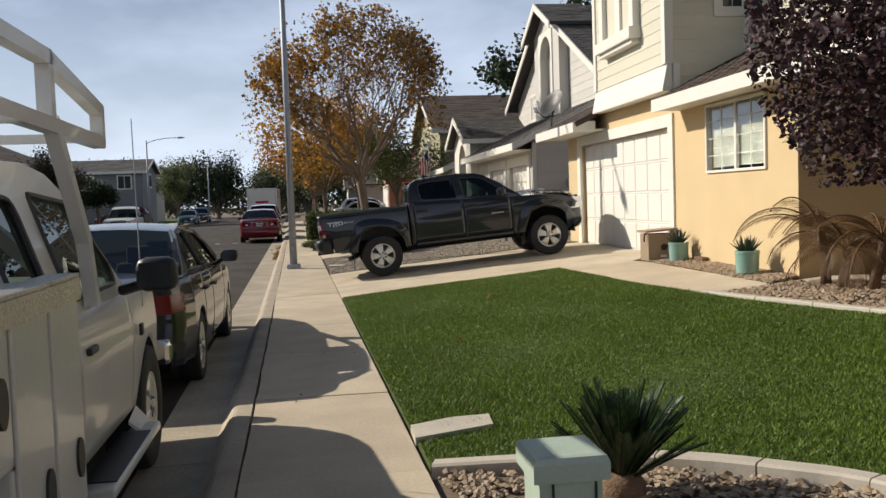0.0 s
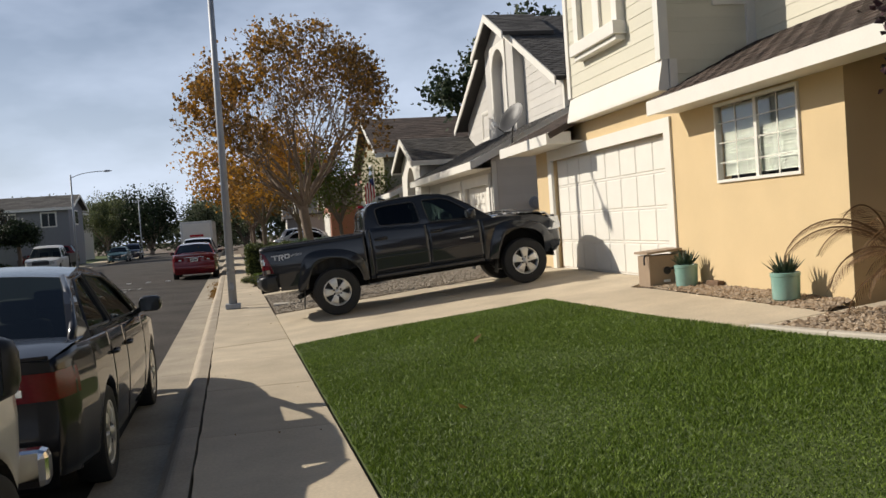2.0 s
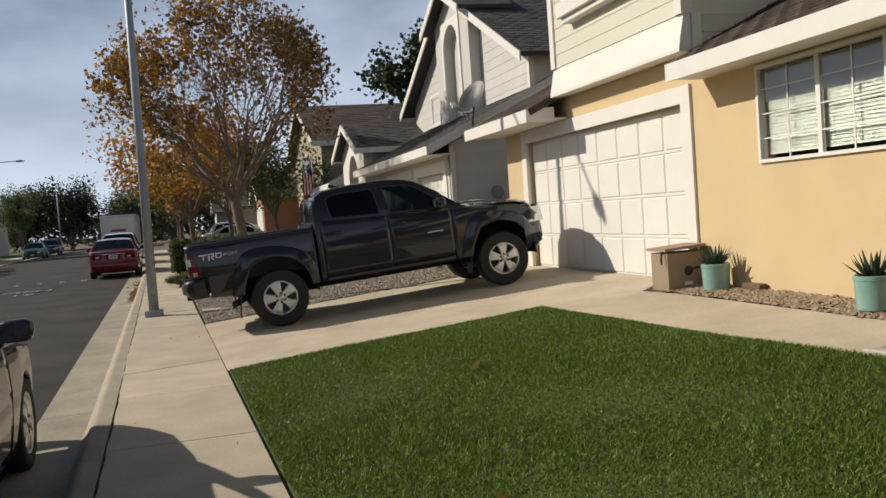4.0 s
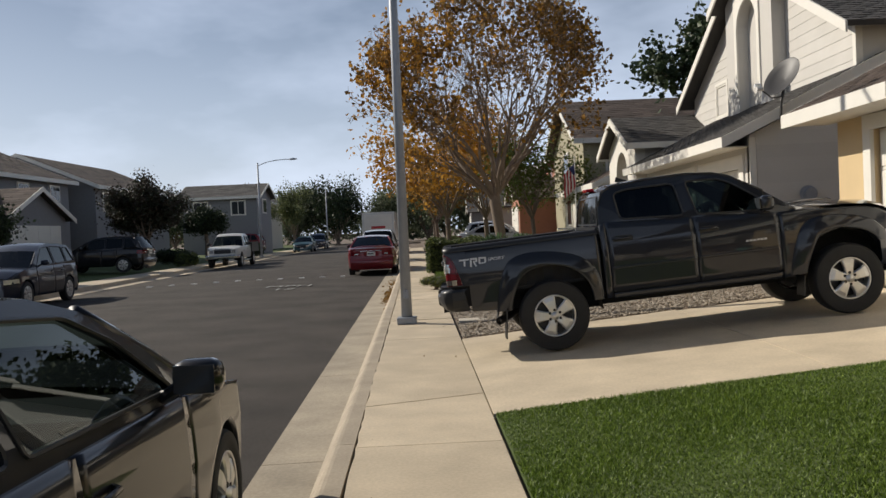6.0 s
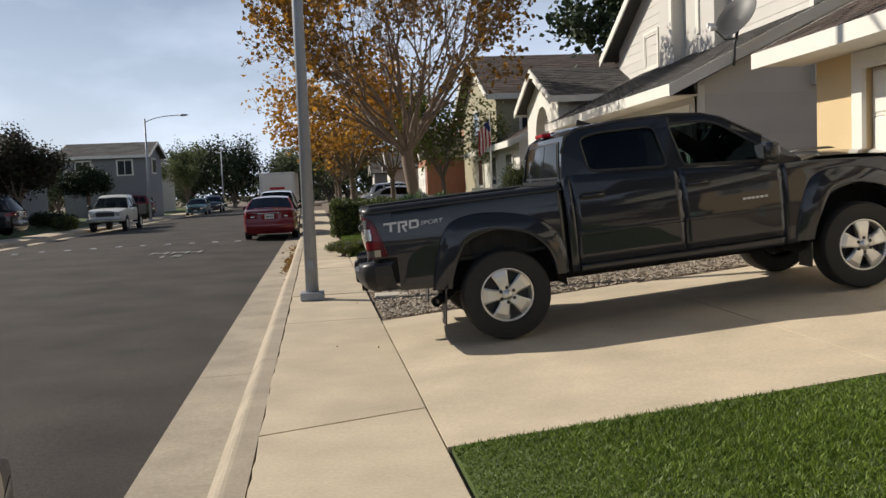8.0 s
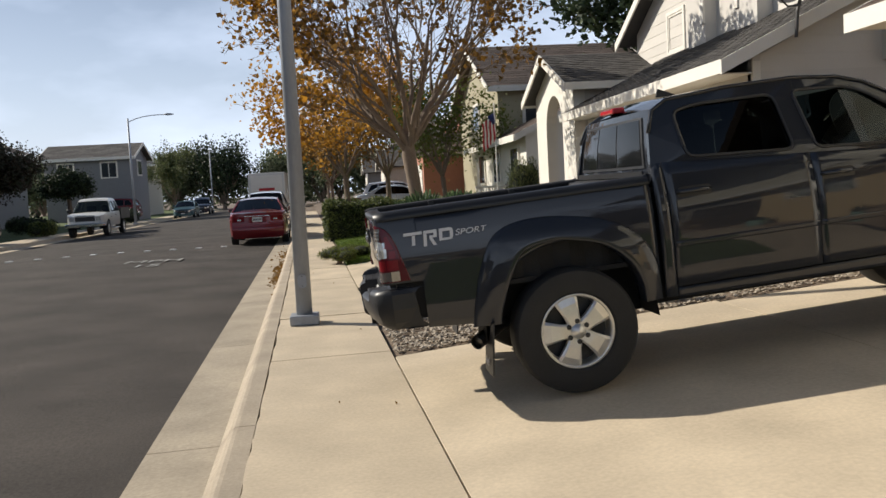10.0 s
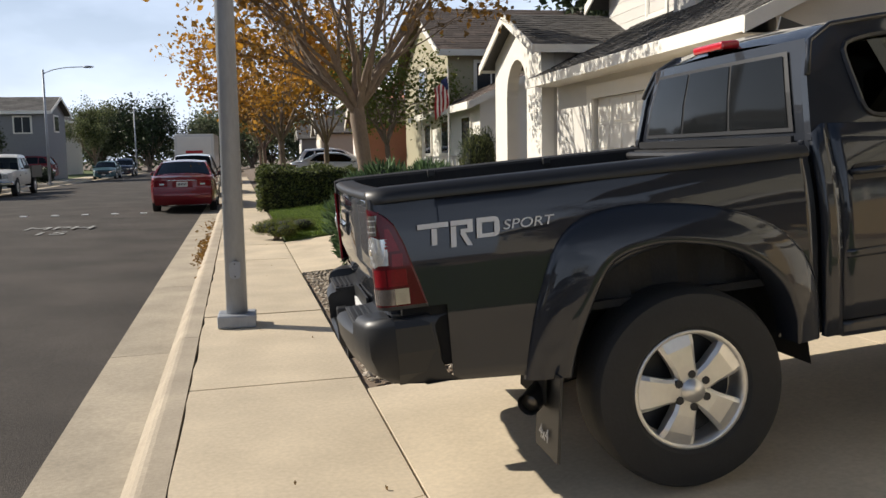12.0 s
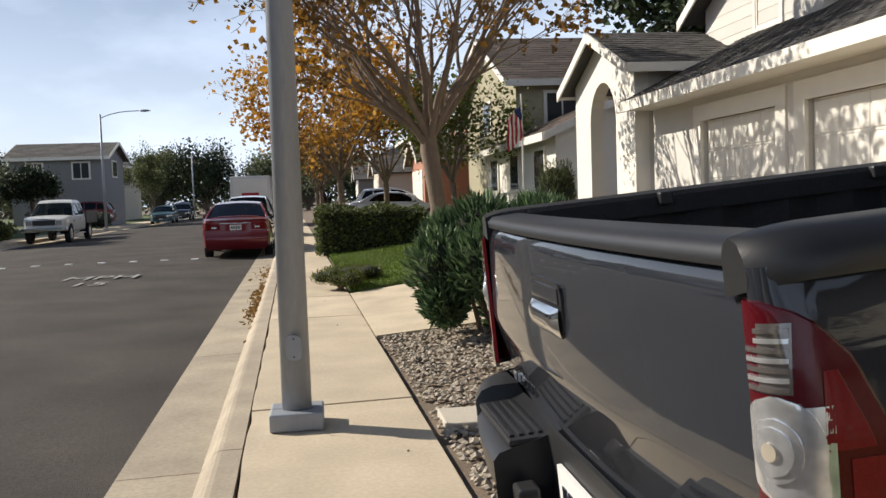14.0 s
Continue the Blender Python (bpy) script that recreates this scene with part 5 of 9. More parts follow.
        for j in range(5):
            lens("lens_rib", 0.853 + j * 0.010, 0.857 + j * 0.010, 0.040, 0.110, 0.0100, LENS_SMOKE, lamp, n=2)
            lens("lens_rib", 0.853 + j * 0.010, 0.857 + j * 0.010, 0.116, 0.161, 0.0105, LENS_PALE, lamp, n=2)
        cn = bmesh.new()
        zs = frange(0.828, 1.226, 0.028)
        surf(cn, lambda u, z: (lambda q: (q[0], s * q[1], z))(along(bend(body.half(-1.062, z)), u)), [0.0] + frange(0.012, 0.285, 0.011), zs)
        part("bed_corner", cn, GREY_PAINT, e, smooth=True)
    # rear bumper with step pads
    bp = bmesh.new()
    ys = sorted({round(y, 4) for y in frange(-0.60, 0.60, 0.06)} | {q * a for q in (-1, 1) for a in (0.26, 0.262, 0.645, 0.66, 0.70, 0.76, 0.80, 0.83, 0.85, 0.862, 0.868)})

    def bum(y, k):
        a = abs(y)
        xr = -1.255 + 0.075 * max(0.0, (a - 0.3) / 0.53) ** 2
        if a > 0.78:
            xr += 0.22 * ((a - 0.78) / 0.088) ** 2.6
        xi = max(-1.10, xr + 0.03)
        if a > 0.65:        # raised rounded ends
            prof = [(xi, 0.80), (xr + 0.05, 0.802), (xr + 0.018, 0.792), (xr, 0.768), (xr + 0.004, 0.66), (xr + 0.03, 0.59), (xr + 0.075, 0.558), (-1.0, 0.556)]
        elif a > 0.261:     # step pads
            prof = [(-1.09, 0.775), (xr + 0.05, 0.752), (xr + 0.015, 0.744), (xr, 0.728), (xr + 0.006, 0.66), (xr + 0.03, 0.60), (xr + 0.075, 0.575), (-1.0, 0.57)]
        else:               # low middle under the number plate
            prof = [(-1.115, 0.612), (xr + 0.05, 0.622), (xr + 0.015, 0.630), (xr, 0.622), (xr + 0.006, 0.605), (xr + 0.03, 0.588), (xr + 0.075, 0.575), (-1.0, 0.57)]
        x, z = prof[k]
        return (x, y, z)
    surf(bp, bum, ys, range(8))
    bumper = part("rear_bumper", bp, TRIM_GREY, e, "dark grey step bumper", smooth=False)
    smooth_by_angle(bumper, 40)
    for s in (-1, 1):
        cb = bmesh.new()
        zs = [0.556, 0.60, 0.68, 0.77, 0.795, 0.80]
        off = [0.045, 0.012, 0.0, 0.0, 0.012, 0.05]
        us = [-1.09, -1.06, -1.03, -1.0, -0.97, -0.955]
        surf(cb, lambda x, j: (x + 0.035 * (0.80 - zs[j]) / 0.24 * (x > -1.0), s * (0.868 - off[j] - 0.006 * (x > -0.96)), zs[j]), us, range(6))
        surf(cb, lambda x, y: (x, s * y, 0.80), us, [0.62, 0.82])
        surf(cb, lambda y, z: (-0.955 + 0.035 * (0.80 - z) / 0.24, s * y, z), [0.70, 0.862], [0.556, 0.80])
        part("bumper_end", cb, TRIM_GREY, bumper, smooth=False)
        pd = bmesh.new()
        bx(pd, -1.215, -1.125, s * 0.45 - 0.185, s * 0.45 + 0.185, 0.752, 0.7665, 0.004)
        part("step_pad", pd, DARK, bumper, "black ribbed step pad")
        for j in range(4):
            pd = bmesh.new()
            bx(pd, -1.208 + j * 0.022, -1.196 + j * 0.022, s * 0.45 - 0.16, s * 0.45 + 0.16, 0.765, 0.772, 0.002)
            part("step_rib", pd, TRIM_GREY, bumper)
        ns = bmesh.new()
        bx(ns, -1.20, -1.10, min(s * 0.262, s * 0.270), max(s * 0.262, s * 0.270), 0.60, 0.752)
        part("notch_side", ns, TRIM_GREY, bumper)
    rcs = bmesh.new()
    bx(rcs, -1.125, -1.115, -0.262, 0.262, 0.60, 0.79)
    part("plate_recess", rcs, DARK, bumper)
    pl = part("number_plate", box(-1.138, -1.128, -0.155, 0.155, 0.612, 0.735), PLATE, bumper, "white number plate with plain bars")
    for i in range(6):
        part("plate_bar", box(-1.141, -1.137, -0.125 + i * 0.043, -0.097 + i * 0.043, 0.645, 0.70), NAVY_PAINT, pl)
    bl = bmesh.new()
    bx(bl, -1.225, -1.175, 0.17, 0.235, 0.622, 0.685, 0.008)
    part("plug_cover", bl, DARK, bumper, "black socket cover")
    hk = bmesh.new()
    bx(hk, -1.21, -0.9, -0.035, 0.035, 0.49, 0.555)
    part("tow_receiver", hk, BLACK, e)
    ex = bmesh.new()
    tube(ex, [(-0.36, -0.52, 0.46), (-0.48, -0.64, 0.43), (-0.61, -0.78, 0.392)], [0.036, 0.042, 0.044], 16, caps=False)
    tube(ex, [(-0.48, -0.64, 0.43), (-0.595, -0.764, 0.396)], 0.038, 16, caps=True)
    part("exhaust_pipe", ex, EXHAUST, e, "sooty steel exhaust tip", smooth=True)
    for s in (-1, 1):
        mf = bmesh.new()
        prism(mf, [(-0.52, s * 0.92, 0.52), (-0.52, s * 0.66, 0.52), (-0.56, s * 0.66, 0.20), (-0.56, s * 0.92, 0.20)], (0.012, 0, 0))
        flap = part("mud_flap", mf, DARK, e)
        if s < 0:
            words("4x4", 0.075, DECAL, flap, Matrix.Translation((-0.561, s * 0.72, 0.25)) @ Matrix.Rotation(radians(-90), 4, "Z") @ Matrix.Rotation(radians(83), 4, "X"))
        mf = bmesh.new()
        prism(mf, [(WB - 0.50, s * 0.92, 0.48), (WB - 0.50, s * 0.70, 0.48), (WB - 0.52, s * 0.70, 0.26), (WB - 0.52, s * 0.92, 0.26)], (0.012, 0, 0))
        part("mud_flap", mf, DARK, e)
    # cab
    def wide(x, z):
        t = max(0.0, min(1.0, (z - 1.20) / 0.52))
        return lin(body.plan, x) * 0.945 + (0.665 - lin(body.plan, x) * 0.945) * t ** 1.1 + 0.02 * math.sin(math.pi * t)
    outline = [(0.595, 1.27), (0.635, 1.52), (0.69, 1.655), (0.80, 1.715), (1.2, 1.745), (1.65, 1.75), (1.95, 1.72), (2.12, 1.665), (2.45, 1.46), (2.78, 1.215), (2.6, 1.185), (2.5, 1.19), (1.5, 1.25)]
    rear_w = rounded([(0.845, 1.345), (1.545, 1.30), (1.495, 1.665), (0.98, 1.665), (0.815, 1.635)], 0.06)
    front_w = rounded([(1.69, 1.292), (2.46, 1.245), (2.46, 1.34), (2.10, 1.605), (1.98, 1.655), (1.625, 1.67)], 0.05)
    for s in (-1, 1):
        sd = cabin_side("cab_side", e, GREY_PAINT, outline, [rear_w, front_w], wide, s)
        for nm, lp, gm in (("rear_window", rear_w, TINTED), ("front_window", front_w, CLEAR)):
            pane_side(nm, e, gm, lp, wide, s)
            sl = bmesh.new()
            tube(sl, [(x, s * (wide(x, z) + 0.002), z) for x, z in lp + lp[:1]], 0.011, 5, caps=False)
            part("window_seal", sl, DARK, sd)
        mi = bmesh.new()
        bx(mi, 2.30, 2.45, s * 1.02 - 0.10, s * 1.02 + 0.10, 1.245, 1.405, 0.045)
        mir = part("door_mirror", mi, GREY_PAINT, e, "grey door mirror", smooth=True)
        part("mirror_glass", box(2.292, 2.299, s * 1.02 - 0.075, s * 1.02 + 0.075, 1.27, 1.385), GLASS_DARK, mir)
        mi = bmesh.new()
        tube(mi, [(2.40, s * 0.84, 1.25), (2.37, s * 0.96, 1.30)], 0.03, 8)
        part("mirror_arm", mi, DARK, mir)
        for x, dz in ((0.845, 1.128), (1.79, 1.115)):
            hn = bmesh.new()
            q = rounded([(x - 0.11, dz - 0.038), (x + 0.11, dz - 0.038), (x + 0.11, dz + 0.038), (x - 0.11, dz + 0.038)], 0.035, 4)
            y = s * (body.half(x, dz) + 0.001)
            prism(hn, [(a, y, b) for a, b in q], (0, s * 0.003, 0))
            cup = part("handle_cup", hn, DARK, e)
            hn = bmesh.new()
            tube(hn, [(x - 0.115, y, dz + 0.008), (x - 0.09, y + s * 0.03, dz + 0.01), (x + 0.05, y + s * 0.035, dz + 0.01), (x + 0.10, y + s * 0.004, dz + 0.008)], [0.012, 0.015, 0.015, 0.012], 8)
            part("door_handle", hn, GREY_PAINT, cup, smooth=True)
    rf = bmesh.new()
    prof = [p for p in outline if p[1] > 1.6]

    def roof_at(i, v):
        x, z = prof[i]
        w = wide(x, z) - 0.004
        return (x - 0.03 * v * v * (1 if x > 1.9 else -0.4 if x < 0.8 else 0), v * w, z + 0.035 * (1 - v * v))
    surf(rf, roof_at, range(len(prof)), [-1, -0.92, -0.75, -0.5, -0.25, 0, 0.25, 0.5, 0.75, 0.92, 1])
    part("roof", rf, GREY_PAINT, e, smooth=True)
    for s in (-1, 1):
        dr = bmesh.new()
        tube(dr, [(x, s * (wide(x, z) + 0.004), z + 0.004) for x, z in outline[1:9]], 0.012, 6)
        part("roof_drip_rail", dr, GREY_PAINT, e, smooth=True)
    # rear window of the cab: three panes in a black frame
    def back_pt(u, t):
        z = 1.30 + (1.63 - 1.30) * t
        x = lin([(1.27, 0.610), (1.52, 0.640), (1.655, 0.675)], z)
        return Vector((x - 0.006 - 0.03 * (1 - u * u), u * (wide(x, z) - 0.05), z))
    bk = bmesh.new()
    surf(bk, lambda u, t: back_pt(u, t) + Vector((0.012, 0, 0)), frange(-1.06, 1.06, 0.1), [-0.35, 0.0, 0.5, 1.0, 1.12])
    part("cab_back", bk, GREY_PAINT, e, smooth=True)
    fr = bmesh.new()
    surf(fr, lambda u, t: back_pt(u, t) + Vector((0.004, 0, 0)), frange(-0.90, 0.90, 0.1), [0.02, 0.5, 1.0])
    bwin = part("back_window_frame", fr, DARK, e)
    for a, b in ((-0.86, -0.31), (-0.28, 0.28), (0.31, 0.86)):
        pn = bmesh.new()
        surf(pn, lambda u, t: back_pt(u, t), frange(a, b, 0.1), [0.08, 0.5, 0.95])
        part("back_pane", pn, PRIVACY, bwin, smooth=True)
    sl = bmesh.new()
    bx(sl, 0.575, 0.59, -0.72, 0.72, 1.255, 1.29)
    part("window_ledge", sl, DARK, e)
    bl = bmesh.new()
    bx(bl, 0.625, 0.72, -0.14, 0.14, 1.695, 1.733, 0.012)
    part("brake_light", bl, LENS_BRIGHT, e, "bright red high brake light")
    an = bmesh.new()
    prism(an, [(1.0, -0.006, 1.775), (1.16, -0.006, 1.775), (1.02, -0.006, 1.835)], (0, 0.012, 0))
    part("fin_antenna", an, DARK, e)
    ws = bmesh.new()
    surf(ws, lambda t, v: ((2.78 - 0.66 * t) + 0.10 * (1 - v * v), v * (wide(2.78 - 0.66 * t, 1.225 + 0.44 * t) - 0.03), 1.225 + 0.44 * t), frange(0, 1, 0.2), frange(-1, 1, 0.2))
    w_ = part("windscreen", ws, CLEAR, e, smooth=True)
    w_.visible_shadow = False
    for y in (-0.36, 0.36):
        st = bmesh.new()
        bx(st, 1.35, 1.85, y - 0.23, y + 0.23, 0.9, 1.12, 0.05)
        bx(st, 1.32, 1.48, y - 0.22, y + 0.22, 1.05, 1.55, 0.05)
        bx(st, 1.34, 1.44, y - 0.12, y + 0.12, 1.54, 1.68, 0.03)
        part("seat", st, SEAT, e)
    dsh = bmesh.new()
    bx(dsh, 2.2, 2.75, -0.72, 0.72, 1.0, 1.21, 0.04)
    part("dashboard", dsh, DARK, e)
    stw = bmesh.new()
    tube(stw, [Vector((2.12 - 0.06 * math.sin(a), 0.36 + 0.18 * math.cos(a), 1.18 + 0.17 * math.sin(a))) for a in frange(0, 2 * math.pi, 0.4)], 0.014, 6, caps=False)
    part("steering_wheel", stw, DARK, e)
    # front: bonnet with scoop, headlamps, grille, bumper
    hd = bmesh.new()
    hprof = [(2.70, 1.215), (2.9, 1.245), (3.3, 1.225), (3.6, 1.195), (3.78, 1.14), (3.87, 1.06)]
    surf(hd, lambda i, v: (hprof[i][0] + 0.13 * (1 - v * v) * (i > 1), v * (lin(body.plan, hprof[i][0]) * 0.955), hprof[i][1] - 0.005 - 0.055 * max(0, abs(v) - 0.62) ** 1.2 + 0.035 * (1 - v * v)), range(6), frange(-1, 1, 0.1))
    part("bonnet", hd, GREY_PAINT, e, smooth=True)
    sc = bmesh.new()
    surf(sc, lambda x, v: (x, v * 0.32, 1.275 + 0.03 * math.sin(min(1, (x - 2.75) / 0.62) * math.pi * 0.62) * (1 - abs(v) ** 4) - 0.03 * max(0, x - 3.0)), frange(2.75, 3.40, 0.08), frange(-1, 1, 0.2))
    part("bonnet_scoop", sc, GREY_PAINT, e, smooth=True)
    fr = bmesh.new()
    surf(fr, lambda z, v: (4.01 + 0.13 * (1 - v * v) - 0.05 * max(0, (z - 0.8)) / 0.3 - (0.05 if z < 0.6 else 0), v * 0.60, z), [0.52, 0.6, 0.75, 0.9, 1.08], frange(-1, 1, 0.2))
    part("grille", fr, CHROME, e, smooth=True)
    fb = bmesh.new()
    vs = frange(-1, 1, 0.08)
    surf(fb, lambda z, v: (4.12 - 0.50 * abs(v) ** 3 - (0.06 if z < 0.55 else 0.0) - (0.05 if z > 0.76 else 0), v * (0.90 if z > 0.5 else 0.86), z), [0.46, 0.55, 0.68, 0.76, 0.80], vs)
    part("front_bumper", fb, GREY_PAINT, e, smooth=True)
    for s in (-1, 1):
        hl = bmesh.new()
        surf(hl, lambda z, t: (3.66 + 0.38 * t + 0.02 - 0.12 * (z - 0.82), s * (lin(body.plan, 3.66 + 0.38 * t) * 0.985 + 0.006), z), [0.84, 0.9, 1.0, 1.06], frange(0.0, 1, 0.2))
        lamp = part("headlamp", hl, LENS_CLEAR, e, "clear wraparound headlamp", smooth=True)
        am = bmesh.new()
        surf(am, lambda z, t: (3.66 + 0.10 * t, s * (lin(body.plan, 3.66 + 0.1 * t) * 0.985 + 0.010), z), [0.86, 0.95], [0, 1])
        part("amber_reflector", am, LENS_AMBER, lamp)
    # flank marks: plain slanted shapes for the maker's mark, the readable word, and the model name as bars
    for s in (-1, 1):
        bm = bmesh.new()
        k = 0.12
        bars(bm, [(0.0, 0.20, 0.075, 0.10, k), (0.09, 0.125, -0.01, 0.072, k), (0.215, 0.36, 0.075, 0.10, k), (0.215, 0.25, -0.03, 0.072, k), (0.28, 0.36, 0.035, 0.055, k), (0.325, 0.36, 0.055, 0.075, k), (0.30, 0.335, -0.03, 0.035, -0.6), (0.385, 0.505, 0.075, 0.10, k), (0.385, 0.42, 0.02, 0.075, k), (0.385, 0.505, 0.0, 0.02, k), (0.502, 0.537, 0.028, 0.072, k)])
        for a, b, c, d in ((0.072, 0.10, 0.092, 0.075), (0.028, 0.0, 0.008, 0.02)):
            prism(bm, [(0.502 + k * a, 0, a), (0.537 + k * a, 0, a), (0.528 + k * c, 0, c), (0.505 + k * b, 0, b), (0.505 + k * d, 0, d)], (0, -0.002, 0))
        y = body.half(-0.45, 1.055) + 0.003
        bm.transform(Matrix.Rotation(-0.17, 4, "X") @ Matrix.Diagonal((0.56, 1, 0.72, 1)))
        if s > 0:
            bm.transform(Matrix.Rotation(math.pi, 4, "Z"))
        bm.transform(Matrix.Translation((-0.975 if s < 0 else -0.40, s * y, 1.052)))
        part("decal", bm, DECAL, e, "silver slanted decal shapes")
        if s < 0:
            words("SPORT", 0.062, DECAL, e, Matrix.Translation((-0.662, -y, 1.072)) @ Matrix.Rotation(radians(80.5), 4, "X") @ Matrix.Diagonal((1.02, 0.80, 1, 1)), "decal_word", shear=0.25)
        nb = bmesh.new()
        for i in range(6):
            bx(nb, 2.17 + i * 0.040, 2.200 + i * 0.040, s * (body.half(2.3, 0.93) + 0.004) - 0.003, s * (body.half(2.3, 0.93) + 0.004) + 0.003, 0.925, 0.945)
        part("name_badge", nb, DECAL, e, "row of plain silver bars")
    return e


truck = pickup()
_a = math.atan2(0.27, 3.235)
# hub of the rear wheel stands at (1.985, 17.0, 0.484); the wheel's face is 0.93 from the middle line
truck.matrix_basis = Matrix.Translation((1.985, 17.92, 0.484)) @ Matrix.Rotation(-_a, 4, "Y") @ Matrix.Translation((0, 0, -0.388))


# ---- other cars ----
SEDAN = dict(WB=2.77, ro=1.06, fo=0.96, R=0.33, rim=0.215, W=0.91, rocker=0.24,
             top=[(-1.1, 0.98), (-0.7, 1.03), (0.2, 1.00), (1.9, 0.955), (2.5, 0.93), (3.2, 0.84), (3.55, 0.74), (3.75, 0.60)],
             plan=[(-1.08, 0.78), (-0.85, 0.865), (-0.4, 0.905), (2.6, 0.91), (3.2, 0.88), (3.5, 0.80), (3.75, 0.62)],
             cabin=[(-0.62, 1.01), (-0.20, 1.25), (0.25, 1.41), (0.85, 1.465), (1.30, 1.445), (1.62, 1.37), (2.0, 1.19), (2.42, 0.955), (1.8, 0.945), (0.2, 0.99)],
             wins=[[(-0.14, 1.07), (0.70, 1.04), (0.70, 1.405), (0.38, 1.385), (0.10, 1.27)], [(0.79, 1.035), (2.10, 0.995), (1.72, 1.245), (1.45, 1.365), (0.79, 1.415)]],
             deck=[(-1.08, 1.015), (-0.8, 1.075), (-0.5, 1.085)], bonnet=[(2.3, 0.985), (2.8, 0.95), (3.25, 0.875), (3.55, 0.76)], roofw=0.60)
SUV = dict(WB=2.75, ro=0.92, fo=0.90, R=0.36, rim=0.235, W=0.93, rocker=0.30,
           top=[(-0.95, 1.08), (0.2, 1.09), (1.9, 1.06), (2.5, 1.05), (3.2, 0.96), (3.5, 0.84), (3.7, 0.68)],
           plan=[(-0.94, 0.80), (-0.7, 0.88), (-0.3, 0.92), (2.6, 0.93), (3.1, 0.90), (3.4, 0.82), (3.7, 0.64)],
           cabin=[(-0.88, 1.08), (-0.72, 1.45), (-0.5, 1.62), (0.2, 1.68), (0.9, 1.69), (1.4, 1.62), (1.7, 1.48), (2.4, 1.06), (1.8, 1.05), (0.2, 1.07)],
           wins=[[(-0.62, 1.17), (-0.05, 1.15), (-0.05, 1.58), (-0.4, 1.55)], [(0.02, 1.15), (0.80, 1.13), (0.80, 1.61), (0.02, 1.59)], [(0.88, 1.13), (2.05, 1.10), (1.68, 1.40), (1.4, 1.56), (0.88, 1.61)]],
           deck=None, bonnet=[(2.3, 1.09), (2.8, 1.07), (3.2, 1.0), (3.5, 0.86)], roofw=0.64)


def car(name, label, category, spec, colour, m, glass=None, group="", spoiler=False, plate_rear=True, lamp_mat=None):
    """A closed car from its measures; m puts it on the street."""
    e = thing(name, (0, 0, 0), label, category, group)
    S = spec
    WB, ro, fo, R, W = S["WB"], S["ro"], S["fo"], S["R"], S["W"]
    glass = glass or TINTED
    body = Body(S["top"], [(-ro, S["rocker"] + 0.08), (-0.4, S["rocker"] + 0.02), (0.5, S["rocker"]), (WB - 0.5, S["rocker"]), (WB + fo, S["rocker"])], (0, WB), R + 0.045, S["plan"],
                [(0.2, 0.955), (0.45, 0.99), (0.65, 1.0), (0.85, 0.985), (1.05, 0.945), (1.15, 0.92)], R)
    core = bmesh.new()
    bx(core, -ro + 0.2, WB + fo - 0.35, -W * 0.78, W * 0.78, S["rocker"] + 0.04, S["top"][1][1] - 0.22)
    part("chassis", core, BLACK, e)
    for s in (-1, 1):
        body.panel("rear_wing", e, colour, s, -ro + 0.02, 0.32, step=0.05, rows=12)
        body.panel("rear_door", e, colour, s, 0.32, 1.02, step=0.06)
        body.panel("front_door", e, colour, s, 1.02, WB - 0.62, step=0.06)
        body.panel("front_wing", e, colour, s, WB - 0.62, WB + fo - 0.02, step=0.05, rows=12)
        wheel(e, 0, s * (W - 0.115), R, S["rim"], 0.21, s, spokes=7, lugs=5, fat=0.42)
        wheel(e, WB, s * (W - 0.115), R, S["rim"], 0.21, s, spokes=7, lugs=5, fat=0.42)
    for xw in (0, WB):
        wheel_housing(e, body, xw, R + 0.042, W - 0.03)
    zb = S["cabin"][0][1]
    zt = max(p[1] for p in S["cabin"])

    def wide(x, z):
        t = max(0.0, min(1.0, (z - zb + 0.06) / (zt - zb + 0.06)))
        a = lin(S["plan"], x) * 0.935
        return a + (S["roofw"] - a) * t ** 1.15 + 0.02 * math.sin(math.pi * t)
    holes = [rounded(w, 0.04) for w in S["wins"]]
    for s in (-1, 1):
        sd = cabin_side("cabin_side", e, colour, S["cabin"], holes, wide, s)
        for lp in holes:
            pane_side("side_window", e, glass, lp, wide, s)
            sl = bmesh.new()
            tube(sl, [(x, s * (wide(x, z) + 0.001), z) for x, z in lp + lp[:1]], 0.009, 5, caps=False)
            part("window_seal", sl, DARK, sd)
        zm = lin(S["top"], 1.9) + 0.08
        mi = bmesh.new()
        bx(mi, 1.83, 1.98, s * (W + 0.10) - 0.10, s * (W + 0.10) + 0.10, zm - 0.035, zm + 0.105, 0.05)
        mir = part("door_mirror", mi, BLACK_PAINT if colour is BLACK_PAINT else colour, e, smooth=True)
        part("mirror_glass", box(1.822, 1.829, s * (W + 0.10) - 0.08, s * (W + 0.10) + 0.08, zm - 0.02, zm + 0.09), GLASS_DARK, mir)
        mi = bmesh.new()
        tube(mi, [(1.95, s * (W - 0.08), zm - 0.06), (1.92, s * (W + 0.03), zm)], 0.025, 8)
        part("mirror_arm", mi, DARK, mir)
        for x in (0.42, 1.14):
            hz = lin(S["top"], x) - 0.15
            hn = bmesh.new()
            y = s * body.half(x, hz)
            tube(hn, [(x - 0.10, y, hz), (x - 0.07, y + s * 0.03, hz), (x + 0.07, y + s * 0.03, hz), (x + 0.10, y, hz)], 0.013, 8)
            part("door_handle", hn, colour, e, smooth=True)
    prof = [p for p in S["cabin"][:-2] if p[1] > zt - (0.10 if S["deck"] else 0.24)]
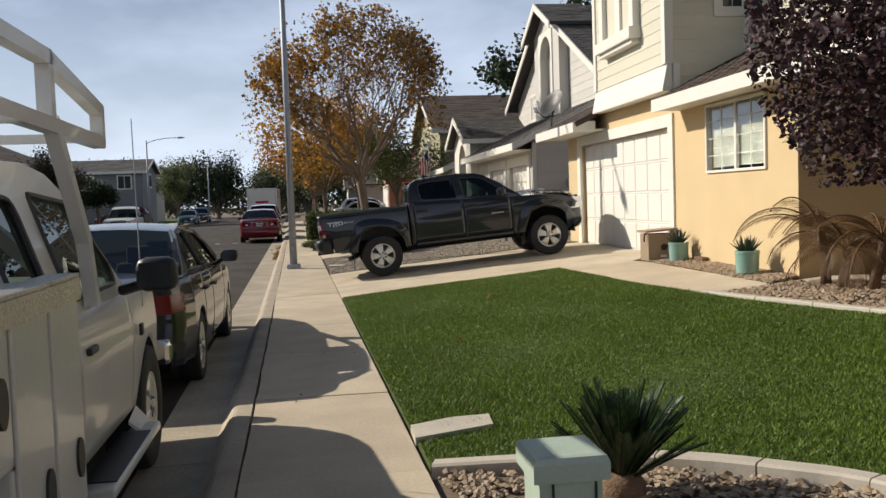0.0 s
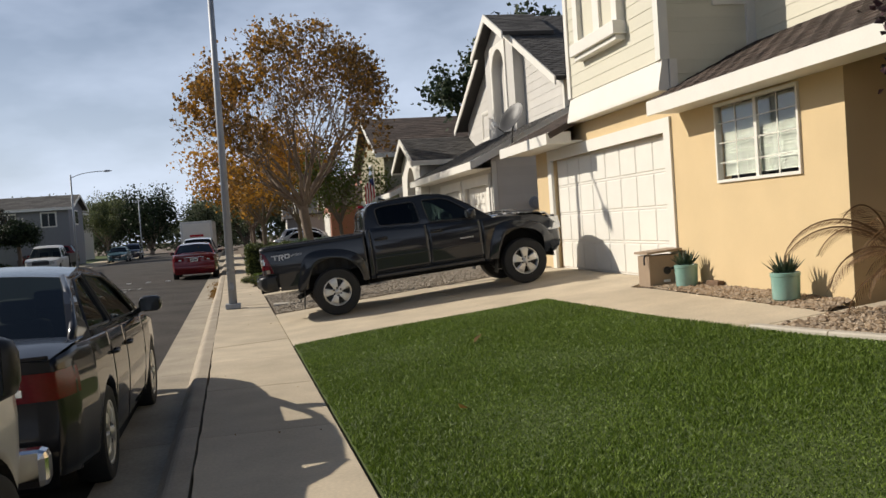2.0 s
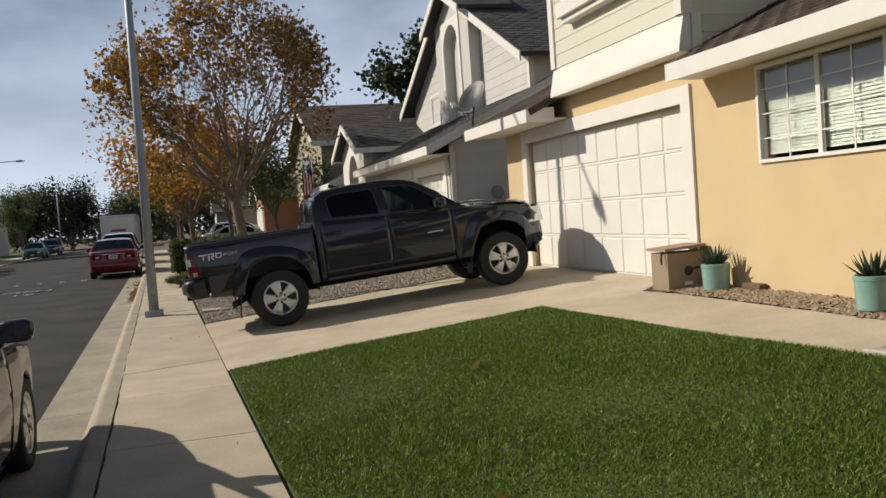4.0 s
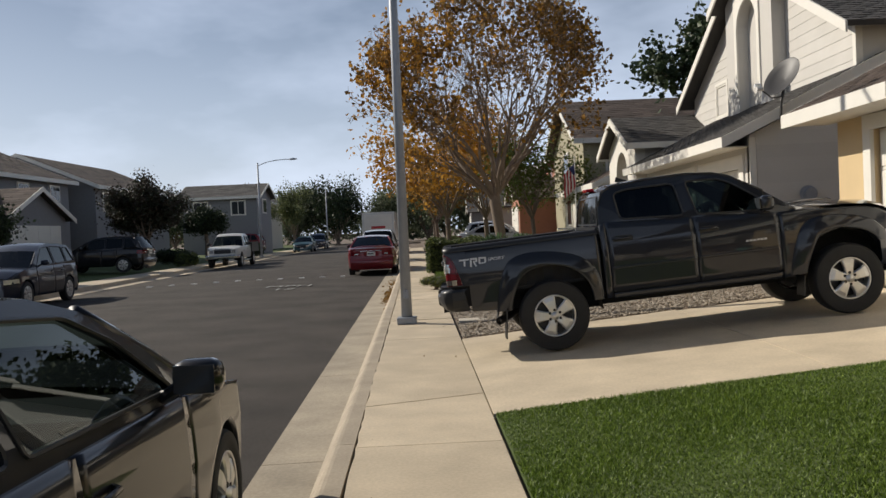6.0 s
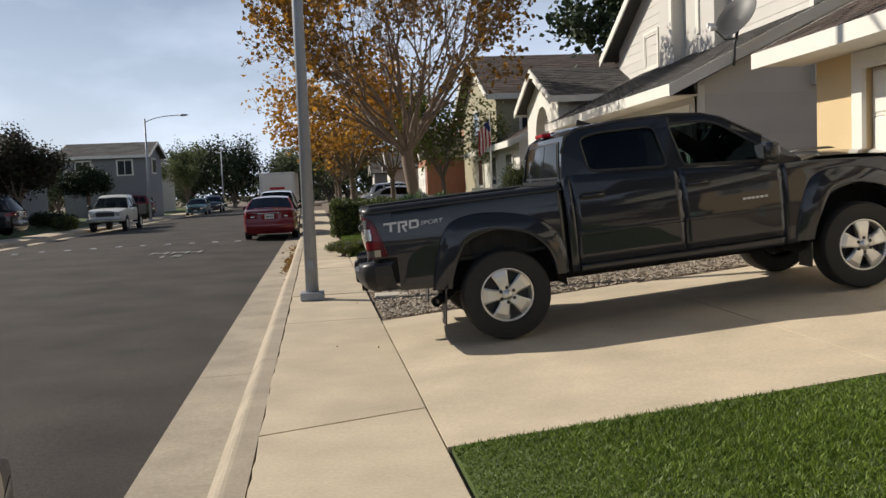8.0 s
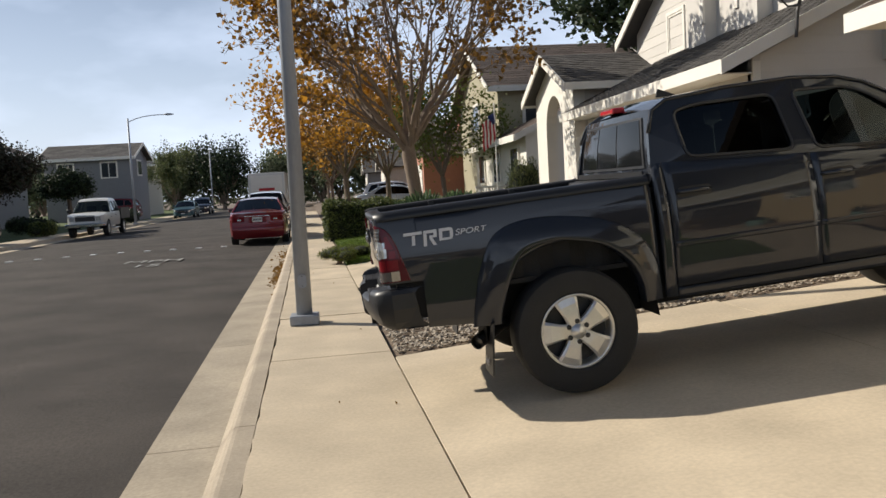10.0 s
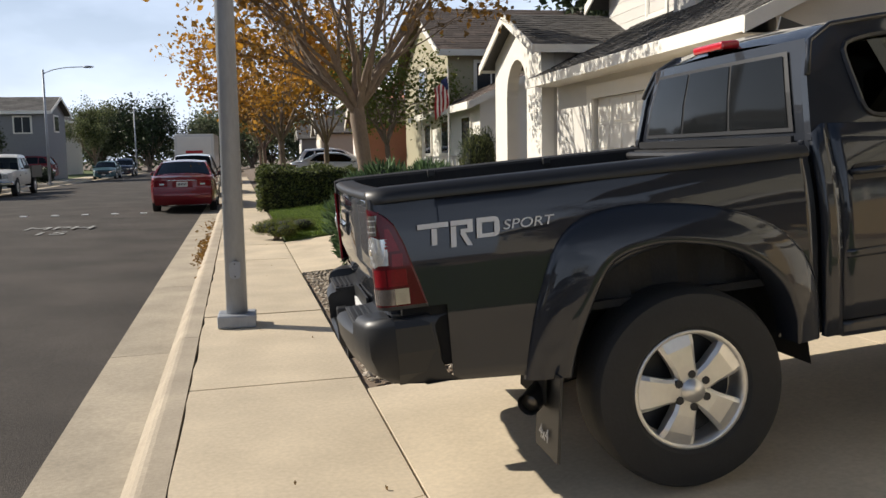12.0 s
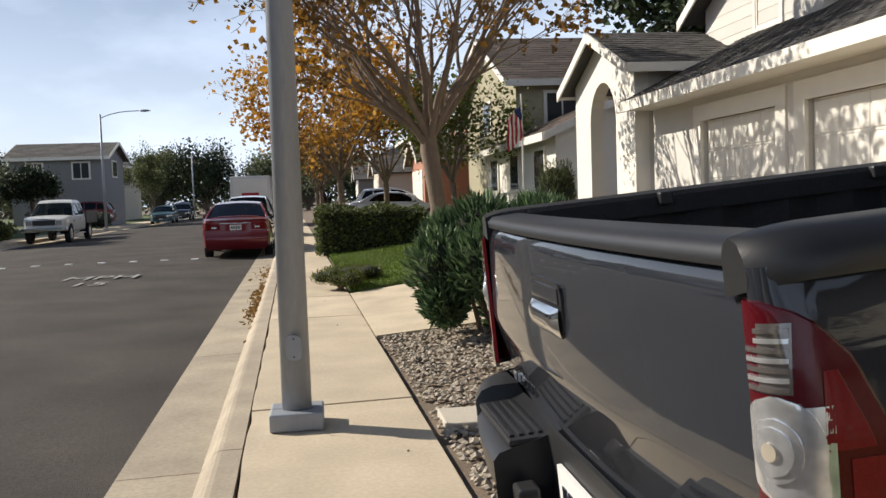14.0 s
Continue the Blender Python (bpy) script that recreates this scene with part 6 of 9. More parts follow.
    rf = bmesh.new()
    surf(rf, lambda i, v: (prof[i][0], v * (wide(*prof[i]) - 0.003), prof[i][1] + 0.04 * (1 - v * v)), range(len(prof)), frange(-1, 1, 0.2))
    part("roof", rf, colour, e, smooth=True)
    # front and rear screens
    r0, r1 = S["cabin"][0], prof[0]
    f0, f1 = S["cabin"][-3], prof[-1]
    for nm, a, b, sg in (("rear_screen", r0, r1, -1), ("windscreen", f0, f1, 1)):
        ws = bmesh.new()
        surf(ws, lambda t, v: (a[0] + (b[0] - a[0]) * t + sg * 0.07 * (1 - v * v), v * (wide(a[0] + (b[0] - a[0]) * t, a[1] + (b[1] - a[1]) * t) - 0.02), a[1] + (b[1] - a[1]) * t + 0.04 * (1 - v * v) * t), frange(0.0, 1, 0.2), frange(-1, 1, 0.2))
        ob = part(nm, ws, glass, e, smooth=True)
        ob.visible_shadow = False
        for s in (-1, 1):
            pl = bmesh.new()
            tube(pl, [(a[0] + (b[0] - a[0]) * t, s * (wide(a[0] + (b[0] - a[0]) * t, a[1] + (b[1] - a[1]) * t) - 0.025), a[1] + (b[1] - a[1]) * t) for t in frange(0, 1, 0.25)], 0.03, 6)
            part("pillar", pl, colour, e, smooth=True)
    if S["deck"]:
        dk = bmesh.new()
        D = S["deck"]
        surf(dk, lambda i, v: (D[i][0] - (0.05 * (1 - v * v) if i == 0 else 0), v * (lin(S["plan"], D[i][0]) * 0.955), D[i][1] - 0.03 + 0.03 * (1 - v * v)), range(len(D)), frange(-1, 1, 0.2))
        part("boot_lid", dk, colour, e, smooth=True)
    B = S["bonnet"]
    hd = bmesh.new()
    surf(hd, lambda i, v: (B[i][0] + 0.10 * (1 - v * v) * (i > 0), v * (lin(S["plan"], B[i][0]) * 0.955), B[i][1] - 0.05 + 0.06 * (1 - v * v)), range(len(B)), frange(-1, 1, 0.2))
    part("bonnet", hd, colour, e, smooth=True)
    # ends
    zr = S["top"][0][1]
    zc = S["deck"][0][1] if S["deck"] else zr + 0.03
    rc = bmesh.new()
    surf(rc, lambda z, v: (-ro - 0.06 * (1 - v * v) - 0.06 * math.exp(-((z - 0.5) / 0.13) ** 2) + (0.05 if z < 0.3 else 0), v * lin(S["plan"], -ro) * lin(body.section, z), z), [0.24, 0.3, 0.42, 0.5, 0.58, 0.66, 0.8, zr, zc], frange(-1, 1, 0.2))
    part("rear_bumper", rc, colour, e, smooth=True)
    fz = S["top"][-1][1]
    fc = bmesh.new()
    surf(fc, lambda z, v: (WB + fo - 0.02 + 0.12 * (1 - v * v) - 0.10 * max(0, z - 0.5), v * lin(S["plan"], WB + fo) * (1.02 if z < 0.6 else 1.0), z), [0.2, 0.3, 0.45, 0.6, fz, fz + 0.12], frange(-1, 1, 0.2))
    part("front_bumper", fc, colour, e, smooth=True)
    gr = bmesh.new()
    bx(gr, WB + fo + 0.04, WB + fo + 0.115, -0.42, 0.42, 0.42, 0.68, 0.02)
    part("grille", gr, DARK, e)
    gr = bmesh.new()
    bx(gr, WB + fo + 0.08, WB + fo + 0.122, -0.40, 0.40, 0.575, 0.60, 0.004)
    part("grille_bar", gr, CHROME, e)
    part("front_plate", box(WB + fo + 0.115, WB + fo + 0.125, -0.15, 0.15, 0.36, 0.44), PLATE, e)
    zl = zr - 0.13
    for s in (-1, 1):
        tl = bmesh.new()
        surf(tl, lambda t, z: ((-ro - 0.045 * (1 - t) - 0.012, s * (0.40 + 0.38 * t), z) if t <= 1 else (-ro + 0.02 + 0.24 * (t - 1), s * (body.half(-ro + 0.02 + 0.24 * (t - 1), z) + 0.006), z)), [0, 0.5, 1, 1.02, 1.5, 2.0], [zl - 0.09, zl, zl + 0.07])
        lamp = part("rear_lamp", tl, LENS_BRAKE, e, "red wraparound rear lamp", smooth=True)
        rv = bmesh.new()
        bx(rv, -ro - 0.055, -ro - 0.03, s * 0.55 - 0.06, s * 0.55 + 0.06, zl - 0.05, zl - 0.01)
        part("reversing_lens", rv, LENS_CLEAR, lamp)
        hl = bmesh.new()
        hx = WB + fo - 0.5
        surf(hl, lambda t, z: (hx + 0.47 * t, s * (lin(S["plan"], hx + 0.47 * t) * 0.985 + 0.01), z), frange(0, 1, 0.2), [fz + 0.0, fz + 0.05, fz + 0.12])
        part("headlamp", hl, LENS_CLEAR, e, smooth=True)
        fl = bmesh.new()
        surf(fl, lambda t, z: (WB + fo - 0.03 + 0.10 * (1 - t) + 0.02, s * (0.42 + 0.2 * t), z), [0, 0.5, 1], [fz - 0.04, fz + 0.07])
        part("headlamp_front", fl, LENS_CLEAR, e, smooth=True)
    if plate_rear:
        part("plate_recess", box(-ro - 0.075, -ro - 0.04, -0.26, 0.26, zl - 0.12, zl + 0.06), colour, e)
        pl = part("number_plate", box(-ro - 0.085, -ro - 0.075, -0.15, 0.15, zl - 0.10, zl + 0.04), PLATE, e, "white number plate with plain bars")
        for i in range(6):
            part("plate_bar", box(-ro - 0.089, -ro - 0.084, -0.12 + i * 0.042, -0.094 + i * 0.042, zl - 0.065, zl), NAVY_PAINT, pl)
        ch = bmesh.new()
        bx(ch, -ro - 0.085, -ro - 0.05, -0.40, 0.40, zl + 0.065, zl + 0.09, 0.004)
        part("chrome_strip", ch, CHROME, e)
    if spoiler:
        sp = bmesh.new()
        surf(sp, lambda v, t: (-ro - 0.03 + 0.16 * t, v * 0.66, zc + 0.09 - 0.05 * v ** 4 + 0.015 * t), frange(-1, 1, 0.2), [0, 0.5, 1])
        surf(sp, lambda v, t: (-ro - 0.03 + 0.16 * t, v * 0.66, zc + 0.065 - 0.05 * v ** 4), frange(-1, 1, 0.2), [0, 1])
        part("spoiler", sp, colour, e, smooth=True)
    # seats, dashboard, wheel
    for x in (-0.05, 0.95):
        for y in (-0.36, 0.36):
            st = bmesh.new()
            bx(st, x, x + 0.5, y - 0.22, y + 0.22, zb - 0.55, zb - 0.33, 0.05)
            bx(st, x - 0.05, x + 0.12, y - 0.21, y + 0.21, zb - 0.35, zb + 0.14, 0.05)
            bx(st, x - 0.02, x + 0.08, y - 0.11, y + 0.11, zb + 0.13, zb + 0.29, 0.03)
            part("seat", st, SEAT, e)
    ds = bmesh.new()
    bx(ds, 1.75, 2.3, -0.66, 0.66, zb - 0.35, zb - 0.06, 0.04)
    part("dashboard", ds, DARK, e)
    sw = bmesh.new()
    tube(sw, [Vector((1.66 - 0.07 * math.sin(a), 0.36 + 0.17 * math.cos(a), zb - 0.06 + 0.16 * math.sin(a))) for a in frange(0, 2 * math.pi, 0.4)], 0.014, 6, caps=False)
    part("steering_wheel", sw, DARK, e)
    e.matrix_basis = m
    return e


def on_street(x, y, heading, z=-0.13):
    """Rear axle's middle at (x, y), nose towards heading degrees from +x."""
    return Matrix.Translation((x, y, z)) @ Matrix.Rotation(radians(heading), 4, "Z")


car("sedan", "black four-door sedan parked at the kerb behind a white truck", "car", SEDAN, BLACK_PAINT, on_street(-1.17, 9.06, 91.0), glass=CLEAR)
car("sedan", "dark red sedan with a boot spoiler parked at the kerb", "car", SEDAN, RED_PAINT, on_street(-1.95, 40.6, 91.9), spoiler=True)
car("suv", "white sport utility parked ahead of the red sedan", "car", SUV, SILVER_PAINT, on_street(-2.45, 50.5, 91.9))
car("suv", "dark navy sport utility parked across the street", "car", SUV, NAVY_PAINT, on_street(-11.15, 33.0, -88.1))
car("suv", "black sport utility parked in a driveway", "car", SUV, BLACK_PAINT, Matrix.Translation((-14.2, 49.0, 0.10)) @ Matrix.Rotation(radians(178), 4, "Z"))
car("sedan", "white sedan parked in a driveway across the street", "car", SEDAN, SILVER_PAINT, Matrix.Translation((-17.5, 43.5, 0.12)) @ Matrix.Rotation(radians(178), 4, "Z"))
car("sedan", "teal hatchback parked far down the street", "car", SEDAN, TEAL_PAINT, on_street(-12.6, 92.0, -88))
car("suv", "dark sport utility parked far down the street", "car", SUV, NAVY_PAINT, on_street(-13.0, 104.0, -88))
car("suv", "dark red sport utility parked in a far driveway", "car", SUV, RED_PAINT, Matrix.Translation((-15.6, 82.0, 0.1)) @ Matrix.Rotation(radians(178), 4, "Z"))
car("sedan", "white sedan parked in a driveway beyond the hedge", "car", SEDAN, SILVER_PAINT, Matrix.Translation((2.6, 57.5, 0.12)) @ Matrix.Rotation(radians(0), 4, "Z"))
car("suv", "pale sport utility parked in a driveway beyond the hedge", "car", SUV, SILVER_PAINT, Matrix.Translation((2.9, 60.8, 0.12)) @ Matrix.Rotation(radians(0), 4, "Z"))


# ---- white work truck at the kerb, and the older one across the street ----
def work_truck(m, label, rack=True, service=True):
    e = thing("work_truck", (0, 0, 0), label, "truck")
    WB, R, hub = 3.5, 0.39, 0.39
    body = Body(top=[(0.95, 1.18), (2.9, 1.17), (3.9, 1.12), (4.2, 1.05)], rocker=[(0.5, 0.50), (2.9, 0.50), (4.3, 0.52)], wheels=(WB,), arch=0.45,
                plan=[(0.5, 0.93), (3.0, 0.935), (3.9, 0.90), (4.15, 0.85), (4.3, 0.72)], section=[(0.45, 0.955), (0.7, 0.99), (0.9, 1.0), (1.05, 0.985), (1.2, 0.955)], hub=hub)
    core = bmesh.new()
    bx(core, -1.2, 4.1, -0.7, 0.7, 0.5, 1.02)
    part("chassis", core, BLACK, e)
    for s in (-1, 1):
        body.panel("cab_rear_panel", e, WHITE_PAINT, s, 0.95, 1.75, step=0.06)
        body.panel("door", e, WHITE_PAINT, s, 1.75, 2.92, step=0.06)
        body.panel("front_wing", e, WHITE_PAINT, s, 2.92, 4.3, step=0.04, rows=12)
        wheel(e, 0, s * 0.80, R, 0.21, 0.24, s, spokes=8, lugs=5, fat=0.5)
        wheel(e, WB, s * 0.80, R, 0.21, 0.24, s, spokes=8, lugs=5, fat=0.5)
        sb = bmesh.new()
        bx(sb, 1.75, 3.0, s * 0.95 - 0.09, s * 0.98 + 0.09, 0.36, 0.41, 0.015)
        step = part("running_board", sb, WHITE_PAINT, e)
        part("step_pad", box(1.85, 2.75, s * 0.95 - 0.075, s * 0.95 + 0.075, 0.411, 0.418), DARK, step)
        sb = bmesh.new()
        prism(sb, [(2.80, s * 0.90, 0.46), (3.03, s * 0.90, 0.50), (3.03, s * 1.00, 0.38), (2.80, s * 1.00, 0.38)], (0, 0, -0.02))
        part("splash_guard", sb, WHITE_PAINT, e)
        fm = bmesh.new()
        bx(fm, 3.06, 3.12, s * 0.945 - 0.01, s * 0.945 + 0.01, 0.90, 0.97, 0.006)
        part("wing_badge", fm, DARK, e)
        mi = bmesh.new()
        bx(mi, 2.52, 2.66, s * 1.13 - 0.105, s * 1.13 + 0.105, 1.20, 1.38, 0.05)
        mir = part("door_mirror", mi, DARK, e, "black door mirror", smooth=True)
        part("mirror_glass", box(2.508, 2.519, s * 1.13 - 0.08, s * 1.13 + 0.08, 1.225, 1.355), GLASS_DARK, mir)
        mi = bmesh.new()
        tube(mi, [(2.72, s * 0.92, 1.20), (2.62, s * 1.06, 1.24)], 0.03, 8)
        part("mirror_arm", mi, DARK, mir)
        hn = bmesh.new()
        bx(hn, 1.86, 2.0, s * 0.935 - 0.015, s * 0.935 + 0.015, 0.985, 1.02, 0.008)
        part("door_handle", hn, DARK, e)
    for xw in (0, WB):
        wheel_housing(e, body, xw, 0.445, 0.90)

    def wide(x, z):
        t = max(0.0, min(1.0, (z - 1.15) / 0.68))
        return 0.90 + (0.68 - 0.90) * t ** 1.2
    cabin = [(0.95, 1.15), (0.98, 1.60), (1.02, 1.78), (1.2, 1.84), (1.9, 1.86), (2.25, 1.82), (2.45, 1.72), (2.98, 1.17), (2.7, 1.15)]
    wins = [rounded([(1.12, 1.25), (1.55, 1.25), (1.55, 1.70), (1.14, 1.70)], 0.08), rounded([(1.80, 1.24), (2.72, 1.24), (2.72, 1.34), (2.38, 1.68), (1.80, 1.72)], 0.05)]
    for s in (-1, 1):
        sd = cabin_side("cab_side", e, WHITE_PAINT, cabin, wins, wide, s)
        for lp in wins:
            pane_side("side_window", e, CLEAR, lp, wide, s)
            sl = bmesh.new()
            tube(sl, [(x, s * (wide(x, z) + 0.001), z) for x, z in lp + lp[:1]], 0.014, 5, caps=False)
            part("window_seal", sl, DARK, sd)
    prof = cabin[2:7]
    rf = bmesh.new()
    surf(rf, lambda i, v: (prof[i][0], v * (wide(*prof[i]) - 0.003), prof[i][1] + 0.03 * (1 - v * v)), range(len(prof)), frange(-1, 1, 0.2))
    part("roof", rf, WHITE_PAINT, e, smooth=True)
    ws = bmesh.new()
    surf(ws, lambda t, v: (2.98 - 0.53 * t + 0.08 * (1 - v * v), v * (wide(2.7, 1.17 + 0.55 * t) - 0.02), 1.17 + 0.55 * t), frange(0, 1, 0.25), frange(-1, 1, 0.2))
    part("windscreen", ws, CLEAR, e, smooth=True).visible_shadow = False
    bk = bmesh.new()
    surf(bk, lambda z, v: (0.96, v * wide(1, z), z), [0.5, 1.0, 1.2, 1.5, 1.78], frange(-1, 1, 0.25))
    part("cab_back", bk, WHITE_PAINT, e)
    hd = bmesh.new()
    B = [(2.9, 1.20), (3.4, 1.20), (3.9, 1.15), (4.25, 1.05)]
    surf(hd, lambda i, v: (B[i][0] + 0.05 * (1 - v * v), v * lin(body.plan, B[i][0]) * 0.95, B[i][1] - 0.04 + 0.05 * (1 - v * v)), range(4), frange(-1, 1, 0.2))
    part("bonnet", hd, WHITE_PAINT, e, smooth=True)
    fr = bmesh.new()
    bx(fr, 4.24, 4.32, -0.72, 0.72, 0.55, 1.03, 0.03)
    part("nose", fr, WHITE_PAINT, e)
    gr = bmesh.new()
    bx(gr, 4.31, 4.335, -0.46, 0.46, 0.78, 1.0, 0.01)
    part("grille", gr, DARK, e)
    for s in (-1, 1):
        part("headlamp", box(4.31, 4.34, s * 0.60 - 0.11, s * 0.60 + 0.11, 0.80, 0.98), LENS_CLEAR, e)
        st = bmesh.new()
        bx(st, 1.3, 1.8, s * 0.36 - 0.24, s * 0.36 + 0.24, 0.8, 1.0, 0.05)
        bx(st, 1.25, 1.42, s * 0.36 - 0.23, s * 0.36 + 0.23, 0.95, 1.5, 0.05)
        part("seat", st, SEAT, e)
    fb = bmesh.new()
    bx(fb, 4.30, 4.45, -0.92, 0.92, 0.50, 0.68, 0.04)
    part("front_bumper", fb, CHROME, e)
    ds = bmesh.new()
    bx(ds, 2.3, 2.9, -0.72, 0.72, 0.95, 1.16, 0.04)
    part("dashboard", ds, DARK, e)
    if service:
        for s in (-1, 1):
            tb = bmesh.new()
            y0, y1 = (0.62, 1.03)
            bx(tb, -2.2, 0.90, min(s * y0, s * y1), max(s * y0, s * y1), 0.88, 1.38, 0.01)
            bx(tb, 0.48, 0.90, min(s * y0, s * y1), max(s * y0, s * y1), 0.42, 0.879, 0.01)
            bx(tb, -2.2, -0.5, min(s * y0, s * y1), max(s * y0, s * y1), 0.42, 0.879, 0.01)
            bx(tb, 0.90, 1.28, min(s * 0.945, s * y1), max(s * 0.945, s * y1), 0.50, 1.38)
            bodyb = part("tool_box", tb, WHITE_PAINT, e, "white steel service body")
            for a, b, z0, z1 in ((0.91, 1.26, 0.54, 1.32), (0.50, 0.87, 0.46, 1.32), (-0.44, 0.46, 0.92, 1.32), (-1.3, -0.54, 0.46, 1.32), (-2.15, -1.34, 0.46, 1.32)):
                dd = bmesh.new()
                ya, yb = s * y1, s * (y1 + 0.014)
                bx(dd, a, b, min(ya, yb), max(ya, yb), z0, z1, 0.005)
                dr = part("locker_door", dd, WHITE_PAINT, bodyb)
                lk = bmesh.new()
                q = [(0.045 * math.cos(k * math.pi / 8), 0.075 * math.sin(k * math.pi / 8)) for k in range(16)]
                cx = b - 0.09 if b > 0 else b - 0.12
                prism(lk, [(cx + p, s * (y1 + 0.014), 0.72 + o if z0 < 0.8 else 1.1 + o) for p, o in q], (0, s * 0.01, 0))
                part("paddle_latch", lk, DARK, dr)
            pt = bmesh.new()
            bx(pt, -2.2, 0.92, min(s * 0.58, s * 1.05), max(s * 0.58, s * 1.05), 1.382, 1.40, 0.004)
            bx(pt, 0.925, 1.30, min(s * 0.93, s * 1.05), max(s * 0.93, s * 1.05), 1.382, 1.40, 0.004)
            bx(pt, -2.2, 1.30, min(s * 1.04, s * 1.052), max(s * 1.04, s * 1.052), 1.30, 1.382)
            top_p = part("tread_plate", pt, PLATE_TREAD, bodyb, "bright diamond tread plate")
        part("bed_floor", box(-2.2, 0.9, -0.62, 0.62, 0.72, 0.76), DARK, e)
        # unseen underbody filling, added to stop sun passing beneath the truck
        part("fuel_tank", box(0.5, 2.7, -0.80, 0.80, 0.30, 0.495, 0.02), BLACK, e)
        part("cross_member", box(-2.1, -0.5, -0.60, 0.60, 0.34, 0.715), BLACK, e)
    if rack:
        def bar(name, *pts, r=0.03):
            b = bmesh.new()
            for p, q in zip(pts, pts[1:]):
                p, q = Vector(p), Vector(q)
                d = (q - p).normalized()
                side = Vector((0, 1, 0)) if abs(d.y) < 0.9 else Vector((1, 0, 0))
                up = d.cross(side).normalized()
                vs = [b.verts.new(o + side * a * r + up * c * r) for o in (p - d * r * 0.6, q + d * r * 0.6) for a, c in ((-1, -1), (1, -1), (1, 1), (-1, 1))]
                for k in range(4):
                    b.faces.new((vs[k], vs[(k + 1) % 4], vs[4 + (k + 1) % 4], vs[4 + k]))
                b.faces.new(vs[:4][::-1])
                b.faces.new(vs[4:])
            return part(name, b, WHITE_PAINT, e, "white steel rack bar")
        for s in (-1, 1):
            y = s * 0.90
            bar("rack_rail", (-2.2, y, 2.02), (2.45, y, 1.98))
            bar("rack_rail", (-2.2, y, 2.26), (1.55, y, 2.26), (2.45, y, 2.14), (2.45, y, 1.98))
            bar("rack_post", (1.55, y, 2.26), (1.55, y, 2.0))
            bar("rack_post", (0.2, y, 2.26), (0.2, y, 2.02))
            bar("rack_leg", (1.60, y, 2.0), (1.95, s * 0.92, 1.50), (2.0, s * 0.93, 1.22))
            bar("rack_leg", (-2.0, y, 2.02), (-2.0, s * 0.92, 1.4))
            bar("rack_leg", (-0.2, y, 2.02), (-0.2, s * 0.92, 1.4))
        for x, z in ((2.42, 2.0), (1.55, 2.02), (0.2, 2.02), (-2.0, 2.02)):
            bar("rack_crossbar", (x, -0.9, z), (x, 0.9, z), r=0.022)
    else:
        bd = bmesh.new()
        bx(bd, -1.3, 0.9, -0.98, 0.98, 0.78, 0.86)
        for s in (-1, 1):
            bx(bd, -1.3, 0.9, s * 0.95 - 0.025, s * 0.95 + 0.025, 0.861, 1.35)
        part("stake_bed", bd, DARK, e)
    e.matrix_basis = m
    return e


PLATE_TREAD = mat("tread_plate", (0.55, 0.54, 0.50), 0.35, metal=0.8, var=0.1, scale=5, fvar=0.25, fine=70, bump=0.8, bscale=70)
work_truck(on_street(-1.03, 2.75, 91.5), "white service truck with tool lockers and a ladder rack")
work_truck(on_street(-11.55, 59.6, -88.1), "older white flatbed truck parked across the street", rack=False, service=False)


# ---- plants ----
RND = np.random.default_rng(7)


def leaf_mesh(name, centres, size, material, up=0.3, aspect=0.6, dirs=None, droop=0.0):
    """Many small folded leaves: a rhomb of two triangles each, turned at random."""
    c = np.asarray(centres, float)
    n = len(c)
    d = RND.normal(size=(n, 3))
    d[:, 2] = d[:, 2] * 0.7 - droop
    if dirs is not None:
        d = dirs + 0.35 * d
    d /= np.linalg.norm(d, axis=1)[:, None]
    e = RND.normal(size=(n, 3))
    e -= d * (e * d).sum(1)[:, None]
    e /= np.linalg.norm(e, axis=1)[:, None] + 1e-9
    f = np.cross(d, e)
    s = size * RND.uniform(0.6, 1.35, n)[:, None]
    a, b = c - d * s * 0.5, c + d * s * 0.5
    l, r = c + e * s * aspect * 0.5 + f * s * 0.12, c - e * s * aspect * 0.5 + f * s * 0.12
    v = np.stack([a, l, b, r], 1).reshape(-1, 3)
    k = np.arange(n)[:, None] * 4
    faces = np.concatenate([k + np.array([[0, 1, 2]]), k + np.array([[0, 2, 3]])], 0)
    return mesh_from(name, v, faces, material)


def thing_mesh(name, me, parent, label="", kind=""):
    if parent is not None and parent.name in BASE and BASE[parent.name].length:
        me.transform(Matrix.Translation(-BASE[parent.name]))
    ob = new(name, me)
    ob.parent = parent
    return tagged(ob, label, kind=kind)


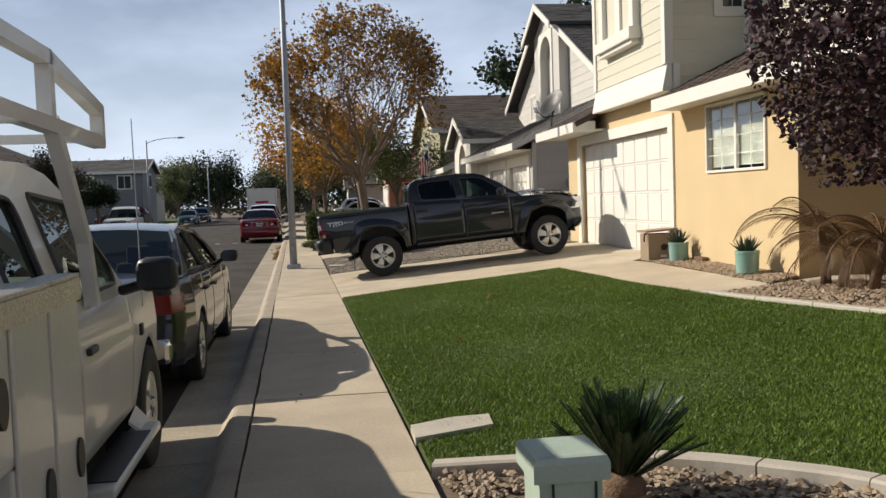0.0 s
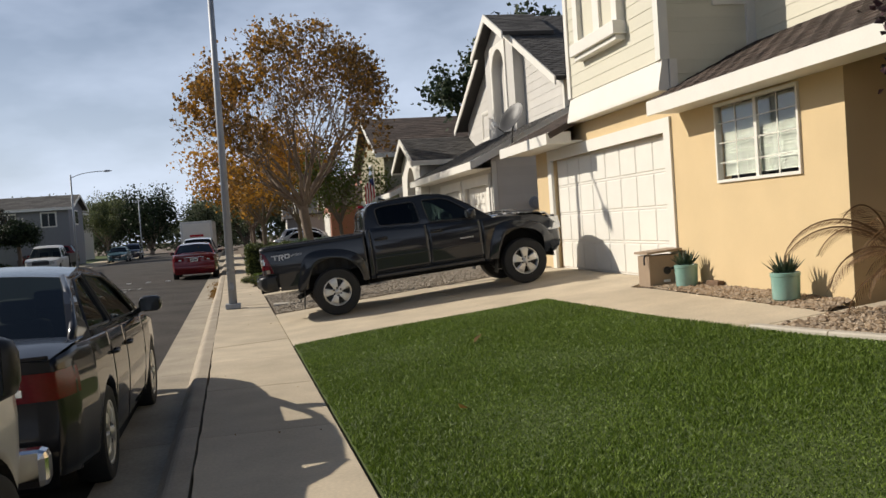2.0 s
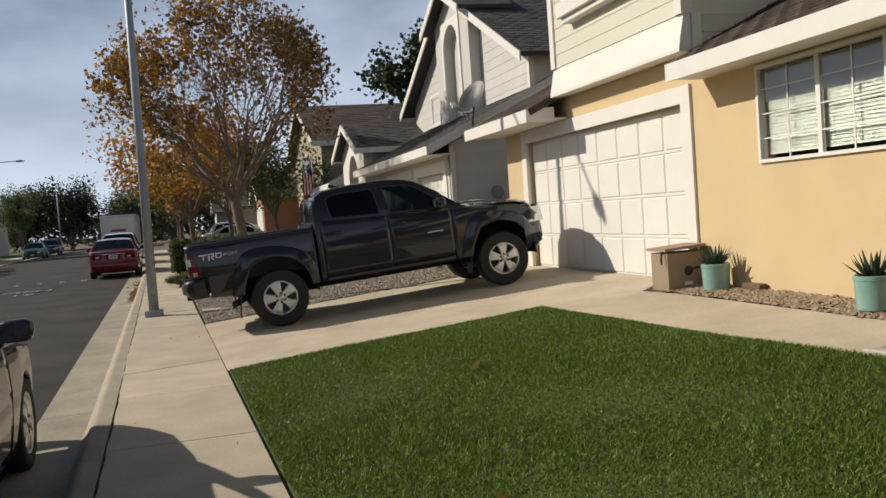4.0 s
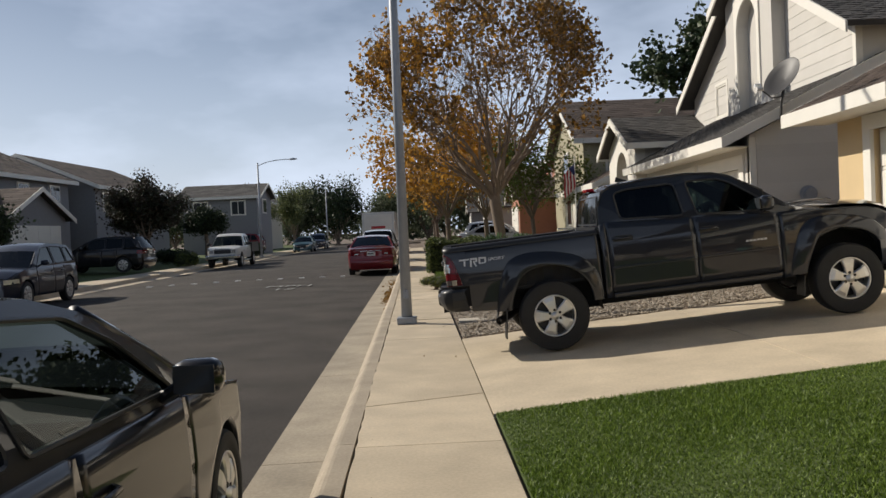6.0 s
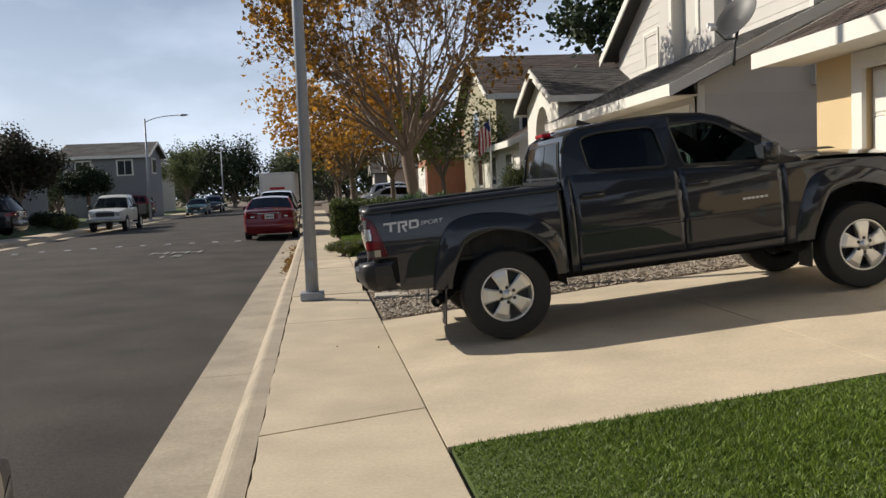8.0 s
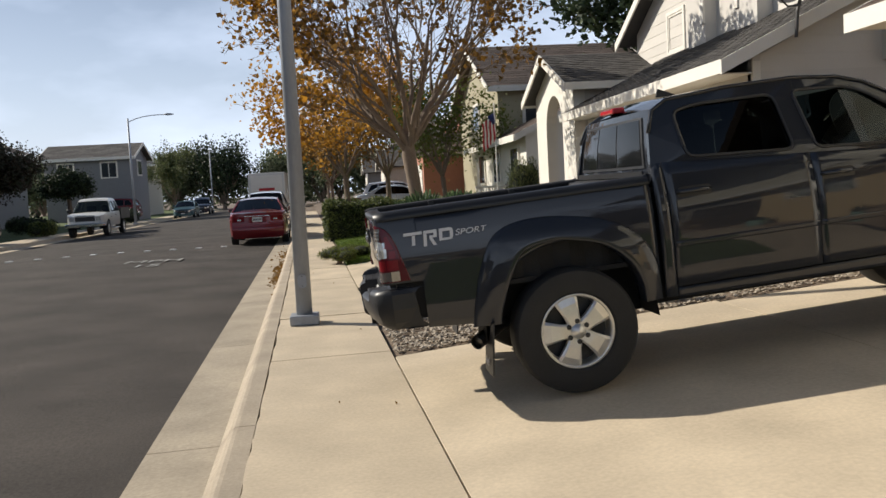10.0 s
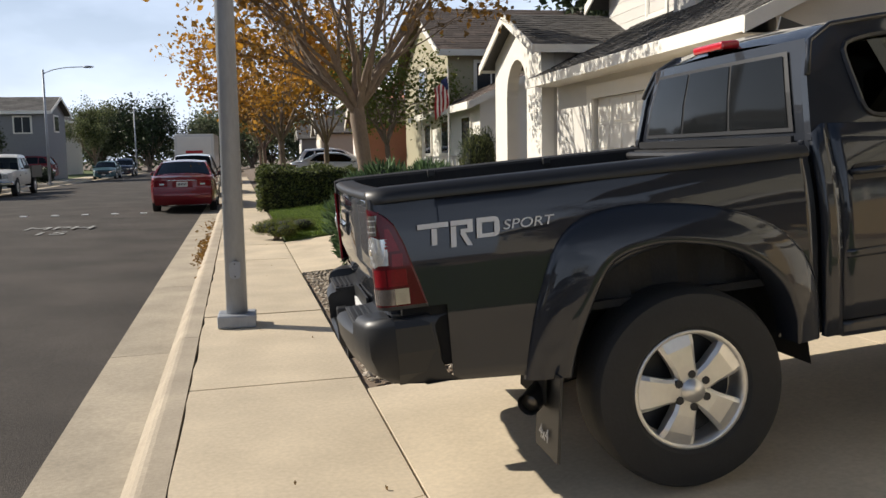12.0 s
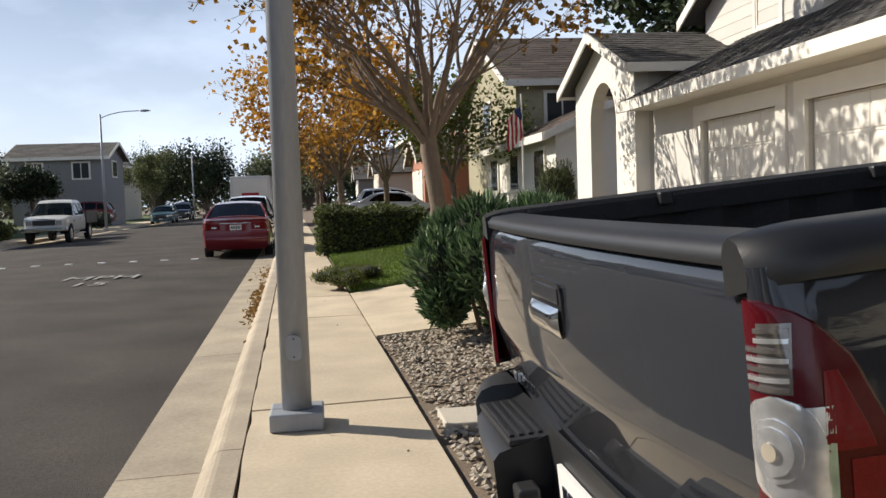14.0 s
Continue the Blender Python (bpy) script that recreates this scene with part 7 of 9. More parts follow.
def grow(seed, base, height, spread, trunk_r, fork_z, limbs=7, depth=4, rise=1.0):
    """Branches of a spreading tree: list of (points, radii) and the twig ends."""
    rnd = random.Random(seed)
    out, tips = [], []

    def branch(p, d, length, r, lvl):
        pts, rad = [p.copy()], [r]
        n = 5 if lvl < 2 else 4
        for i in range(n):
            d = (d + Vector((rnd.gauss(0, 0.13), rnd.gauss(0, 0.13), rnd.gauss(0.035 * rise, 0.08)))).normalized()
            p = p + d * length / n
            pts.append(p.copy())
            rad.append(r * (1 - 0.62 * (i + 1) / n))
            if lvl >= 2:
                tips.append((p.copy(), d.copy(), lvl))
        out.append((pts, rad, lvl))
        if lvl >= depth:
            return
        kids = rnd.randint(3, 4) if lvl < 3 else 3
        for k in range(kids):
            j = rnd.randint(2, n) if k else n
            q = pts[j]
            az = rnd.uniform(0, 2 * math.pi)
            side = d.orthogonal().normalized()
            side = Matrix.Rotation(az, 3, d) @ side
            nd = (d * rnd.uniform(0.8, 1.2) + side * rnd.uniform(0.35, 0.75)).normalized()
            branch(q, nd, length * rnd.uniform(0.5, 0.74), rad[j] * 0.72, lvl + 1)
    base = Vector(base)
    fork = base + Vector((rnd.uniform(-0.1, 0.1), rnd.uniform(-0.1, 0.1), fork_z))
    mid = base.lerp(fork, 0.5) + Vector((0.04, 0.02, 0))
    out.append(([base - Vector((0, 0, 0.15)), base + Vector((0, 0, 0.1)), mid, fork], [trunk_r * 1.35, trunk_r * 1.1, trunk_r * 0.92, trunk_r * 0.95], 0))
    for k in range(limbs):
        az = 2 * math.pi * (k + rnd.uniform(-0.25, 0.25)) / limbs
        tilt = rnd.uniform(0.35, 0.95) if k else 0.1
        d = Vector((math.cos(az) * tilt * spread, math.sin(az) * tilt * spread, 1.0)).normalized()
        branch(fork, d, (height - fork_z) * rnd.uniform(0.42, 0.55), trunk_r * 0.55, 1)
    return out, tips


def tree(name, seed, base, height, spread, trunk_r, fork_z, label, leaf_mat, bark, leaves, leaf_size, limbs=7, depth=4, scatter=0.25, keep=None, aspect=0.75, twig=0.006, rise=1.0, kind_tree="tree"):
    e = thing(name, base, label, kind_tree)
    segs, tips = grow(seed, base, height, spread, trunk_r, fork_z, limbs, depth, rise)
    bm = bmesh.new()
    for pts, rad, lvl in segs:
        tube(bm, pts, [max(twig, r) for r in rad], 10 if lvl == 0 else 7 if lvl == 1 else 5 if lvl == 2 else 3, caps=False)
    part("trunk", bm, bark, e, smooth=True)
    ok = [t for t in tips if keep is None or keep(t[0])]
    idx = RND.integers(0, len(ok), leaves)
    c = np.array([ok[i][0] for i in idx]) + RND.normal(size=(leaves, 3)) * scatter
    thing_mesh("crown", leaf_mesh("crown", c, leaf_size, leaf_mat, aspect=aspect, droop=0.4), e)
    return e


def bush(name, base, size, label, leaf_mat, leaves, leaf_size, lumps=9, seed=1, category="shrub", spiky=0.0):
    """A dense shrub: leaves over lumpy mounds, painted near-black as inner shade, with stems."""
    e = thing(name, base, label, category)
    rnd = np.random.default_rng(seed)
    bx_, by_, bz_ = base
    sx_, sy_, sz_ = size
    cen = rnd.uniform(-1, 1, (lumps, 3)) * np.array([0.55 * sx_, 0.55 * sy_, 0.0])
    cen[:, 2] = rnd.uniform(*((0.35, 0.62) if lumps < 15 else (0.18, 0.78)), lumps) * sz_
    rad = rnd.uniform(*((0.32, 0.5) if lumps < 15 else (0.18, 0.36)), lumps)[:, None] * np.array([sx_, sy_, sz_ * 0.85])
    k = rnd.integers(0, lumps, leaves)
    u = rnd.normal(size=(leaves, 3))
    u /= np.linalg.norm(u, axis=1)[:, None]
    p = cen[k] + u * rad[k] * rnd.uniform(0.72, 1.06, leaves)[:, None]
    p[:, 2] = np.clip(p[:, 2], 0.02, 10)
    p += np.array([bx_, by_, bz_])
    thing_mesh("foliage", leaf_mesh("foliage", p, leaf_size, leaf_mat, aspect=0.22 if spiky else 0.6, dirs=u + np.array([0, 0, 0.7]) if spiky else None), e)
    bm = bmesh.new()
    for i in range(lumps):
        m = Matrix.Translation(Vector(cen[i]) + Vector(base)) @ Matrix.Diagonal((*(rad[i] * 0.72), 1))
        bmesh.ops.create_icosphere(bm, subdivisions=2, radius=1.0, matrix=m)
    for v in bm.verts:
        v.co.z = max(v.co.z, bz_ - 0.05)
    part("heart", bm, BUSH_SHADE, e, smooth=True)
    st = bmesh.new()
    for i in range(5):
        tube(st, [(bx_ + 0.05 * i - 0.1, by_, bz_ - 0.08), (bx_ + cen[i % lumps][0] * 0.6, by_ + cen[i % lumps][1] * 0.6, bz_ + sz_ * 0.5)], [0.03, 0.012], 5)
    part("stem", st, BARK, e)
    return e


BARK = mat("bark", (0.175, 0.13, 0.095), 0.9, var=0.25, scale=6, fine=40, fvar=0.2, bump=0.5, bscale=40, stretch=(1, 1, 0.35))
# near-black colour that paints the shade inside shrubs and hedges
BUSH_SHADE = mat("shrub_inner_shade", (0.015, 0.02, 0.01), 0.95, var=0.2, fvar=0.2)
AUTUMN = leafy("autumn_leaf", (0.30, 0.155, 0.030), (0.13, 0.082, 0.030), through_light=0.45)
# green paled so that distance haze is in the leaf colour
HAZY_GREEN = leafy("hazy_green_leaf", (0.12, 0.15, 0.085), (0.17, 0.19, 0.11))
AUTUMN_Y = leafy("golden_leaf", (0.60, 0.30, 0.035), (0.34, 0.18, 0.035), through_light=0.5)
GREEN = leafy("green_leaf", (0.07, 0.10, 0.04), (0.12, 0.13, 0.05))
YELLOWGREEN = leafy("yellow_green_leaf", (0.18, 0.19, 0.035), (0.09, 0.12, 0.03))
DARKGREEN = leafy("dark_green_leaf", (0.022, 0.036, 0.016), (0.035, 0.05, 0.02), through_light=0.15)
PURPLE = leafy("purple_leaf", (0.035, 0.018, 0.024), (0.06, 0.028, 0.032), through_light=0.2)
JUNIPER = leafy("juniper_needle", (0.065, 0.115, 0.055), (0.12, 0.18, 0.08), through_light=0.25)
HEDGE = leafy("hedge_leaf", (0.05, 0.075, 0.022), (0.11, 0.13, 0.035), through_light=0.2)
CYPRESS = leafy("cypress_leaf", (0.034, 0.056, 0.024), (0.055, 0.075, 0.032), through_light=0.15)
BRONZE = leafy("bronze_leaf", (0.05, 0.035, 0.022), (0.03, 0.035, 0.02), through_light=0.15)


def sycamore(base, fork_z, mid, radii, label):
    """A vase of limbs that fork five times and fill a dome; large leaves thin out inside it."""
    e = thing("sycamore_tree", base, label, "tree")
    rnd = random.Random(19)
    base, mid = Vector(base), Vector(mid)

    def depth(p):
        q = p - mid
        return math.sqrt((q.x / (radii[0] if q.x < 0 else radii[1])) ** 2 + (q.y / radii[2]) ** 2 + (q.z / (radii[3] if q.z > 0 else radii[4])) ** 2)
    bm = bmesh.new()
    tips = []
    fork = base + Vector((-0.10, 0.0, fork_z))
    tube(bm, [base - Vector((0, 0, 0.15)), base + Vector((0, 0, 0.12)), base + Vector((0.03, 0, fork_z * 0.5)), fork, fork + Vector((0, 0, 0.25))], [0.24, 0.17, 0.145, 0.16, 0.13], 12, caps=False)

    def branch(p, d, length, r, lvl):
        pts, rad = [p.copy()], [r]
        n = 6 if lvl < 3 else 4
        for i in range(n):
            lift = 0.06 if lvl < 3 else 0.02
            d = (d + Vector((rnd.gauss(0, 0.10), rnd.gauss(0, 0.10), rnd.gauss(lift, 0.07)))).normalized()
            nxt = p + d * length / n
            if lvl > 1 and depth(nxt) > 1.04:
                break
            p = nxt
            pts.append(p.copy())
            rad.append(r * (1 - 0.55 * (i + 1) / n))
            if lvl >= 3:
                tips.append((p.copy(), depth(p)))
        if len(pts) < 2:
            return
        tube(bm, pts, [max(0.005, q) for q in rad], 8 if lvl == 1 else 5 if lvl == 2 else 4 if lvl == 3 else 3, caps=False)
        if lvl >= 5:
            return
        for k in range(5 if lvl == 1 else 4 if lvl < 4 else 3):
            j = rnd.randint(1 if lvl == 1 else 2, len(pts) - 1) if k and len(pts) > 2 else len(pts) - 1
            side = Matrix.Rotation(rnd.uniform(0, 2 * math.pi), 3, d) @ d.orthogonal().normalized()
            nd = (d + side * rnd.uniform(0.35, 0.80)).normalized()
            branch(pts[j], nd, length * rnd.uniform(0.55, 0.78), rad[j] * 0.70, lvl + 1)
    for k in range(9):
        az = 2 * math.pi * (k + rnd.uniform(-0.2, 0.2)) / 9
        tilt = (1.15, 0.55, 0.9, 0.35, 1.0, 0.6, 1.1, 0.45, 0.8)[k]
        d = Vector((math.cos(az) * tilt, math.sin(az) * tilt, 1.0)).normalized()
        branch(fork + Vector((0, 0, rnd.uniform(0.0, 0.22))), d, rnd.uniform(2.3, 2.9), 0.075, 1)
    part("trunk", bm, BARK, e, smooth=True)
    for name, m, n, lo, size, street in (("crown", AUTUMN, 7600, 0.60, 0.125, 0.0), ("golden_leaves", AUTUMN_Y, 2600, 0.62, 0.135, 1.0)):
        ok = [p for p, q in tips if q > lo and (not street or p.x < mid.x - 0.8 or rnd.random() < 0.25)]
        idx = RND.integers(0, len(ok), n)
        c = np.array([ok[i] for i in idx]) + RND.normal(size=(n, 3)) * 0.13
        thing_mesh(name, leaf_mesh(name, c, size, m, aspect=0.85, droop=0.5), e)
    return e


sycamore((2.35, 31.6, 0.10), 2.05, (2.15, 31.6, 4.7), (3.75, 3.3, 3.6, 3.55, 2.5), "half-bare autumn sycamore with orange and brown leaves")
tree("street_tree", 5, (0.95, 46.0, 0.08), 6.6, 0.95, 0.12, 1.9, "golden autumn street tree behind the hedge", AUTUMN_Y, BARK, 5200, 0.17, limbs=7, depth=4, scatter=0.28)
tree("street_tree", 6, (2.9, 52.0, 0.1), 6.2, 0.8, 0.12, 1.8, "brownish autumn tree beyond the hedge", AUTUMN, BARK, 4200, 0.18, limbs=7, depth=4, scatter=0.3)
tree("willow_tree", 8, (4.6, 44.2, 0.15), 4.6, 1.0, 0.10, 1.6, "yellow-green drooping tree by the olive house", YELLOWGREEN, BARK, 5000, 0.13, limbs=7, depth=4, scatter=0.35)
tree("street_tree", 9, (0.3, 68.0, 0.08), 6.5, 0.9, 0.12, 1.8, "orange autumn tree farther down the walk", AUTUMN, BARK, 3000, 0.22, limbs=6, depth=3, scatter=0.4)
tree("street_tree", 10, (-0.1, 86.0, 0.08), 6.5, 0.9, 0.12, 1.8, "greenish tree far down the walk", GREEN, BARK, 2500, 0.26, limbs=6, depth=3, scatter=0.5)
plum = tree("purple_plum_tree", 21, (5.5, 6.0, 0.36), 3.0, 0.9, 0.06, 0.9, "dark purple-leaved plum tree beside the entry bed", PURPLE, BARK, 6000, 0.062, limbs=9, depth=4, scatter=0.14, twig=0.004, rise=0.1, keep=lambda p: p.x > 4.4 and p.z > 1.6)
# the plum's drooping outer clumps
cl_ = RND.normal(size=(90, 3))
cl_ /= np.linalg.norm(cl_, axis=1)[:, None]
cl_ = np.array([5.35, 6.0, 2.7]) + cl_ * np.array([1.9, 1.2, 2.0]) * RND.uniform(0.45, 1.0, (90, 1))
pp = cl_[RND.integers(0, 90, 21000)] + RND.normal(size=(21000, 3)) * 0.20
out_ = 0.92 + (pp[:, 0] - 0.92) * 5.41 / (pp[:, 1] - 0.59)
pp = pp[(pp[:, 2] > 2.45 - 1.6 * (out_ - 3.58)) & (out_ > 3.68) & (pp[:, 2] > 1.5)]
thing_mesh("crown", leaf_mesh("crown", pp, 0.054, PURPLE, droop=0.5, aspect=0.8), plum)
tree("cypress_tree", 31, (13.6, 41.0, 0.4), 9.2, 0.22, 0.22, 2.0, "tall dark evergreen behind the white house", CYPRESS, BARK, 22000, 0.26, limbs=9, depth=4, scatter=0.32)
tree("cypress_tree", 32, (16.5, 50.0, 0.4), 8.5, 0.3, 0.22, 2.0, "dark evergreen behind the olive house", CYPRESS, BARK, 7000, 0.34, limbs=9, depth=3, scatter=0.8)
for k, (x, y, h, sp, n, lm, lab) in enumerate([
        (-15.6, 55.5, 4.7, 1.2, 9000, BRONZE, "dense bronze-green tree in a front yard"),
        (-16.5, 40.0, 3.0, 1.0, 4000, DARKGREEN, "dark green yard tree across the street"),
        (-14.6, 97.0, 6.2, 0.7, 6500, GREEN, "dull green tree far along the street"),
        (-15.2, 22.0, 6.0, 0.9, 5000, DARKGREEN, "dark green yard tree across the street"),
        (-15.0, 2.0, 6.5, 0.9, 5000, GREEN, "green yard tree across the street"),
        (-24.0, 20.0, 10.5, 0.6, 6000, DARKGREEN, "tall dark tree behind the far houses")]):
    tree("yard_tree", 40 + k, (x, y, 0.05), h, sp, 0.14, 1.3, lab, lm, BARK, int(n * 2.2), 0.14, limbs=8, depth=3, scatter=0.27)
tree("yard_tree", 41, (-15.3, 66.5, 0.05), 3.5, 2.4, 0.14, 2.1, "flat-topped dark clipped tree in a front yard", DARKGREEN, BARK, 14000, 0.14, limbs=9, depth=3, scatter=0.22, rise=0.0)
for k in range(12):
    x, y = -46 + 5.4 * k + random.uniform(-2, 2), 138 + random.uniform(-6, 14)
    tree("far_tree", 70 + k, (x, y, -0.1), random.uniform(6, 10), 0.9, 0.3, 0.5, "green tree that closes the far end of the street", HAZY_GREEN if k % 3 else DARKGREEN, BARK, 8000, 0.36, limbs=9, depth=3, scatter=0.75)

# woods in the paled green, with haze painted into the leaves
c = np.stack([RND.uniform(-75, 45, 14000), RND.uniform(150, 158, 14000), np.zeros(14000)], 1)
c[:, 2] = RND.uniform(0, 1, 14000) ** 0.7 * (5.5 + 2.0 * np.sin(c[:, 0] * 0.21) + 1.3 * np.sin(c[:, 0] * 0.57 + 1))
tagged(new("far_woods", leaf_mesh("far_woods", c, 0.8, HAZY_GREEN)), "green woods that close the far end", "woods", kind="stuff")

# shrubs along the walk
for (b, s, lab, lm, n, ls, sd, sp) in [
        ((1.85, 24.0, 0.04), (1.05, 0.9, 1.25), "bushy blue-green juniper beside the walk", JUNIPER, 20000, 0.12, 3, 1),
        ((2.5, 22.9, 0.08), (0.7, 0.6, 0.75), "small blue-green juniper beside the driveway", JUNIPER, 7000, 0.07, 4, 1),
        ((3.6, 31.0, 0.15), (1.2, 0.9, 0.75), "low green shrub under the sycamore", HEDGE, 6000, 0.07, 5, 0),
        ((5.2, 32.4, 0.25), (0.9, 0.8, 0.8), "leafy green shrub by the white porch", YELLOWGREEN, 4500, 0.09, 6, 0),
        ((6.3, 37.3, 0.38), (0.7, 0.7, 1.9), "narrow feathery green shrub beside the porch", GREEN, 5000, 0.10, 7, 1),
        ((4.2, 38.2, 0.2), (1.4, 0.8, 0.7), "low green shrub near the white railing", HEDGE, 4500, 0.09, 8, 0),
        ((0.55, 28.9, 0.02), (0.45, 0.6, 0.34), "yellowish weedy clump at the walk's edge", YELLOWGREEN, 2600, 0.05, 9, 1),
        ((0.75, 30.0, 0.03), (0.55, 0.7, 0.30), "dry yellow-green weeds in the grass", YELLOWGREEN, 2600, 0.05, 10, 1),
        ((-13.5, 56.0, 0.0), (0.75, 0.75, 0.85), "round clipped shrub across the street", HEDGE, 3500, 0.09, 11, 0),
        ((-15.5, 60.0, 0.05), (1.4, 1.0, 1.0), "dark shrub before a house across the street", DARKGREEN, 3500, 0.12, 12, 0),
        ((-14.5, 75.0, 0.0), (1.4, 1.6, 1.2), "dark shrubs across the street", DARKGREEN, 3500, 0.14, 13, 0)]:
    bush("shrub", b, s, lab, lm, n, ls, seed=sd, spiky=sp, lumps=20 if lm is JUNIPER else 9)


def hedge(base, size, label, leaves):
    """A clipped box hedge with a ragged top."""
    e = thing("hedge", base, label, "hedge")
    bx_, by_, bz_ = base
    sx_, sy_, sz_ = size
    f = RND.integers(0, 5, leaves)
    u, v = RND.uniform(-0.5, 0.5, leaves), RND.uniform(-0.5, 0.5, leaves)
    p = np.zeros((leaves, 3))
    for face, (ax, sg) in enumerate(((0, -1), (0, 1), (1, -1), (1, 1), (2, 1))):
        m = f == face
        a, b = [i for i in range(3) if i != ax]
        p[m, ax], p[m, a], p[m, b] = sg * 0.5, u[m], v[m]
    p = p * np.array([sx_, sy_, sz_]) + RND.normal(size=(leaves, 3)) * 0.045
    p[:, 2] += 0.07 * np.sin(p[:, 0] * 5) * (p[:, 2] > sz_ * 0.3)
    p += np.array([bx_, by_, bz_ + sz_ / 2])
    thing_mesh("foliage", leaf_mesh("foliage", p, 0.075, HEDGE), e)
    # near-black block painted as the shade behind the hedge's leaves
    part("heart", box(bx_ - sx_ * 0.47, bx_ + sx_ * 0.47, by_ - sy_ * 0.47, by_ + sy_ * 0.47, bz_ - 0.05, bz_ + sz_ * 0.94), BUSH_SHADE, e)
    return e


hedge((1.45, 37.7, 0.06), (2.4, 1.8, 1.0), "square clipped green hedge beside the walk", 14000)
hedge((0.95, 53.0, 0.05), (1.6, 3.0, 0.9), "clipped green hedge farther down the walk", 6000)


# ---- grass ----
def inside(pts, x, y):
    c = np.zeros(len(x), bool)
    k = len(pts)
    for i in range(k):
        (x0, y0), (x1, y1) = pts[i], pts[(i + 1) % k]
        hit = ((y0 > y) != (y1 > y)) & (x < (x1 - x0) * (y - y0) / (y1 - y0 + 1e-12) + x0)
        c ^= hit
    return c


def grass(name, pts, density, height, width, material, label, top):
    """Blades of grass, one slim triangle each, bent at random."""
    xs, ys = [p[0] for p in pts], [p[1] for p in pts]
    n = int((max(xs) - min(xs)) * (max(ys) - min(ys)) * density)
    x, y = RND.uniform(min(xs), max(xs), n), RND.uniform(min(ys), max(ys), n)
    m = inside(pts, x, y)
    x, y = x[m], y[m]
    n = len(x)
    xr = 1.15 + LEAN * (y - 14)
    z = np.clip(0.085 * (x - xr), 0, 0.45) + top
    a = RND.uniform(0, 2 * np.pi, n)
    patch = 0.8 + 0.35 * np.sin(x * 2.1 + np.sin(y * 1.3)) * np.sin(y * 1.7)
    h = height * RND.uniform(0.55, 1.25, n) * patch
    w = width * RND.uniform(0.7, 1.3, n)
    lean = RND.uniform(0.2, 1.3, n) * h
    b = RND.uniform(0, 2 * np.pi, n)
    v = np.zeros((n, 3, 3))
    v[:, 0] = np.stack([x - w * np.cos(a), y - w * np.sin(a), z], 1)
    v[:, 1] = np.stack([x + w * np.cos(a), y + w * np.sin(a), z], 1)
    v[:, 2] = np.stack([x + lean * np.cos(b), y + lean * np.sin(b), z + h], 1)
    me = mesh_from(name, v.reshape(-1, 3), np.arange(3 * n).reshape(-1, 3), material)
    ob = new(name, me)
    return tagged(ob, label, "grass", kind="stuff")


GRASS = leafy("grass_blade", (0.084, 0.150, 0.013), (0.150, 0.215, 0.030), rough=0.5, through_light=0.25, island=0.4)
grass("lawn_grass", LAWN, 10500, 0.030, 0.0040, GRASS, "short green mown grass of the front lawn", 0.010)
PATCH = [(sx(1.19, 28.8), 28.7), (3.0, 29.6), (3.4, 33.0), (4.5, 34.0), (5.6, 38.5), (sx(1.19, 38), 38.5)]
sloped("lawn_patch", PATCH, 0.01, 0.05, TURF, "green grass around the sycamore", "lawn")
grass("patch_grass", PATCH, 2600, 0.085, 0.007, GRASS, "longer green grass around the sycamore", 0.01)
PATCH2 = [(sx(1.19, 39), 39.5), (6.0, 39.5), (5.8, 55.0), (sx(1.19, 55), 55.0)]
sloped("lawn_patch", PATCH2, 0.01, 0.05, TURF, "green grass of the next front yard", "lawn")


# ---- pebbles ----
def pebbles(name, pts, count, size, material, label, lift=0.0):
    """Small stones lying close: eight-sided lumps."""
    xs, ys = [p[0] for p in pts], [p[1] for p in pts]
    x, y = RND.uniform(min(xs), max(xs), count * 3), RND.uniform(min(ys), max(ys), count * 3)
    m = inside(pts, x, y)
    x, y = x[m][:count], y[m][:count]
    n = len(x)
    xr = 1.15 + LEAN * (y - 14)
    z = np.clip(0.085 * (x - xr), 0, 0.45) + lift
    base = np.array([[1, 0, 0], [-1, 0, 0], [0, 1, 0], [0, -1, 0], [0.1, 0.1, 1], [0, 0, -0.7], [0.62, 0.62, 0.45], [-0.62, 0.62, 0.4], [-0.62, -0.62, 0.45], [0.62, -0.62, 0.4]])
    tri = np.array([[4, 0, 6], [4, 6, 2], [4, 2, 7], [4, 7, 1], [4, 1, 8], [4, 8, 3], [4, 3, 9], [4, 9, 0], [0, 5, 2], [2, 5, 1], [1, 5, 3], [3, 5, 0], [0, 2, 6], [2, 1, 7], [1, 3, 8], [3, 0, 9]])
    s = size * RND.uniform(0.5, 1.3, (n, 1, 1)) * RND.uniform(0.7, 1.2, (n, 1, 3)) * np.array([1.15, 0.85, 0.6])
    v = base[None] * s * RND.uniform(0.82, 1.15, (n, 10, 1))
    a = RND.uniform(0, 2 * np.pi, n)
    c, d = np.cos(a)[:, None], np.sin(a)[:, None]
    w = np.stack([v[..., 0] * c - v[..., 1] * d, v[..., 0] * d + v[..., 1] * c, v[..., 2]], -1)
    w += np.stack([x, y, z + size * RND.uniform(-0.1, 0.35, n)], -1)[:, None]
    f = tri[None] + (np.arange(n) * 10)[:, None, None]
    me = mesh_from(name, w.reshape(-1, 3), f.reshape(-1, 3), material)
    return tagged(new(name, me), label, "pebbles", kind="stuff")


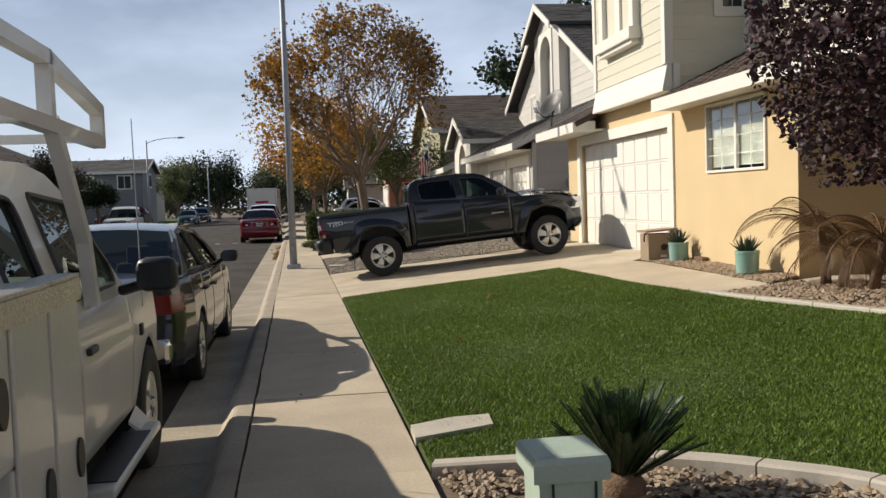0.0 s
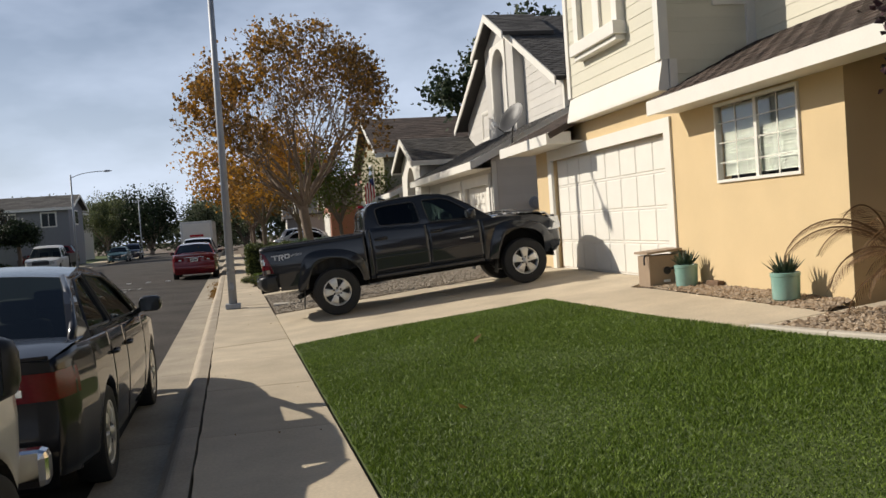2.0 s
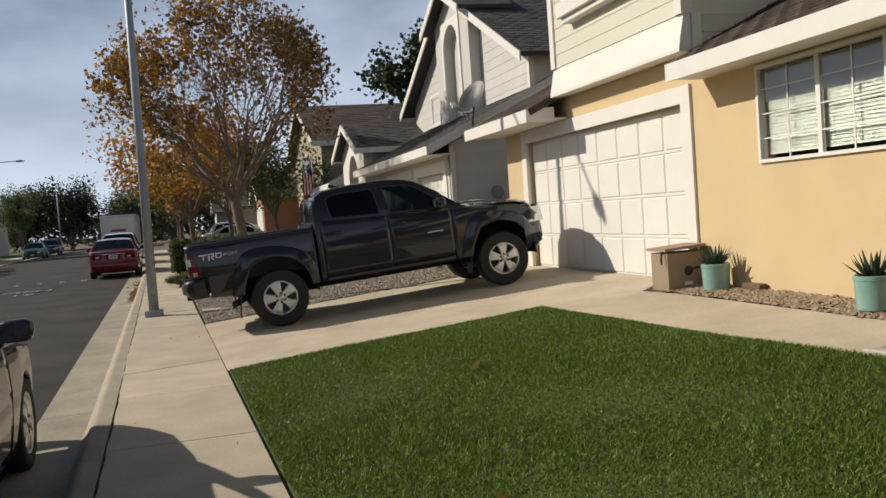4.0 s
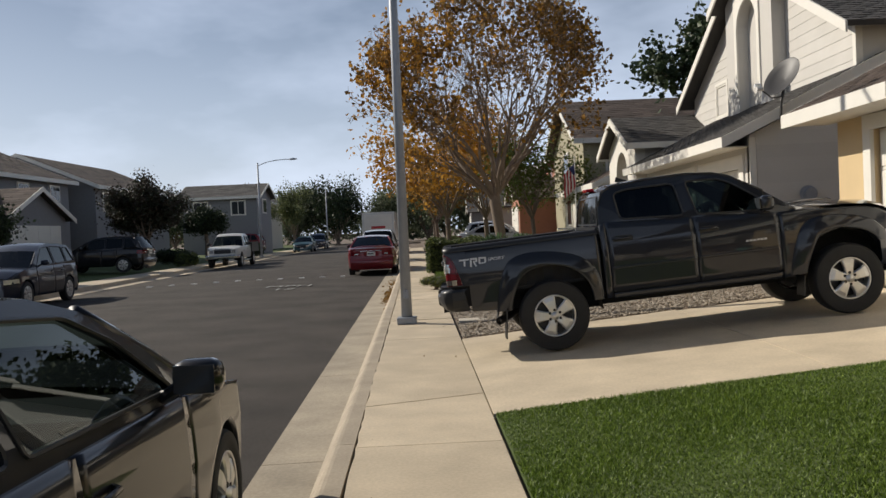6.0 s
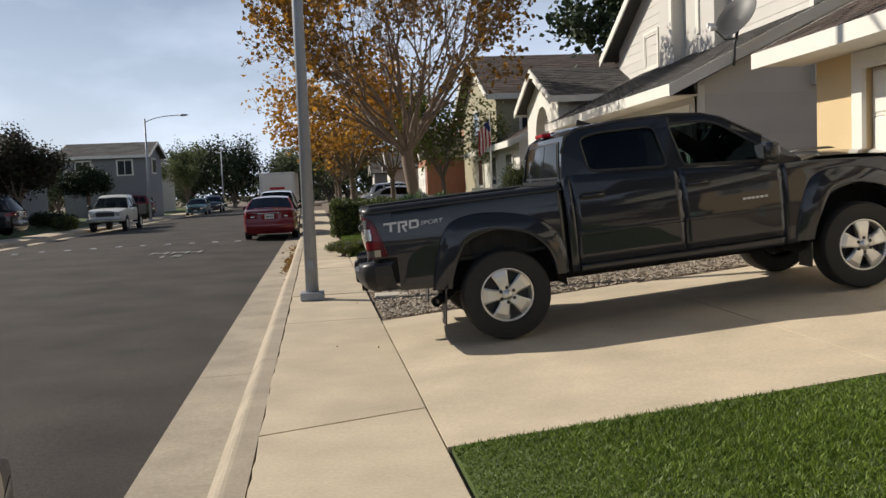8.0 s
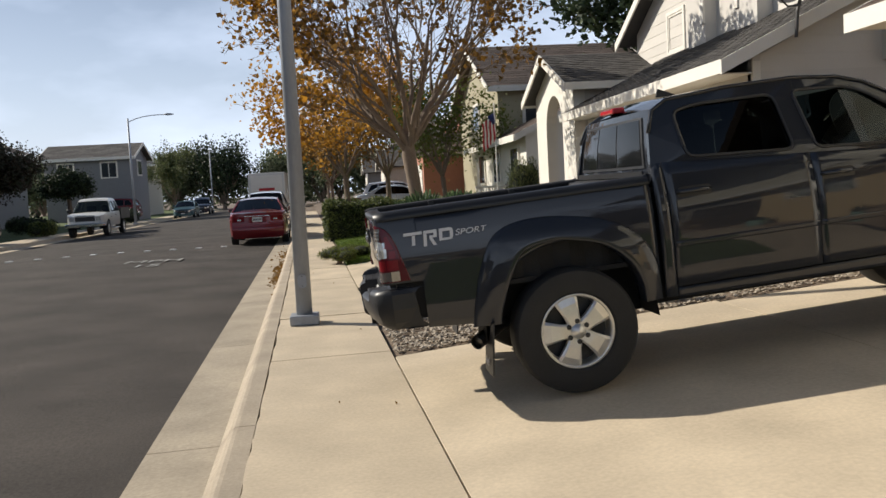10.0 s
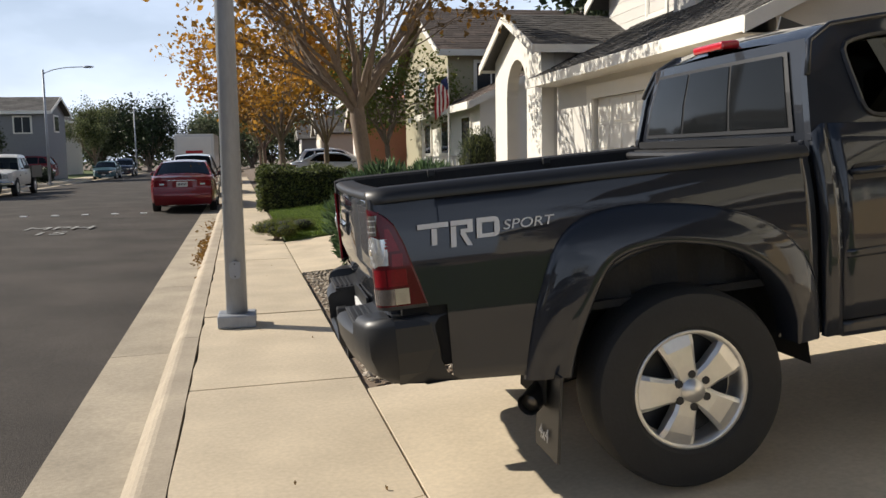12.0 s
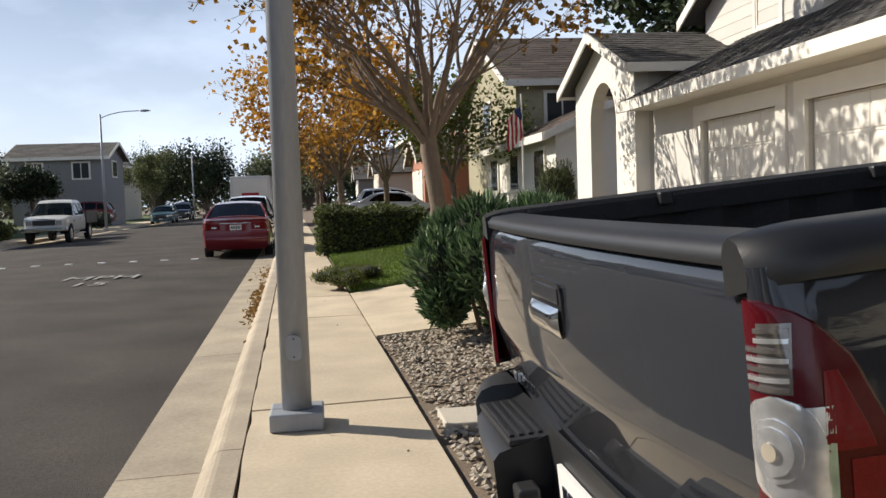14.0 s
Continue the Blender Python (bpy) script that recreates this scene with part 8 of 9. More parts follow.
PEBBLE = mat("pebble", (0.40, 0.285, 0.175), 0.8, var=0.1, fvar=0.12, fine=120, island=0.38, tint=(0.27, 0.21, 0.15))
PEBBLE_G = mat("grey_pebble", (0.41, 0.34, 0.25), 0.82, var=0.1, fvar=0.12, fine=120, island=0.38, tint=(0.28, 0.24, 0.19))
BED_A = [(sx(1.19, 5.3), 5.28), (1.95, 5.05), (2.4, 4.9), (2.72, 4.68), (3.0, 4.40), (3.24, 4.1), (3.6, 3.2), (3.6, 1.0), (sx(1.19, 1), 1.0)]
BED_B = [(5.98, 10.05), (6.5, 10.3), (6.5, 14.0), (6.0, 14.05), (5.97, 13.5), (6.0, 12.0)]
BED_C = [(5.30, 9.85), (5.55, 8.7), (5.8, 7.6), (6.0, 6.4), (7.6, 6.4), (7.6, 8.6), (6.2, 9.9)]
BED_D = [(sx(1.19, 19.3), 19.28), (6.5, 19.45), (6.5, 23.8), (5.0, 24.3), (sx(1.19, 24.5), 24.45)]
pebbles("pebble_bed", BED_A, 5200, 0.028, PEBBLE, "tan and pink pebbles round the green box")
pebbles("pebble_bed", BED_B, 2600, 0.030, PEBBLE, "tan pebbles along the stucco wall")
pebbles("pebble_bed", BED_C, 4500, 0.034, PEBBLE, "tan pebbles round the drooping palm")
pebbles("pebble_bed", BED_D, 15000, 0.026, PEBBLE_G, "grey-tan gravel beside the driveway")


# ---- street furniture and small things ----
def street_lamp(base, height, arm, arm_way, label):
    """A tapered steel pole with a split base cover, a hand-hole plate, a curved arm and a cobra head."""
    e = thing("street_lamp", base, label, "street lamp")
    x, y, z = base
    pl = bmesh.new()
    tube(pl, [(x, y, z - 0.05), (x, y, z + height * 0.5), (x, y, z + height)], [0.088, 0.072, 0.055], 20)
    pole = part("pole", pl, GALV, e, smooth=True)
    for s in (-1, 1):
        b = bmesh.new()
        bx(b, x - 0.155, x + 0.155, y + min(s * 0.002, s * 0.155), y + max(s * 0.002, s * 0.155), z, z + 0.105, 0.012)
        part("base_cover", b, GALV, e)
    hp = bmesh.new()
    q = rounded([(-0.045, 0.0), (0.045, 0.0), (0.045, 0.145), (-0.045, 0.145)], 0.04, 4)
    prism(hp, [(x + a, y - 0.097, z + 0.40 + b) for a, b in q], (0, 0.016, 0))
    plate = part("hand_hole_plate", hp, GALV, pole, "rounded cover plate")
    for b in (0.42, 0.525):
        sc = bmesh.new()
        lathe(sc, [(0.006, -0.003), (0.0, -0.005)], 8, "y", (x, y - 0.096, z + b))
        part("screw", sc, DARK, plate)
    am = bmesh.new()
    pts = [(x, y, z + height - 0.25), (x + arm_way * arm * 0.25, y, z + height - 0.02), (x + arm_way * arm * 0.6, y, z + height + 0.12), (x + arm_way * arm, y, z + height + 0.16)]
    tube(am, [Vector(p) for p in arc3(pts)], 0.028, 10)
    part("arm", am, GALV, e, smooth=True)
    hd = bmesh.new()
    xh, zh = x + arm_way * arm, z + height + 0.15
    rows = []
    for t in frange(0, 1, 0.125):
        w = 0.035 + 0.11 * math.sin(math.pi * min(1, t * 1.1)) ** 0.7
        h = 0.03 + 0.055 * math.sin(math.pi * min(1, t * 1.1)) ** 0.7
        rows.append([hd.verts.new((xh + arm_way * (t * 0.62 - 0.05), y + w * math.cos(a), zh + h * math.sin(a) * (1 if math.sin(a) > 0 else 0.8))) for a in frange(0, 2 * math.pi * 11 / 12, 2 * math.pi / 12)])
    for p, q2 in zip(rows, rows[1:]):
        for k in range(len(p)):
            hd.faces.new((p[k], p[(k + 1) % len(p)], q2[(k + 1) % len(p)], q2[k]))
    hd.faces.new(rows[0])
    hd.faces.new(rows[-1][::-1])
    part("lamp_head", hd, GALV, e, "grey cobra lamp head", smooth=True)
    return e


def arc3(pts, n=5):
    return arc_pts(pts, n)


street_lamp((0.155, 21.42, 0.0), 7.6, 2.3, -1, "tapered galvanised street lamp standing in the sidewalk")
street_lamp((-12.35, 70.0, 0.0), 6.8, 2.3, 1, "galvanised street lamp across the street")
street_lamp((-13.2, 112.0, 0.0), 6.8, 2.3, 1, "galvanised street lamp far down the street")

# concrete edging: round the green box's bed and along the palm bed
for nm, pts, lab in (("edging", [(1.46, 5.33), (1.95, 5.17), (2.40, 5.0), (2.76, 4.76), (3.05, 4.46), (3.31, 4.12), (3.62, 3.4)], "pale curved concrete edging round the pebble bed"),
                     ("edging", [(5.16, 9.92), (5.30, 9.2), (5.46, 8.60), (5.60, 8.0), (5.73, 7.5), (5.9, 6.5)], "pale concrete edging along the palm bed")):
    line = arc_pts(pts, 4)
    e = thing(nm, (*pts[0], yard(*pts[0])), lab, "edging", kind="structure")
    seg = [line[i:i + 6] for i in range(0, len(line) - 1, 5)]
    for sgm in seg:
        if len(sgm) < 2:
            continue
        bm = bmesh.new()
        rows = []
        for i, p in enumerate(sgm):
            d = (sgm[min(i + 1, len(sgm) - 1)] - sgm[max(i - 1, 0)]).normalized()
            nn = Vector((-d.y, d.x))
            z = yard(p.x, p.y)
            sh = d * (0.006 if i == 0 else -0.006 if i == len(sgm) - 1 else 0)
            rows.append([bm.verts.new((p.x + sh.x + nn.x * o, p.y + sh.y + nn.y * o, z + h)) for o, h in ((-0.06, -0.06), (-0.06, 0.035), (-0.045, 0.048), (0.045, 0.048), (0.06, 0.035), (0.06, -0.06))])
        for a, b in zip(rows, rows[1:]):
            for j in range(6):
                bm.faces.new((a[j], a[(j + 1) % 6], b[(j + 1) % 6], b[j]))
        bm.faces.new(rows[0])
        bm.faces.new(rows[-1][::-1])
        part("edging_piece", bm, EDGING, e)

# stepping slab in the lawn, meter cover in the gravel
bm = bmesh.new()
prism(bm, [(1.42, 5.86, -0.005), (1.92, 5.92, 0.033), (1.94, 6.18, 0.033), (1.70, 6.23, 0.015), (1.42, 6.17, -0.005)], (0, 0, 0.05))
tagged(part("stepping_stone", bm, EDGING), "pale concrete slab set in the lawn edge", "paving stone")
bm = box(0.98, 1.42, 21.05, 21.42, -0.02, 0.045, 0.01)
tagged(part("meter_cover", bm, EDGING), "pale concrete meter cover lying in the gravel", "meter cover")

SAGE = mat("sage_paint", (0.42, 0.50, 0.41), 0.55, var=0.08, scale=5, fvar=0.06, fine=60, bump=0.05)
ub = thing("utility_box", (1.78, 3.72, 0.02), "sage green utility box with a cap lid", "utility box")
bm = bmesh.new()
prism(bm, [(1.65, 3.61, 0.0), (1.885, 3.61, 0.0), (1.885, 3.855, 0.0), (1.65, 3.855, 0.0)], (0, 0, 0.485))
part("cabinet", bm, SAGE, ub)
bm = bmesh.new()
q0 = [(1.625, 3.585), (1.91, 3.585), (1.91, 3.88), (1.625, 3.88)]
rows = [[bm.verts.new((1.768 + (a - 1.768) * k, 3.732 + (b - 3.732) * k, z)) for a, b in q0] for k, z in ((1.0, 0.47), (1.0, 0.535), (0.93, 0.558), (0.80, 0.562))]
for a, b in zip(rows, rows[1:]):
    for i in range(4):
        bm.faces.new((a[i], a[(i + 1) % 4], b[(i + 1) % 4], b[i]))
bm.faces.new(rows[-1])
bm.faces.new(rows[0][::-1])
part("lid", bm, SAGE, ub)
for x in (1.70, 1.86):
    part("seam", box(x - 0.004, x + 0.004, 3.603, 3.609, 0.02, 0.46), DARK, ub)


def frond(bm, base, az, length, rise, droop, leaflets, leaf_len, leaf_w, stiff=0.0):
    """One feather leaf: a bent rib with leaflets on both sides."""
    pts = []
    p = Vector(base)
    el = rise
    n = 12
    for i in range(n + 1):
        pts.append(p.copy())
        p = p + Vector((math.cos(az) * math.cos(el), math.sin(az) * math.cos(el), math.sin(el))) * (length / n)
        el -= droop / n
    tube(bm, pts, [0.010 * (1 - 0.8 * i / n) + 0.002 for i in range(n + 1)], 4, caps=False)
    for k in range(leaflets):
        t = 0.12 + 0.86 * k / leaflets
        i = min(n - 1, int(t * n))
        q = pts[i].lerp(pts[i + 1], t * n - i)
        d = (pts[i + 1] - pts[i]).normalized()
        side = d.cross(Vector((0, 0, 1)))
        side = side.normalized() if side.length > 0.01 else Vector((1, 0, 0))
        up = side.cross(d)
        ll = leaf_len * (0.45 + 0.75 * math.sin(math.pi * min(1, 0.15 + t * 0.85)))
        for s in (-1, 1):
            w = (side * s + d * (0.75 + stiff) + up * (0.35 if stiff else -0.05) + Vector((0, 0, -0.35 if not stiff else 0))).normalized()
            tip = q + w * ll + Vector((0, 0, -0.12 * ll if not stiff else 0))
            mid = q.lerp(tip, 0.45)
            o = d * leaf_w
            a, b, c, e = bm.verts.new(q), bm.verts.new(mid + o), bm.verts.new(tip), bm.verts.new(mid - o)
            bm.faces.new((a, b, c, e))


SAGO_LEAF = leafy("sago_leaf", (0.018, 0.040, 0.014), (0.03, 0.055, 0.02), rough=0.35, through_light=0.1)
DRY_PALM = leafy("dry_palm_leaf", (0.21, 0.115, 0.05), (0.12, 0.07, 0.032), through_light=0.25)
ALOE = mat("aloe_leaf", (0.022, 0.045, 0.022), 0.45, var=0.2, scale=12, fvar=0.1)
FIBRE = mat("palm_fibre", (0.16, 0.10, 0.06), 0.95, var=0.3, scale=25, fvar=0.3, fine=90, bump=0.8, bscale=70)
TEALGLAZE = mat("teal_glaze", (0.22, 0.38, 0.33), 0.18, var=0.10, scale=8, fvar=0.05, coat=0.6)

sg = thing("sago_palm", (2.27, 4.5, 0.07), "dark green sago palm in the pebble bed", "plant")
bm = bmesh.new()
lathe(bm, [(0.10, 0.0), (0.11, 0.04), (0.10, 0.09), (0.06, 0.13), (0.0, 0.14)], 14, "z", (2.27, 4.5, 0.06))
part("trunk", bm, FIBRE, sg, "fibrous brown trunk", smooth=True)
rp = random.Random(3)
for k in range(56):
    bm = bmesh.new()
    frond(bm, (2.27, 4.5, 0.13), k * 2.39996 + rp.uniform(-0.2, 0.2), rp.uniform(0.40, 0.52), rp.uniform(0.62, 1.42), rp.uniform(-0.05, 0.25), 34, 0.075, 0.006, stiff=0.6)
    part("frond", bm, SAGO_LEAF, sg)

pm = thing("drooping_palm", (6.3, 9.25, 0.43), "half-dead dwarf palm with brown drooping fronds", "plant")
for dx, dy, h, ln in ((0.0, 0.15, 0.55, 0.1), (-0.02, -0.15, 0.40, -0.12), (0.10, -0.5, 0.5, -0.2)):
    bm = bmesh.new()
    tube(bm, [(6.3 + dx, 9.25 + dy, 0.38), (6.3 + dx + 0.03, 9.25 + dy + ln * 0.5, 0.43 + h * 0.6), (6.3 + dx, 9.25 + dy + ln, 0.43 + h)], [0.060, 0.048, 0.045], 9)
    part("stem", bm, FIBRE, pm, smooth=True)
    for k in range(14):
        bm = bmesh.new()
        frond(bm, (6.3 + dx, 9.25 + dy + ln, 0.43 + h), k * 2.39996 + rp.uniform(-0.3, 0.3), rp.uniform(0.7, 1.2), rp.uniform(0.2, 1.3), rp.uniform(1.7, 2.6), 38, rp.uniform(0.12, 0.19), 0.005)
        part("frond", bm, DRY_PALM, pm)

for k, (x, y) in enumerate(((6.28, 13.33), (6.20, 10.98))):
    z = 0.43
    pot = thing("planter_pot", (x, y, z), "glazed teal pot holding a spiky aloe" if k == 0 else "glazed teal pot holding a tall aloe on pebbles", "planter", "pots along the wall")
    bm = bmesh.new()
    lathe(bm, [(0.0, 0.0), (0.125, 0.0), (0.140, 0.015), (0.150, 0.25), (0.155, 0.255), (0.156, 0.29), (0.146, 0.295), (0.135, 0.27), (0.13, 0.24), (0.0, 0.24)], 28, "z", (x, y, z))
    smooth_by_angle(part("pot", bm, TEALGLAZE, pot), 40)
    for i in range(26):
        a, el = i * 2.39996, 0.35 + 1.05 * (1 - i / 26)
        el = 1.45 - 1.0 * (i / 26) ** 0.8
        L = 0.20 + 0.05 * rp.random()
        d = Vector((math.cos(a) * math.cos(el), math.sin(a) * math.cos(el), math.sin(el)))
        sd = Vector((-math.sin(a), math.cos(a), 0))
        p0 = Vector((x, y, z + 0.25)) + Vector((math.cos(a), math.sin(a), 0)) * 0.03
        bm = bmesh.new()
        rows = []
        for t, w in ((0, 0.026), (0.35, 0.024), (0.75, 0.012), (1, 0.001)):
            c = p0 + d * L * t + Vector((0, 0, 0.03 * t * t))
            nn = d.cross(sd).normalized()
            rows.append([bm.verts.new(c + sd * w), bm.verts.new(c + nn * w * 0.5), bm.verts.new(c - sd * w), bm.verts.new(c - nn * w * 0.35)])
        for p, q in zip(rows, rows[1:]):
            for j in range(4):
                bm.faces.new((p[j], p[(j + 1) % 4], q[(j + 1) % 4], q[j]))
        part("leaf", bm, ALOE, pot)

TANPLASTIC = mat("tan_resin", (0.30, 0.22, 0.15), 0.6, var=0.08, scale=6, fvar=0.06, bump=0.1)
hb = thing("hose_box", (6.2, 13.97, 0.42), "tan resin hose box with a propped lid", "hose box")
bm = bmesh.new()
for a, b, c, d in ((5.98, 6.44, 13.80, 13.82), (5.98, 6.44, 14.14, 14.16), (5.98, 6.0, 13.82, 14.14), (6.42, 6.44, 13.82, 14.14)):
    bx(bm, a, b, c, d, 0.415, 0.84)
part("bin", bm, TANPLASTIC, hb)
bm = bmesh.new()
prism(bm, [(5.94, 13.77, 0.862), (6.46, 13.77, 0.895), (6.46, 14.19, 0.895), (5.94, 14.19, 0.862)], (0, 0, 0.03))
part("lid", bm, TANPLASTIC, hb)
bm = bmesh.new()
lathe(bm, [(0.0, -0.01), (0.05, -0.01), (0.055, 0.0)], 16, "y", (6.24, 13.797, 0.63))
part("port", bm, DARK, hb, "dark round port")
part("label_plate", box(6.18, 6.28, 13.796, 13.80, 0.47, 0.505), PLATE, hb)
bm = bmesh.new()
tube(bm, arc_pts([(6.24, 13.80, 0.64), (6.35, 13.70, 0.66), (6.48, 13.62, 0.55), (6.5, 13.45, 0.46), (6.48, 13.1, 0.445), (6.47, 12.4, 0.445)], 5), 0.012, 7)
part("hose", bm, DARK, hb)
bm = bmesh.new()
tube(bm, arc_pts([(6.0, 13.9, 0.87), (5.94, 13.86, 0.82), (5.93, 13.85, 0.72)], 4), 0.012, 6)
part("hose_end", bm, DARK, hb)
bm = bmesh.new()
bx(bm, 6.40, 6.50, 12.75, 13.05, 0.44, 0.52, 0.015)
tagged(part("brick_block", bm, FIBRE), "brown block lying against the stucco wall", "brick")

# satellite dish on the neighbour's rake
DISH = mat("dish_paint", (0.05, 0.048, 0.047), 0.5, var=0.06, fvar=0.04)
sd = thing("satellite_dish", (7.05, 23.52, 3.35), "grey satellite dish on a roof mast", "satellite dish")
bm = bmesh.new()
tube(bm, [(7.05, 23.50, 3.20), (7.05, 23.45, 3.55), (7.10, 23.42, 3.80)], 0.025, 8)
part("mast", bm, DISH, sd)
bm = bmesh.new()
lathe(bm, [(0.0, 0.0), (0.15, 0.014), (0.30, 0.055), (0.40, 0.10), (0.41, 0.10), (0.31, 0.045), (0.15, 0.002), (0.0, -0.012)], 28, "z")
bm.transform(look((7.10, 23.40, 3.92), (4.6, 22.0, 5.9)) @ Matrix.Rotation(math.pi, 4, "X") @ Matrix.Diagonal((0.86, 1.05, 1, 1)))
part("reflector", bm, DISH, sd, smooth=True)
bm = bmesh.new()
tube(bm, [(7.08, 23.40, 3.62), (6.80, 23.25, 3.58), (6.60, 23.18, 3.72)], 0.014, 6)
part("feed_arm", bm, DISH, sd)
for k in range(2):
    bm = bmesh.new()
    lathe(bm, [(0.0, -0.06), (0.04, -0.06), (0.035, 0.05), (0.0, 0.06)], 10, "x", (6.56, 23.15 + 0.10 * k, 3.74 + 0.07 * k))
    part("receiver", bm, PLATE, sd)

bm = bmesh.new()
lathe(bm, [(0.0, -0.16), (0.11, -0.16), (0.13, -0.12), (0.12, -0.02), (0.16, -0.01), (0.16, 0.0)], 18, "y", (7.68, 23.93, 1.85))
mt = tagged(part("electric_meter", bm, GALV), "round grey electric meter on the siding", "electric meter")

# iron wall ornament in the entry
e = thing("wall_ornament", (7.25, 10.29, 1.9), "dark scrolled iron wall ornament", "wall decoration")
for k in range(4):
    bm = bmesh.new()
    cx, cz = 7.2 + 0.22 * (k % 2), 1.95 + 0.35 * (k // 2)
    tube(bm, [Vector((cx + (0.03 + 0.010 * a) * math.cos(a), 10.27, cz + (0.03 + 0.010 * a) * math.sin(a))) for a in frange(0, 9.5, 0.5)], 0.009, 5)
    part("scroll", bm, DARK, e)

# flag on a pole, white railing by the olive house
fp = thing("flag", (5.5, 38.3, 0.35), "striped red and white flag hanging from a white pole", "flag")
bm = bmesh.new()
tube(bm, [(5.5, 38.3, 0.3), (5.5, 38.3, 3.85)], [0.028, 0.02], 8)
part("pole", bm, WHITE, fp)
FLAG_R = mat("flag_red", (0.42, 0.03, 0.035), 0.8, var=0.1, fvar=0.05)
FLAG_B = mat("flag_blue", (0.03, 0.04, 0.13), 0.8, var=0.1, fvar=0.05)
for i in range(7):
    bm = bmesh.new()
    surf(bm, lambda u, v: (5.49 - 0.055 * (i + v) + 0.012 * math.sin(u * 9 + i), 38.3 + 0.05 * math.sin(u * 6 + (i + v) * 1.3), 3.55 - 0.85 * u - 0.05 * (i + v)), frange(0, 1, 0.1), [0, 0.5, 1])
    part("stripe", bm, FLAG_R if i % 2 == 0 else WHITE, fp)
bm = bmesh.new()
surf(bm, lambda u, v: (5.49 - 0.20 * v, 38.285 + 0.05 * math.sin(u * 6 + v * 4), 3.56 - 0.36 * u - 0.12 * v), frange(0, 1, 0.2), frange(0, 1, 0.25))
part("canton", bm, FLAG_B, fp)
rl = thing("porch_railing", (6.0, 38.7, 0.4), "white picket railing before a porch", "railing")
part("top_rail", box(4.85, 6.5, 38.60, 38.68, 1.28, 1.34), WHITE, rl)
part("bottom_rail", box(4.85, 6.5, 38.61, 38.67, 0.55, 0.60), WHITE, rl)
for i in range(17):
    part("picket", box(4.87 + i * 0.10, 4.91 + i * 0.10, 38.62, 38.66, 0.30 if i % 8 == 0 else 0.6, 1.28), WHITE, rl)

# road marks and reflectors
MARK = mat("worn_road_paint", (0.30, 0.30, 0.285), 0.8, var=0.3, scale=5, fvar=0.35, fine=25)


def road_z(x, y):
    return lin([(FAR_KERB + 0.5, -0.16), (-8.5, -0.10), (-5.5, -0.06), (-3.0, -0.09), (GUT_U, -0.13)], x - LEAN * (y - 14))


mk = thing("road_marking", (-3.6, 31, -0.09), "worn white painted speed lettering on the asphalt", "road marking")
for tx, x, y, w, h in (("MPH", -4.75, 33.9, 0.72, 1.1), ("15", -4.30, 32.6, 0.72, 0.95)):
    words(tx, 1.0, MARK, mk, Matrix.Translation((x + 3.6, y - 31, road_z(x, y) + 0.09 + 0.012)) @ Matrix.Rotation(radians(2), 4, "Z") @ Matrix.Diagonal((w, h, 1, 1)), "letters", depth=0.002)
for i in range(10):
    t = i / 9
    x, y = -9.6 + 6.6 * t, 38.0 + 1.6 * t
    bm = box(x - 0.09, x + 0.09, y - 0.10, y + 0.10, road_z(x, y) - 0.01, road_z(x, y) + 0.018, 0.006)
    tagged(part("reflector_dot", bm, PLATE), "white square reflector dot on the asphalt", "road reflector", "dots across the road")

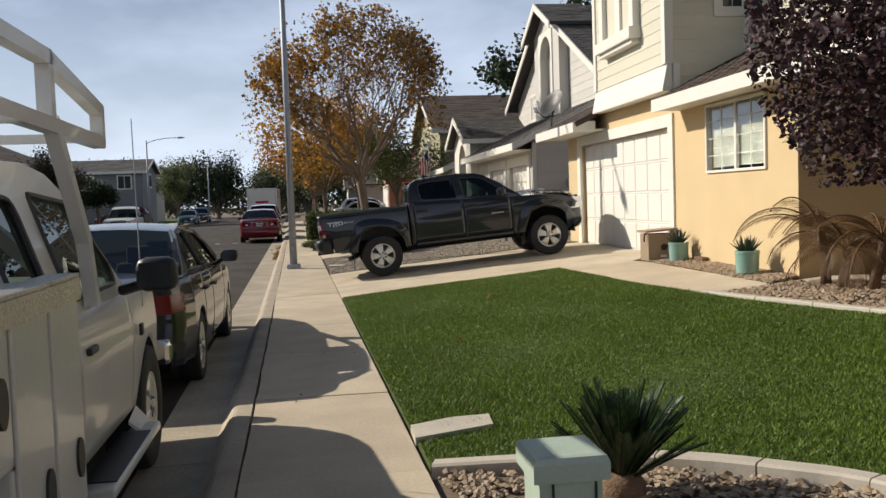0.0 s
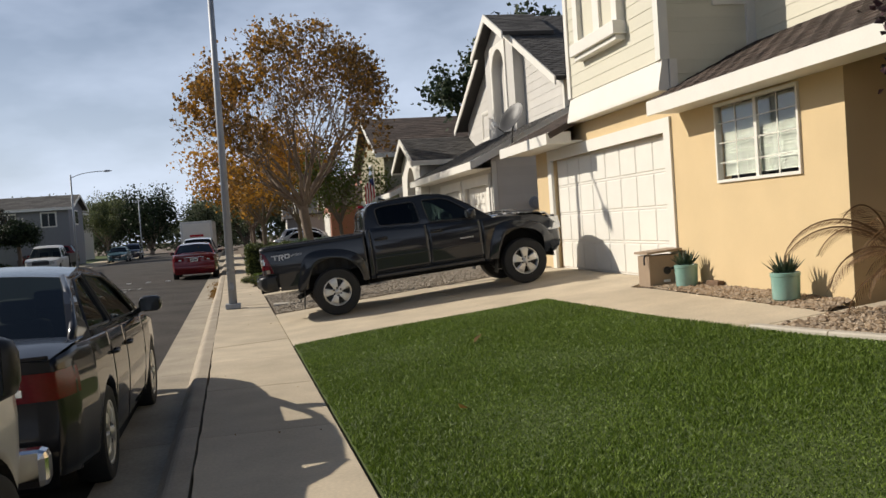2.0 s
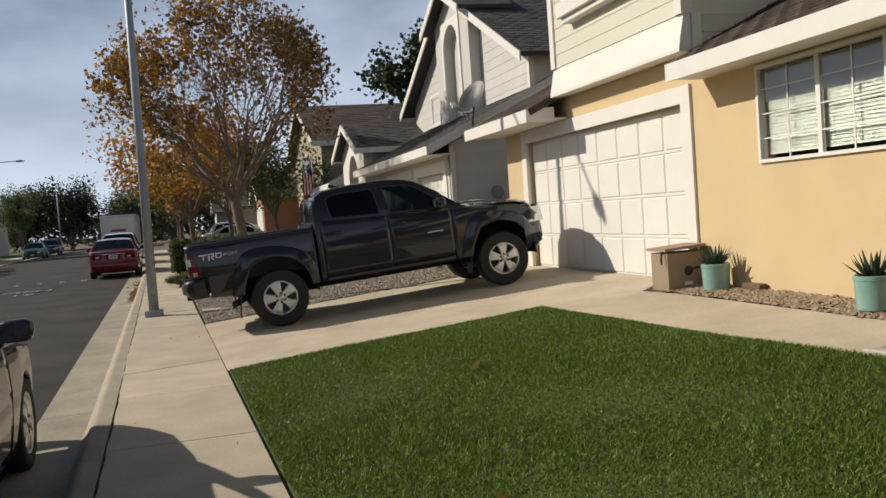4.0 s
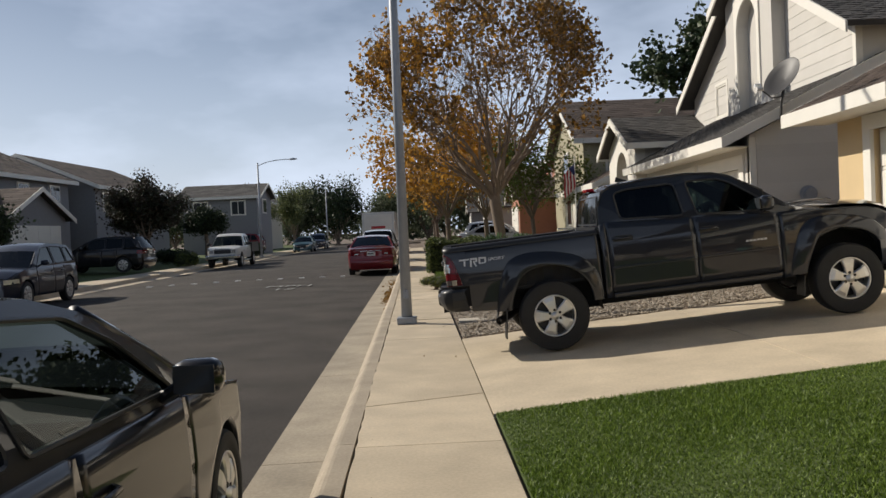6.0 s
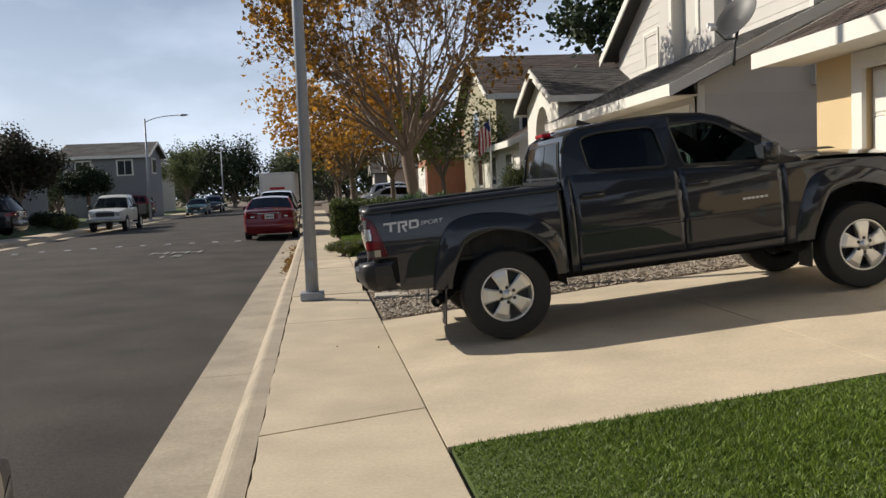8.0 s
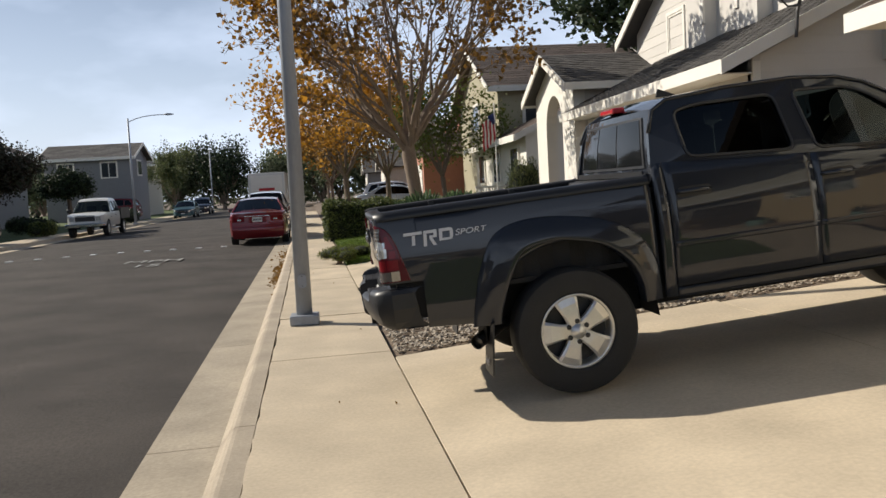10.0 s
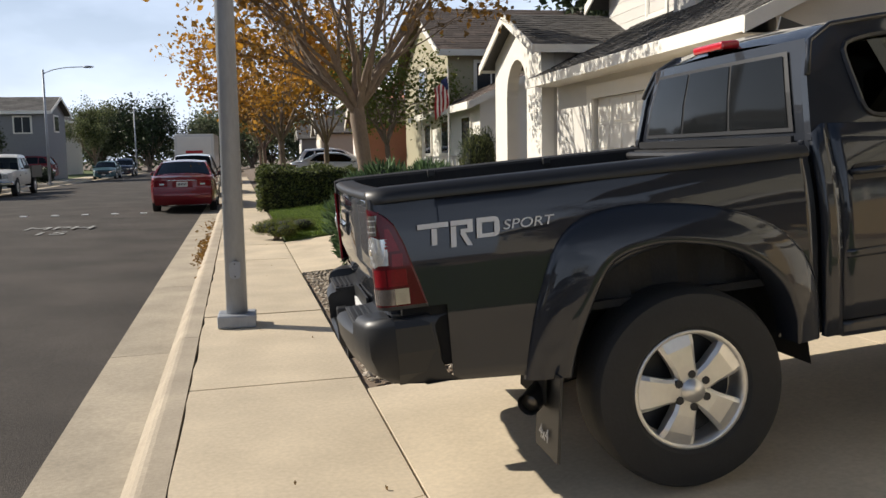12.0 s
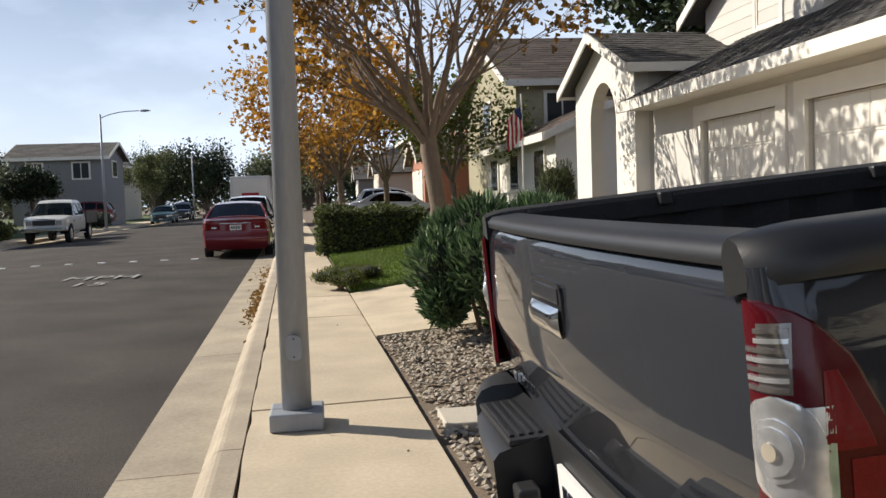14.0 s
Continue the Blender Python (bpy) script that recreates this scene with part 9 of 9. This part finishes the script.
# fallen leaves in the gutter and on the walk
lit = []
for cx, cy, n, r in ((-0.55, 28.2, 260, 0.75), (-0.62, 30.3, 160, 0.8), (-0.25, 20.9, 14, 0.09), (-0.75, 34.0, 140, 1.2)):
    a = RND.normal(size=(n, 2)) * np.array([0.10, 1.0]) * r
    lit.append(np.stack([cx + a[:, 0] - 0.033 * a[:, 1], cy + a[:, 1], np.full(n, -0.105) + RND.uniform(0, 0.02, n)], 1))
me = leaf_mesh("leaf_litter", np.concatenate(lit), 0.07, AUTUMN)
tagged(new("leaf_litter", me), "dry brown leaves lying in the gutter", "leaf litter", kind="stuff")
pts = np.stack([RND.uniform(-0.1, 1.2, 40), RND.uniform(2, 34, 40), np.full(40, 0.008)], 1)
pts[:, 0] += LEAN * (pts[:, 1] - 14)
me = leaf_mesh("walk_debris", pts, 0.022, AUTUMN)
tagged(new("walk_debris", me), "tiny dry leaf scraps on the sidewalk", "leaf litter", kind="stuff")
for x, y in ((3.05, 11.9), (2.2, 9.0)):
    me = leaf_mesh("fallen_leaf", [(x, y, yard(x, y) + 0.05)], 0.13, AUTUMN)
    tagged(new("fallen_leaf", me), "single brown leaf lying on the lawn", "leaf")

# drive of the white house
d2 = thing("driveway", (1.2, 26.5, 0), "tan concrete driveway of the white house", "driveway", kind="structure")
sloped("slab", [(sx(1.16, 24.6), 24.6), (3.8, 24.5), (3.8, 29.6), (sx(1.16, 28.5), 28.5)], 0.0, 0.1, CONCRETE, "", "", parent=d2)
sloped("slab", [(3.81, 24.5), (6.7, 24.4), (6.7, 30.4), (3.81, 29.62)], 0.0, 0.1, CONCRETE, "", "", parent=d2)

# white box van far down the street
bv = thing("box_van", (-3.2, 66.0, -0.13), "white box van parked down the street", "van")
part("cargo_box", box(-4.5, -2.4, 64.0, 69.0, 0.55, 2.75, 0.03), WHITE_PAINT, bv)
part("rear_door", box(-4.35, -2.55, 63.97, 64.0, 0.65, 2.6), WHITE, bv)
part("door_mark", box(-3.9, -3.0, 63.95, 63.97, 1.7, 1.85), FLAG_R, bv)
part("cab", box(-4.4, -2.5, 69.05, 70.8, 0.2, 1.9, 0.1), WHITE_PAINT, bv)
for x in (-4.3, -2.6):
    for y in (65.3, 69.8):
        bm = bmesh.new()
        lathe(bm, [(0.0, -0.1), (0.36, -0.1), (0.38, 0.0), (0.36, 0.1), (0.0, 0.1)], 16, "x", (x, y, 0.25))
        part("wheel", bm, RUBBER, bv)
# whip aerial on the service truck
bm = bmesh.new()
tube(bm, [(-0.13, 5.75, 0.95), (-0.14, 5.76, 2.02)], [0.004, 0.003], 5)
tagged(part("whip_aerial", bm, GALV), "thin whip aerial on the white truck's wing", "aerial")
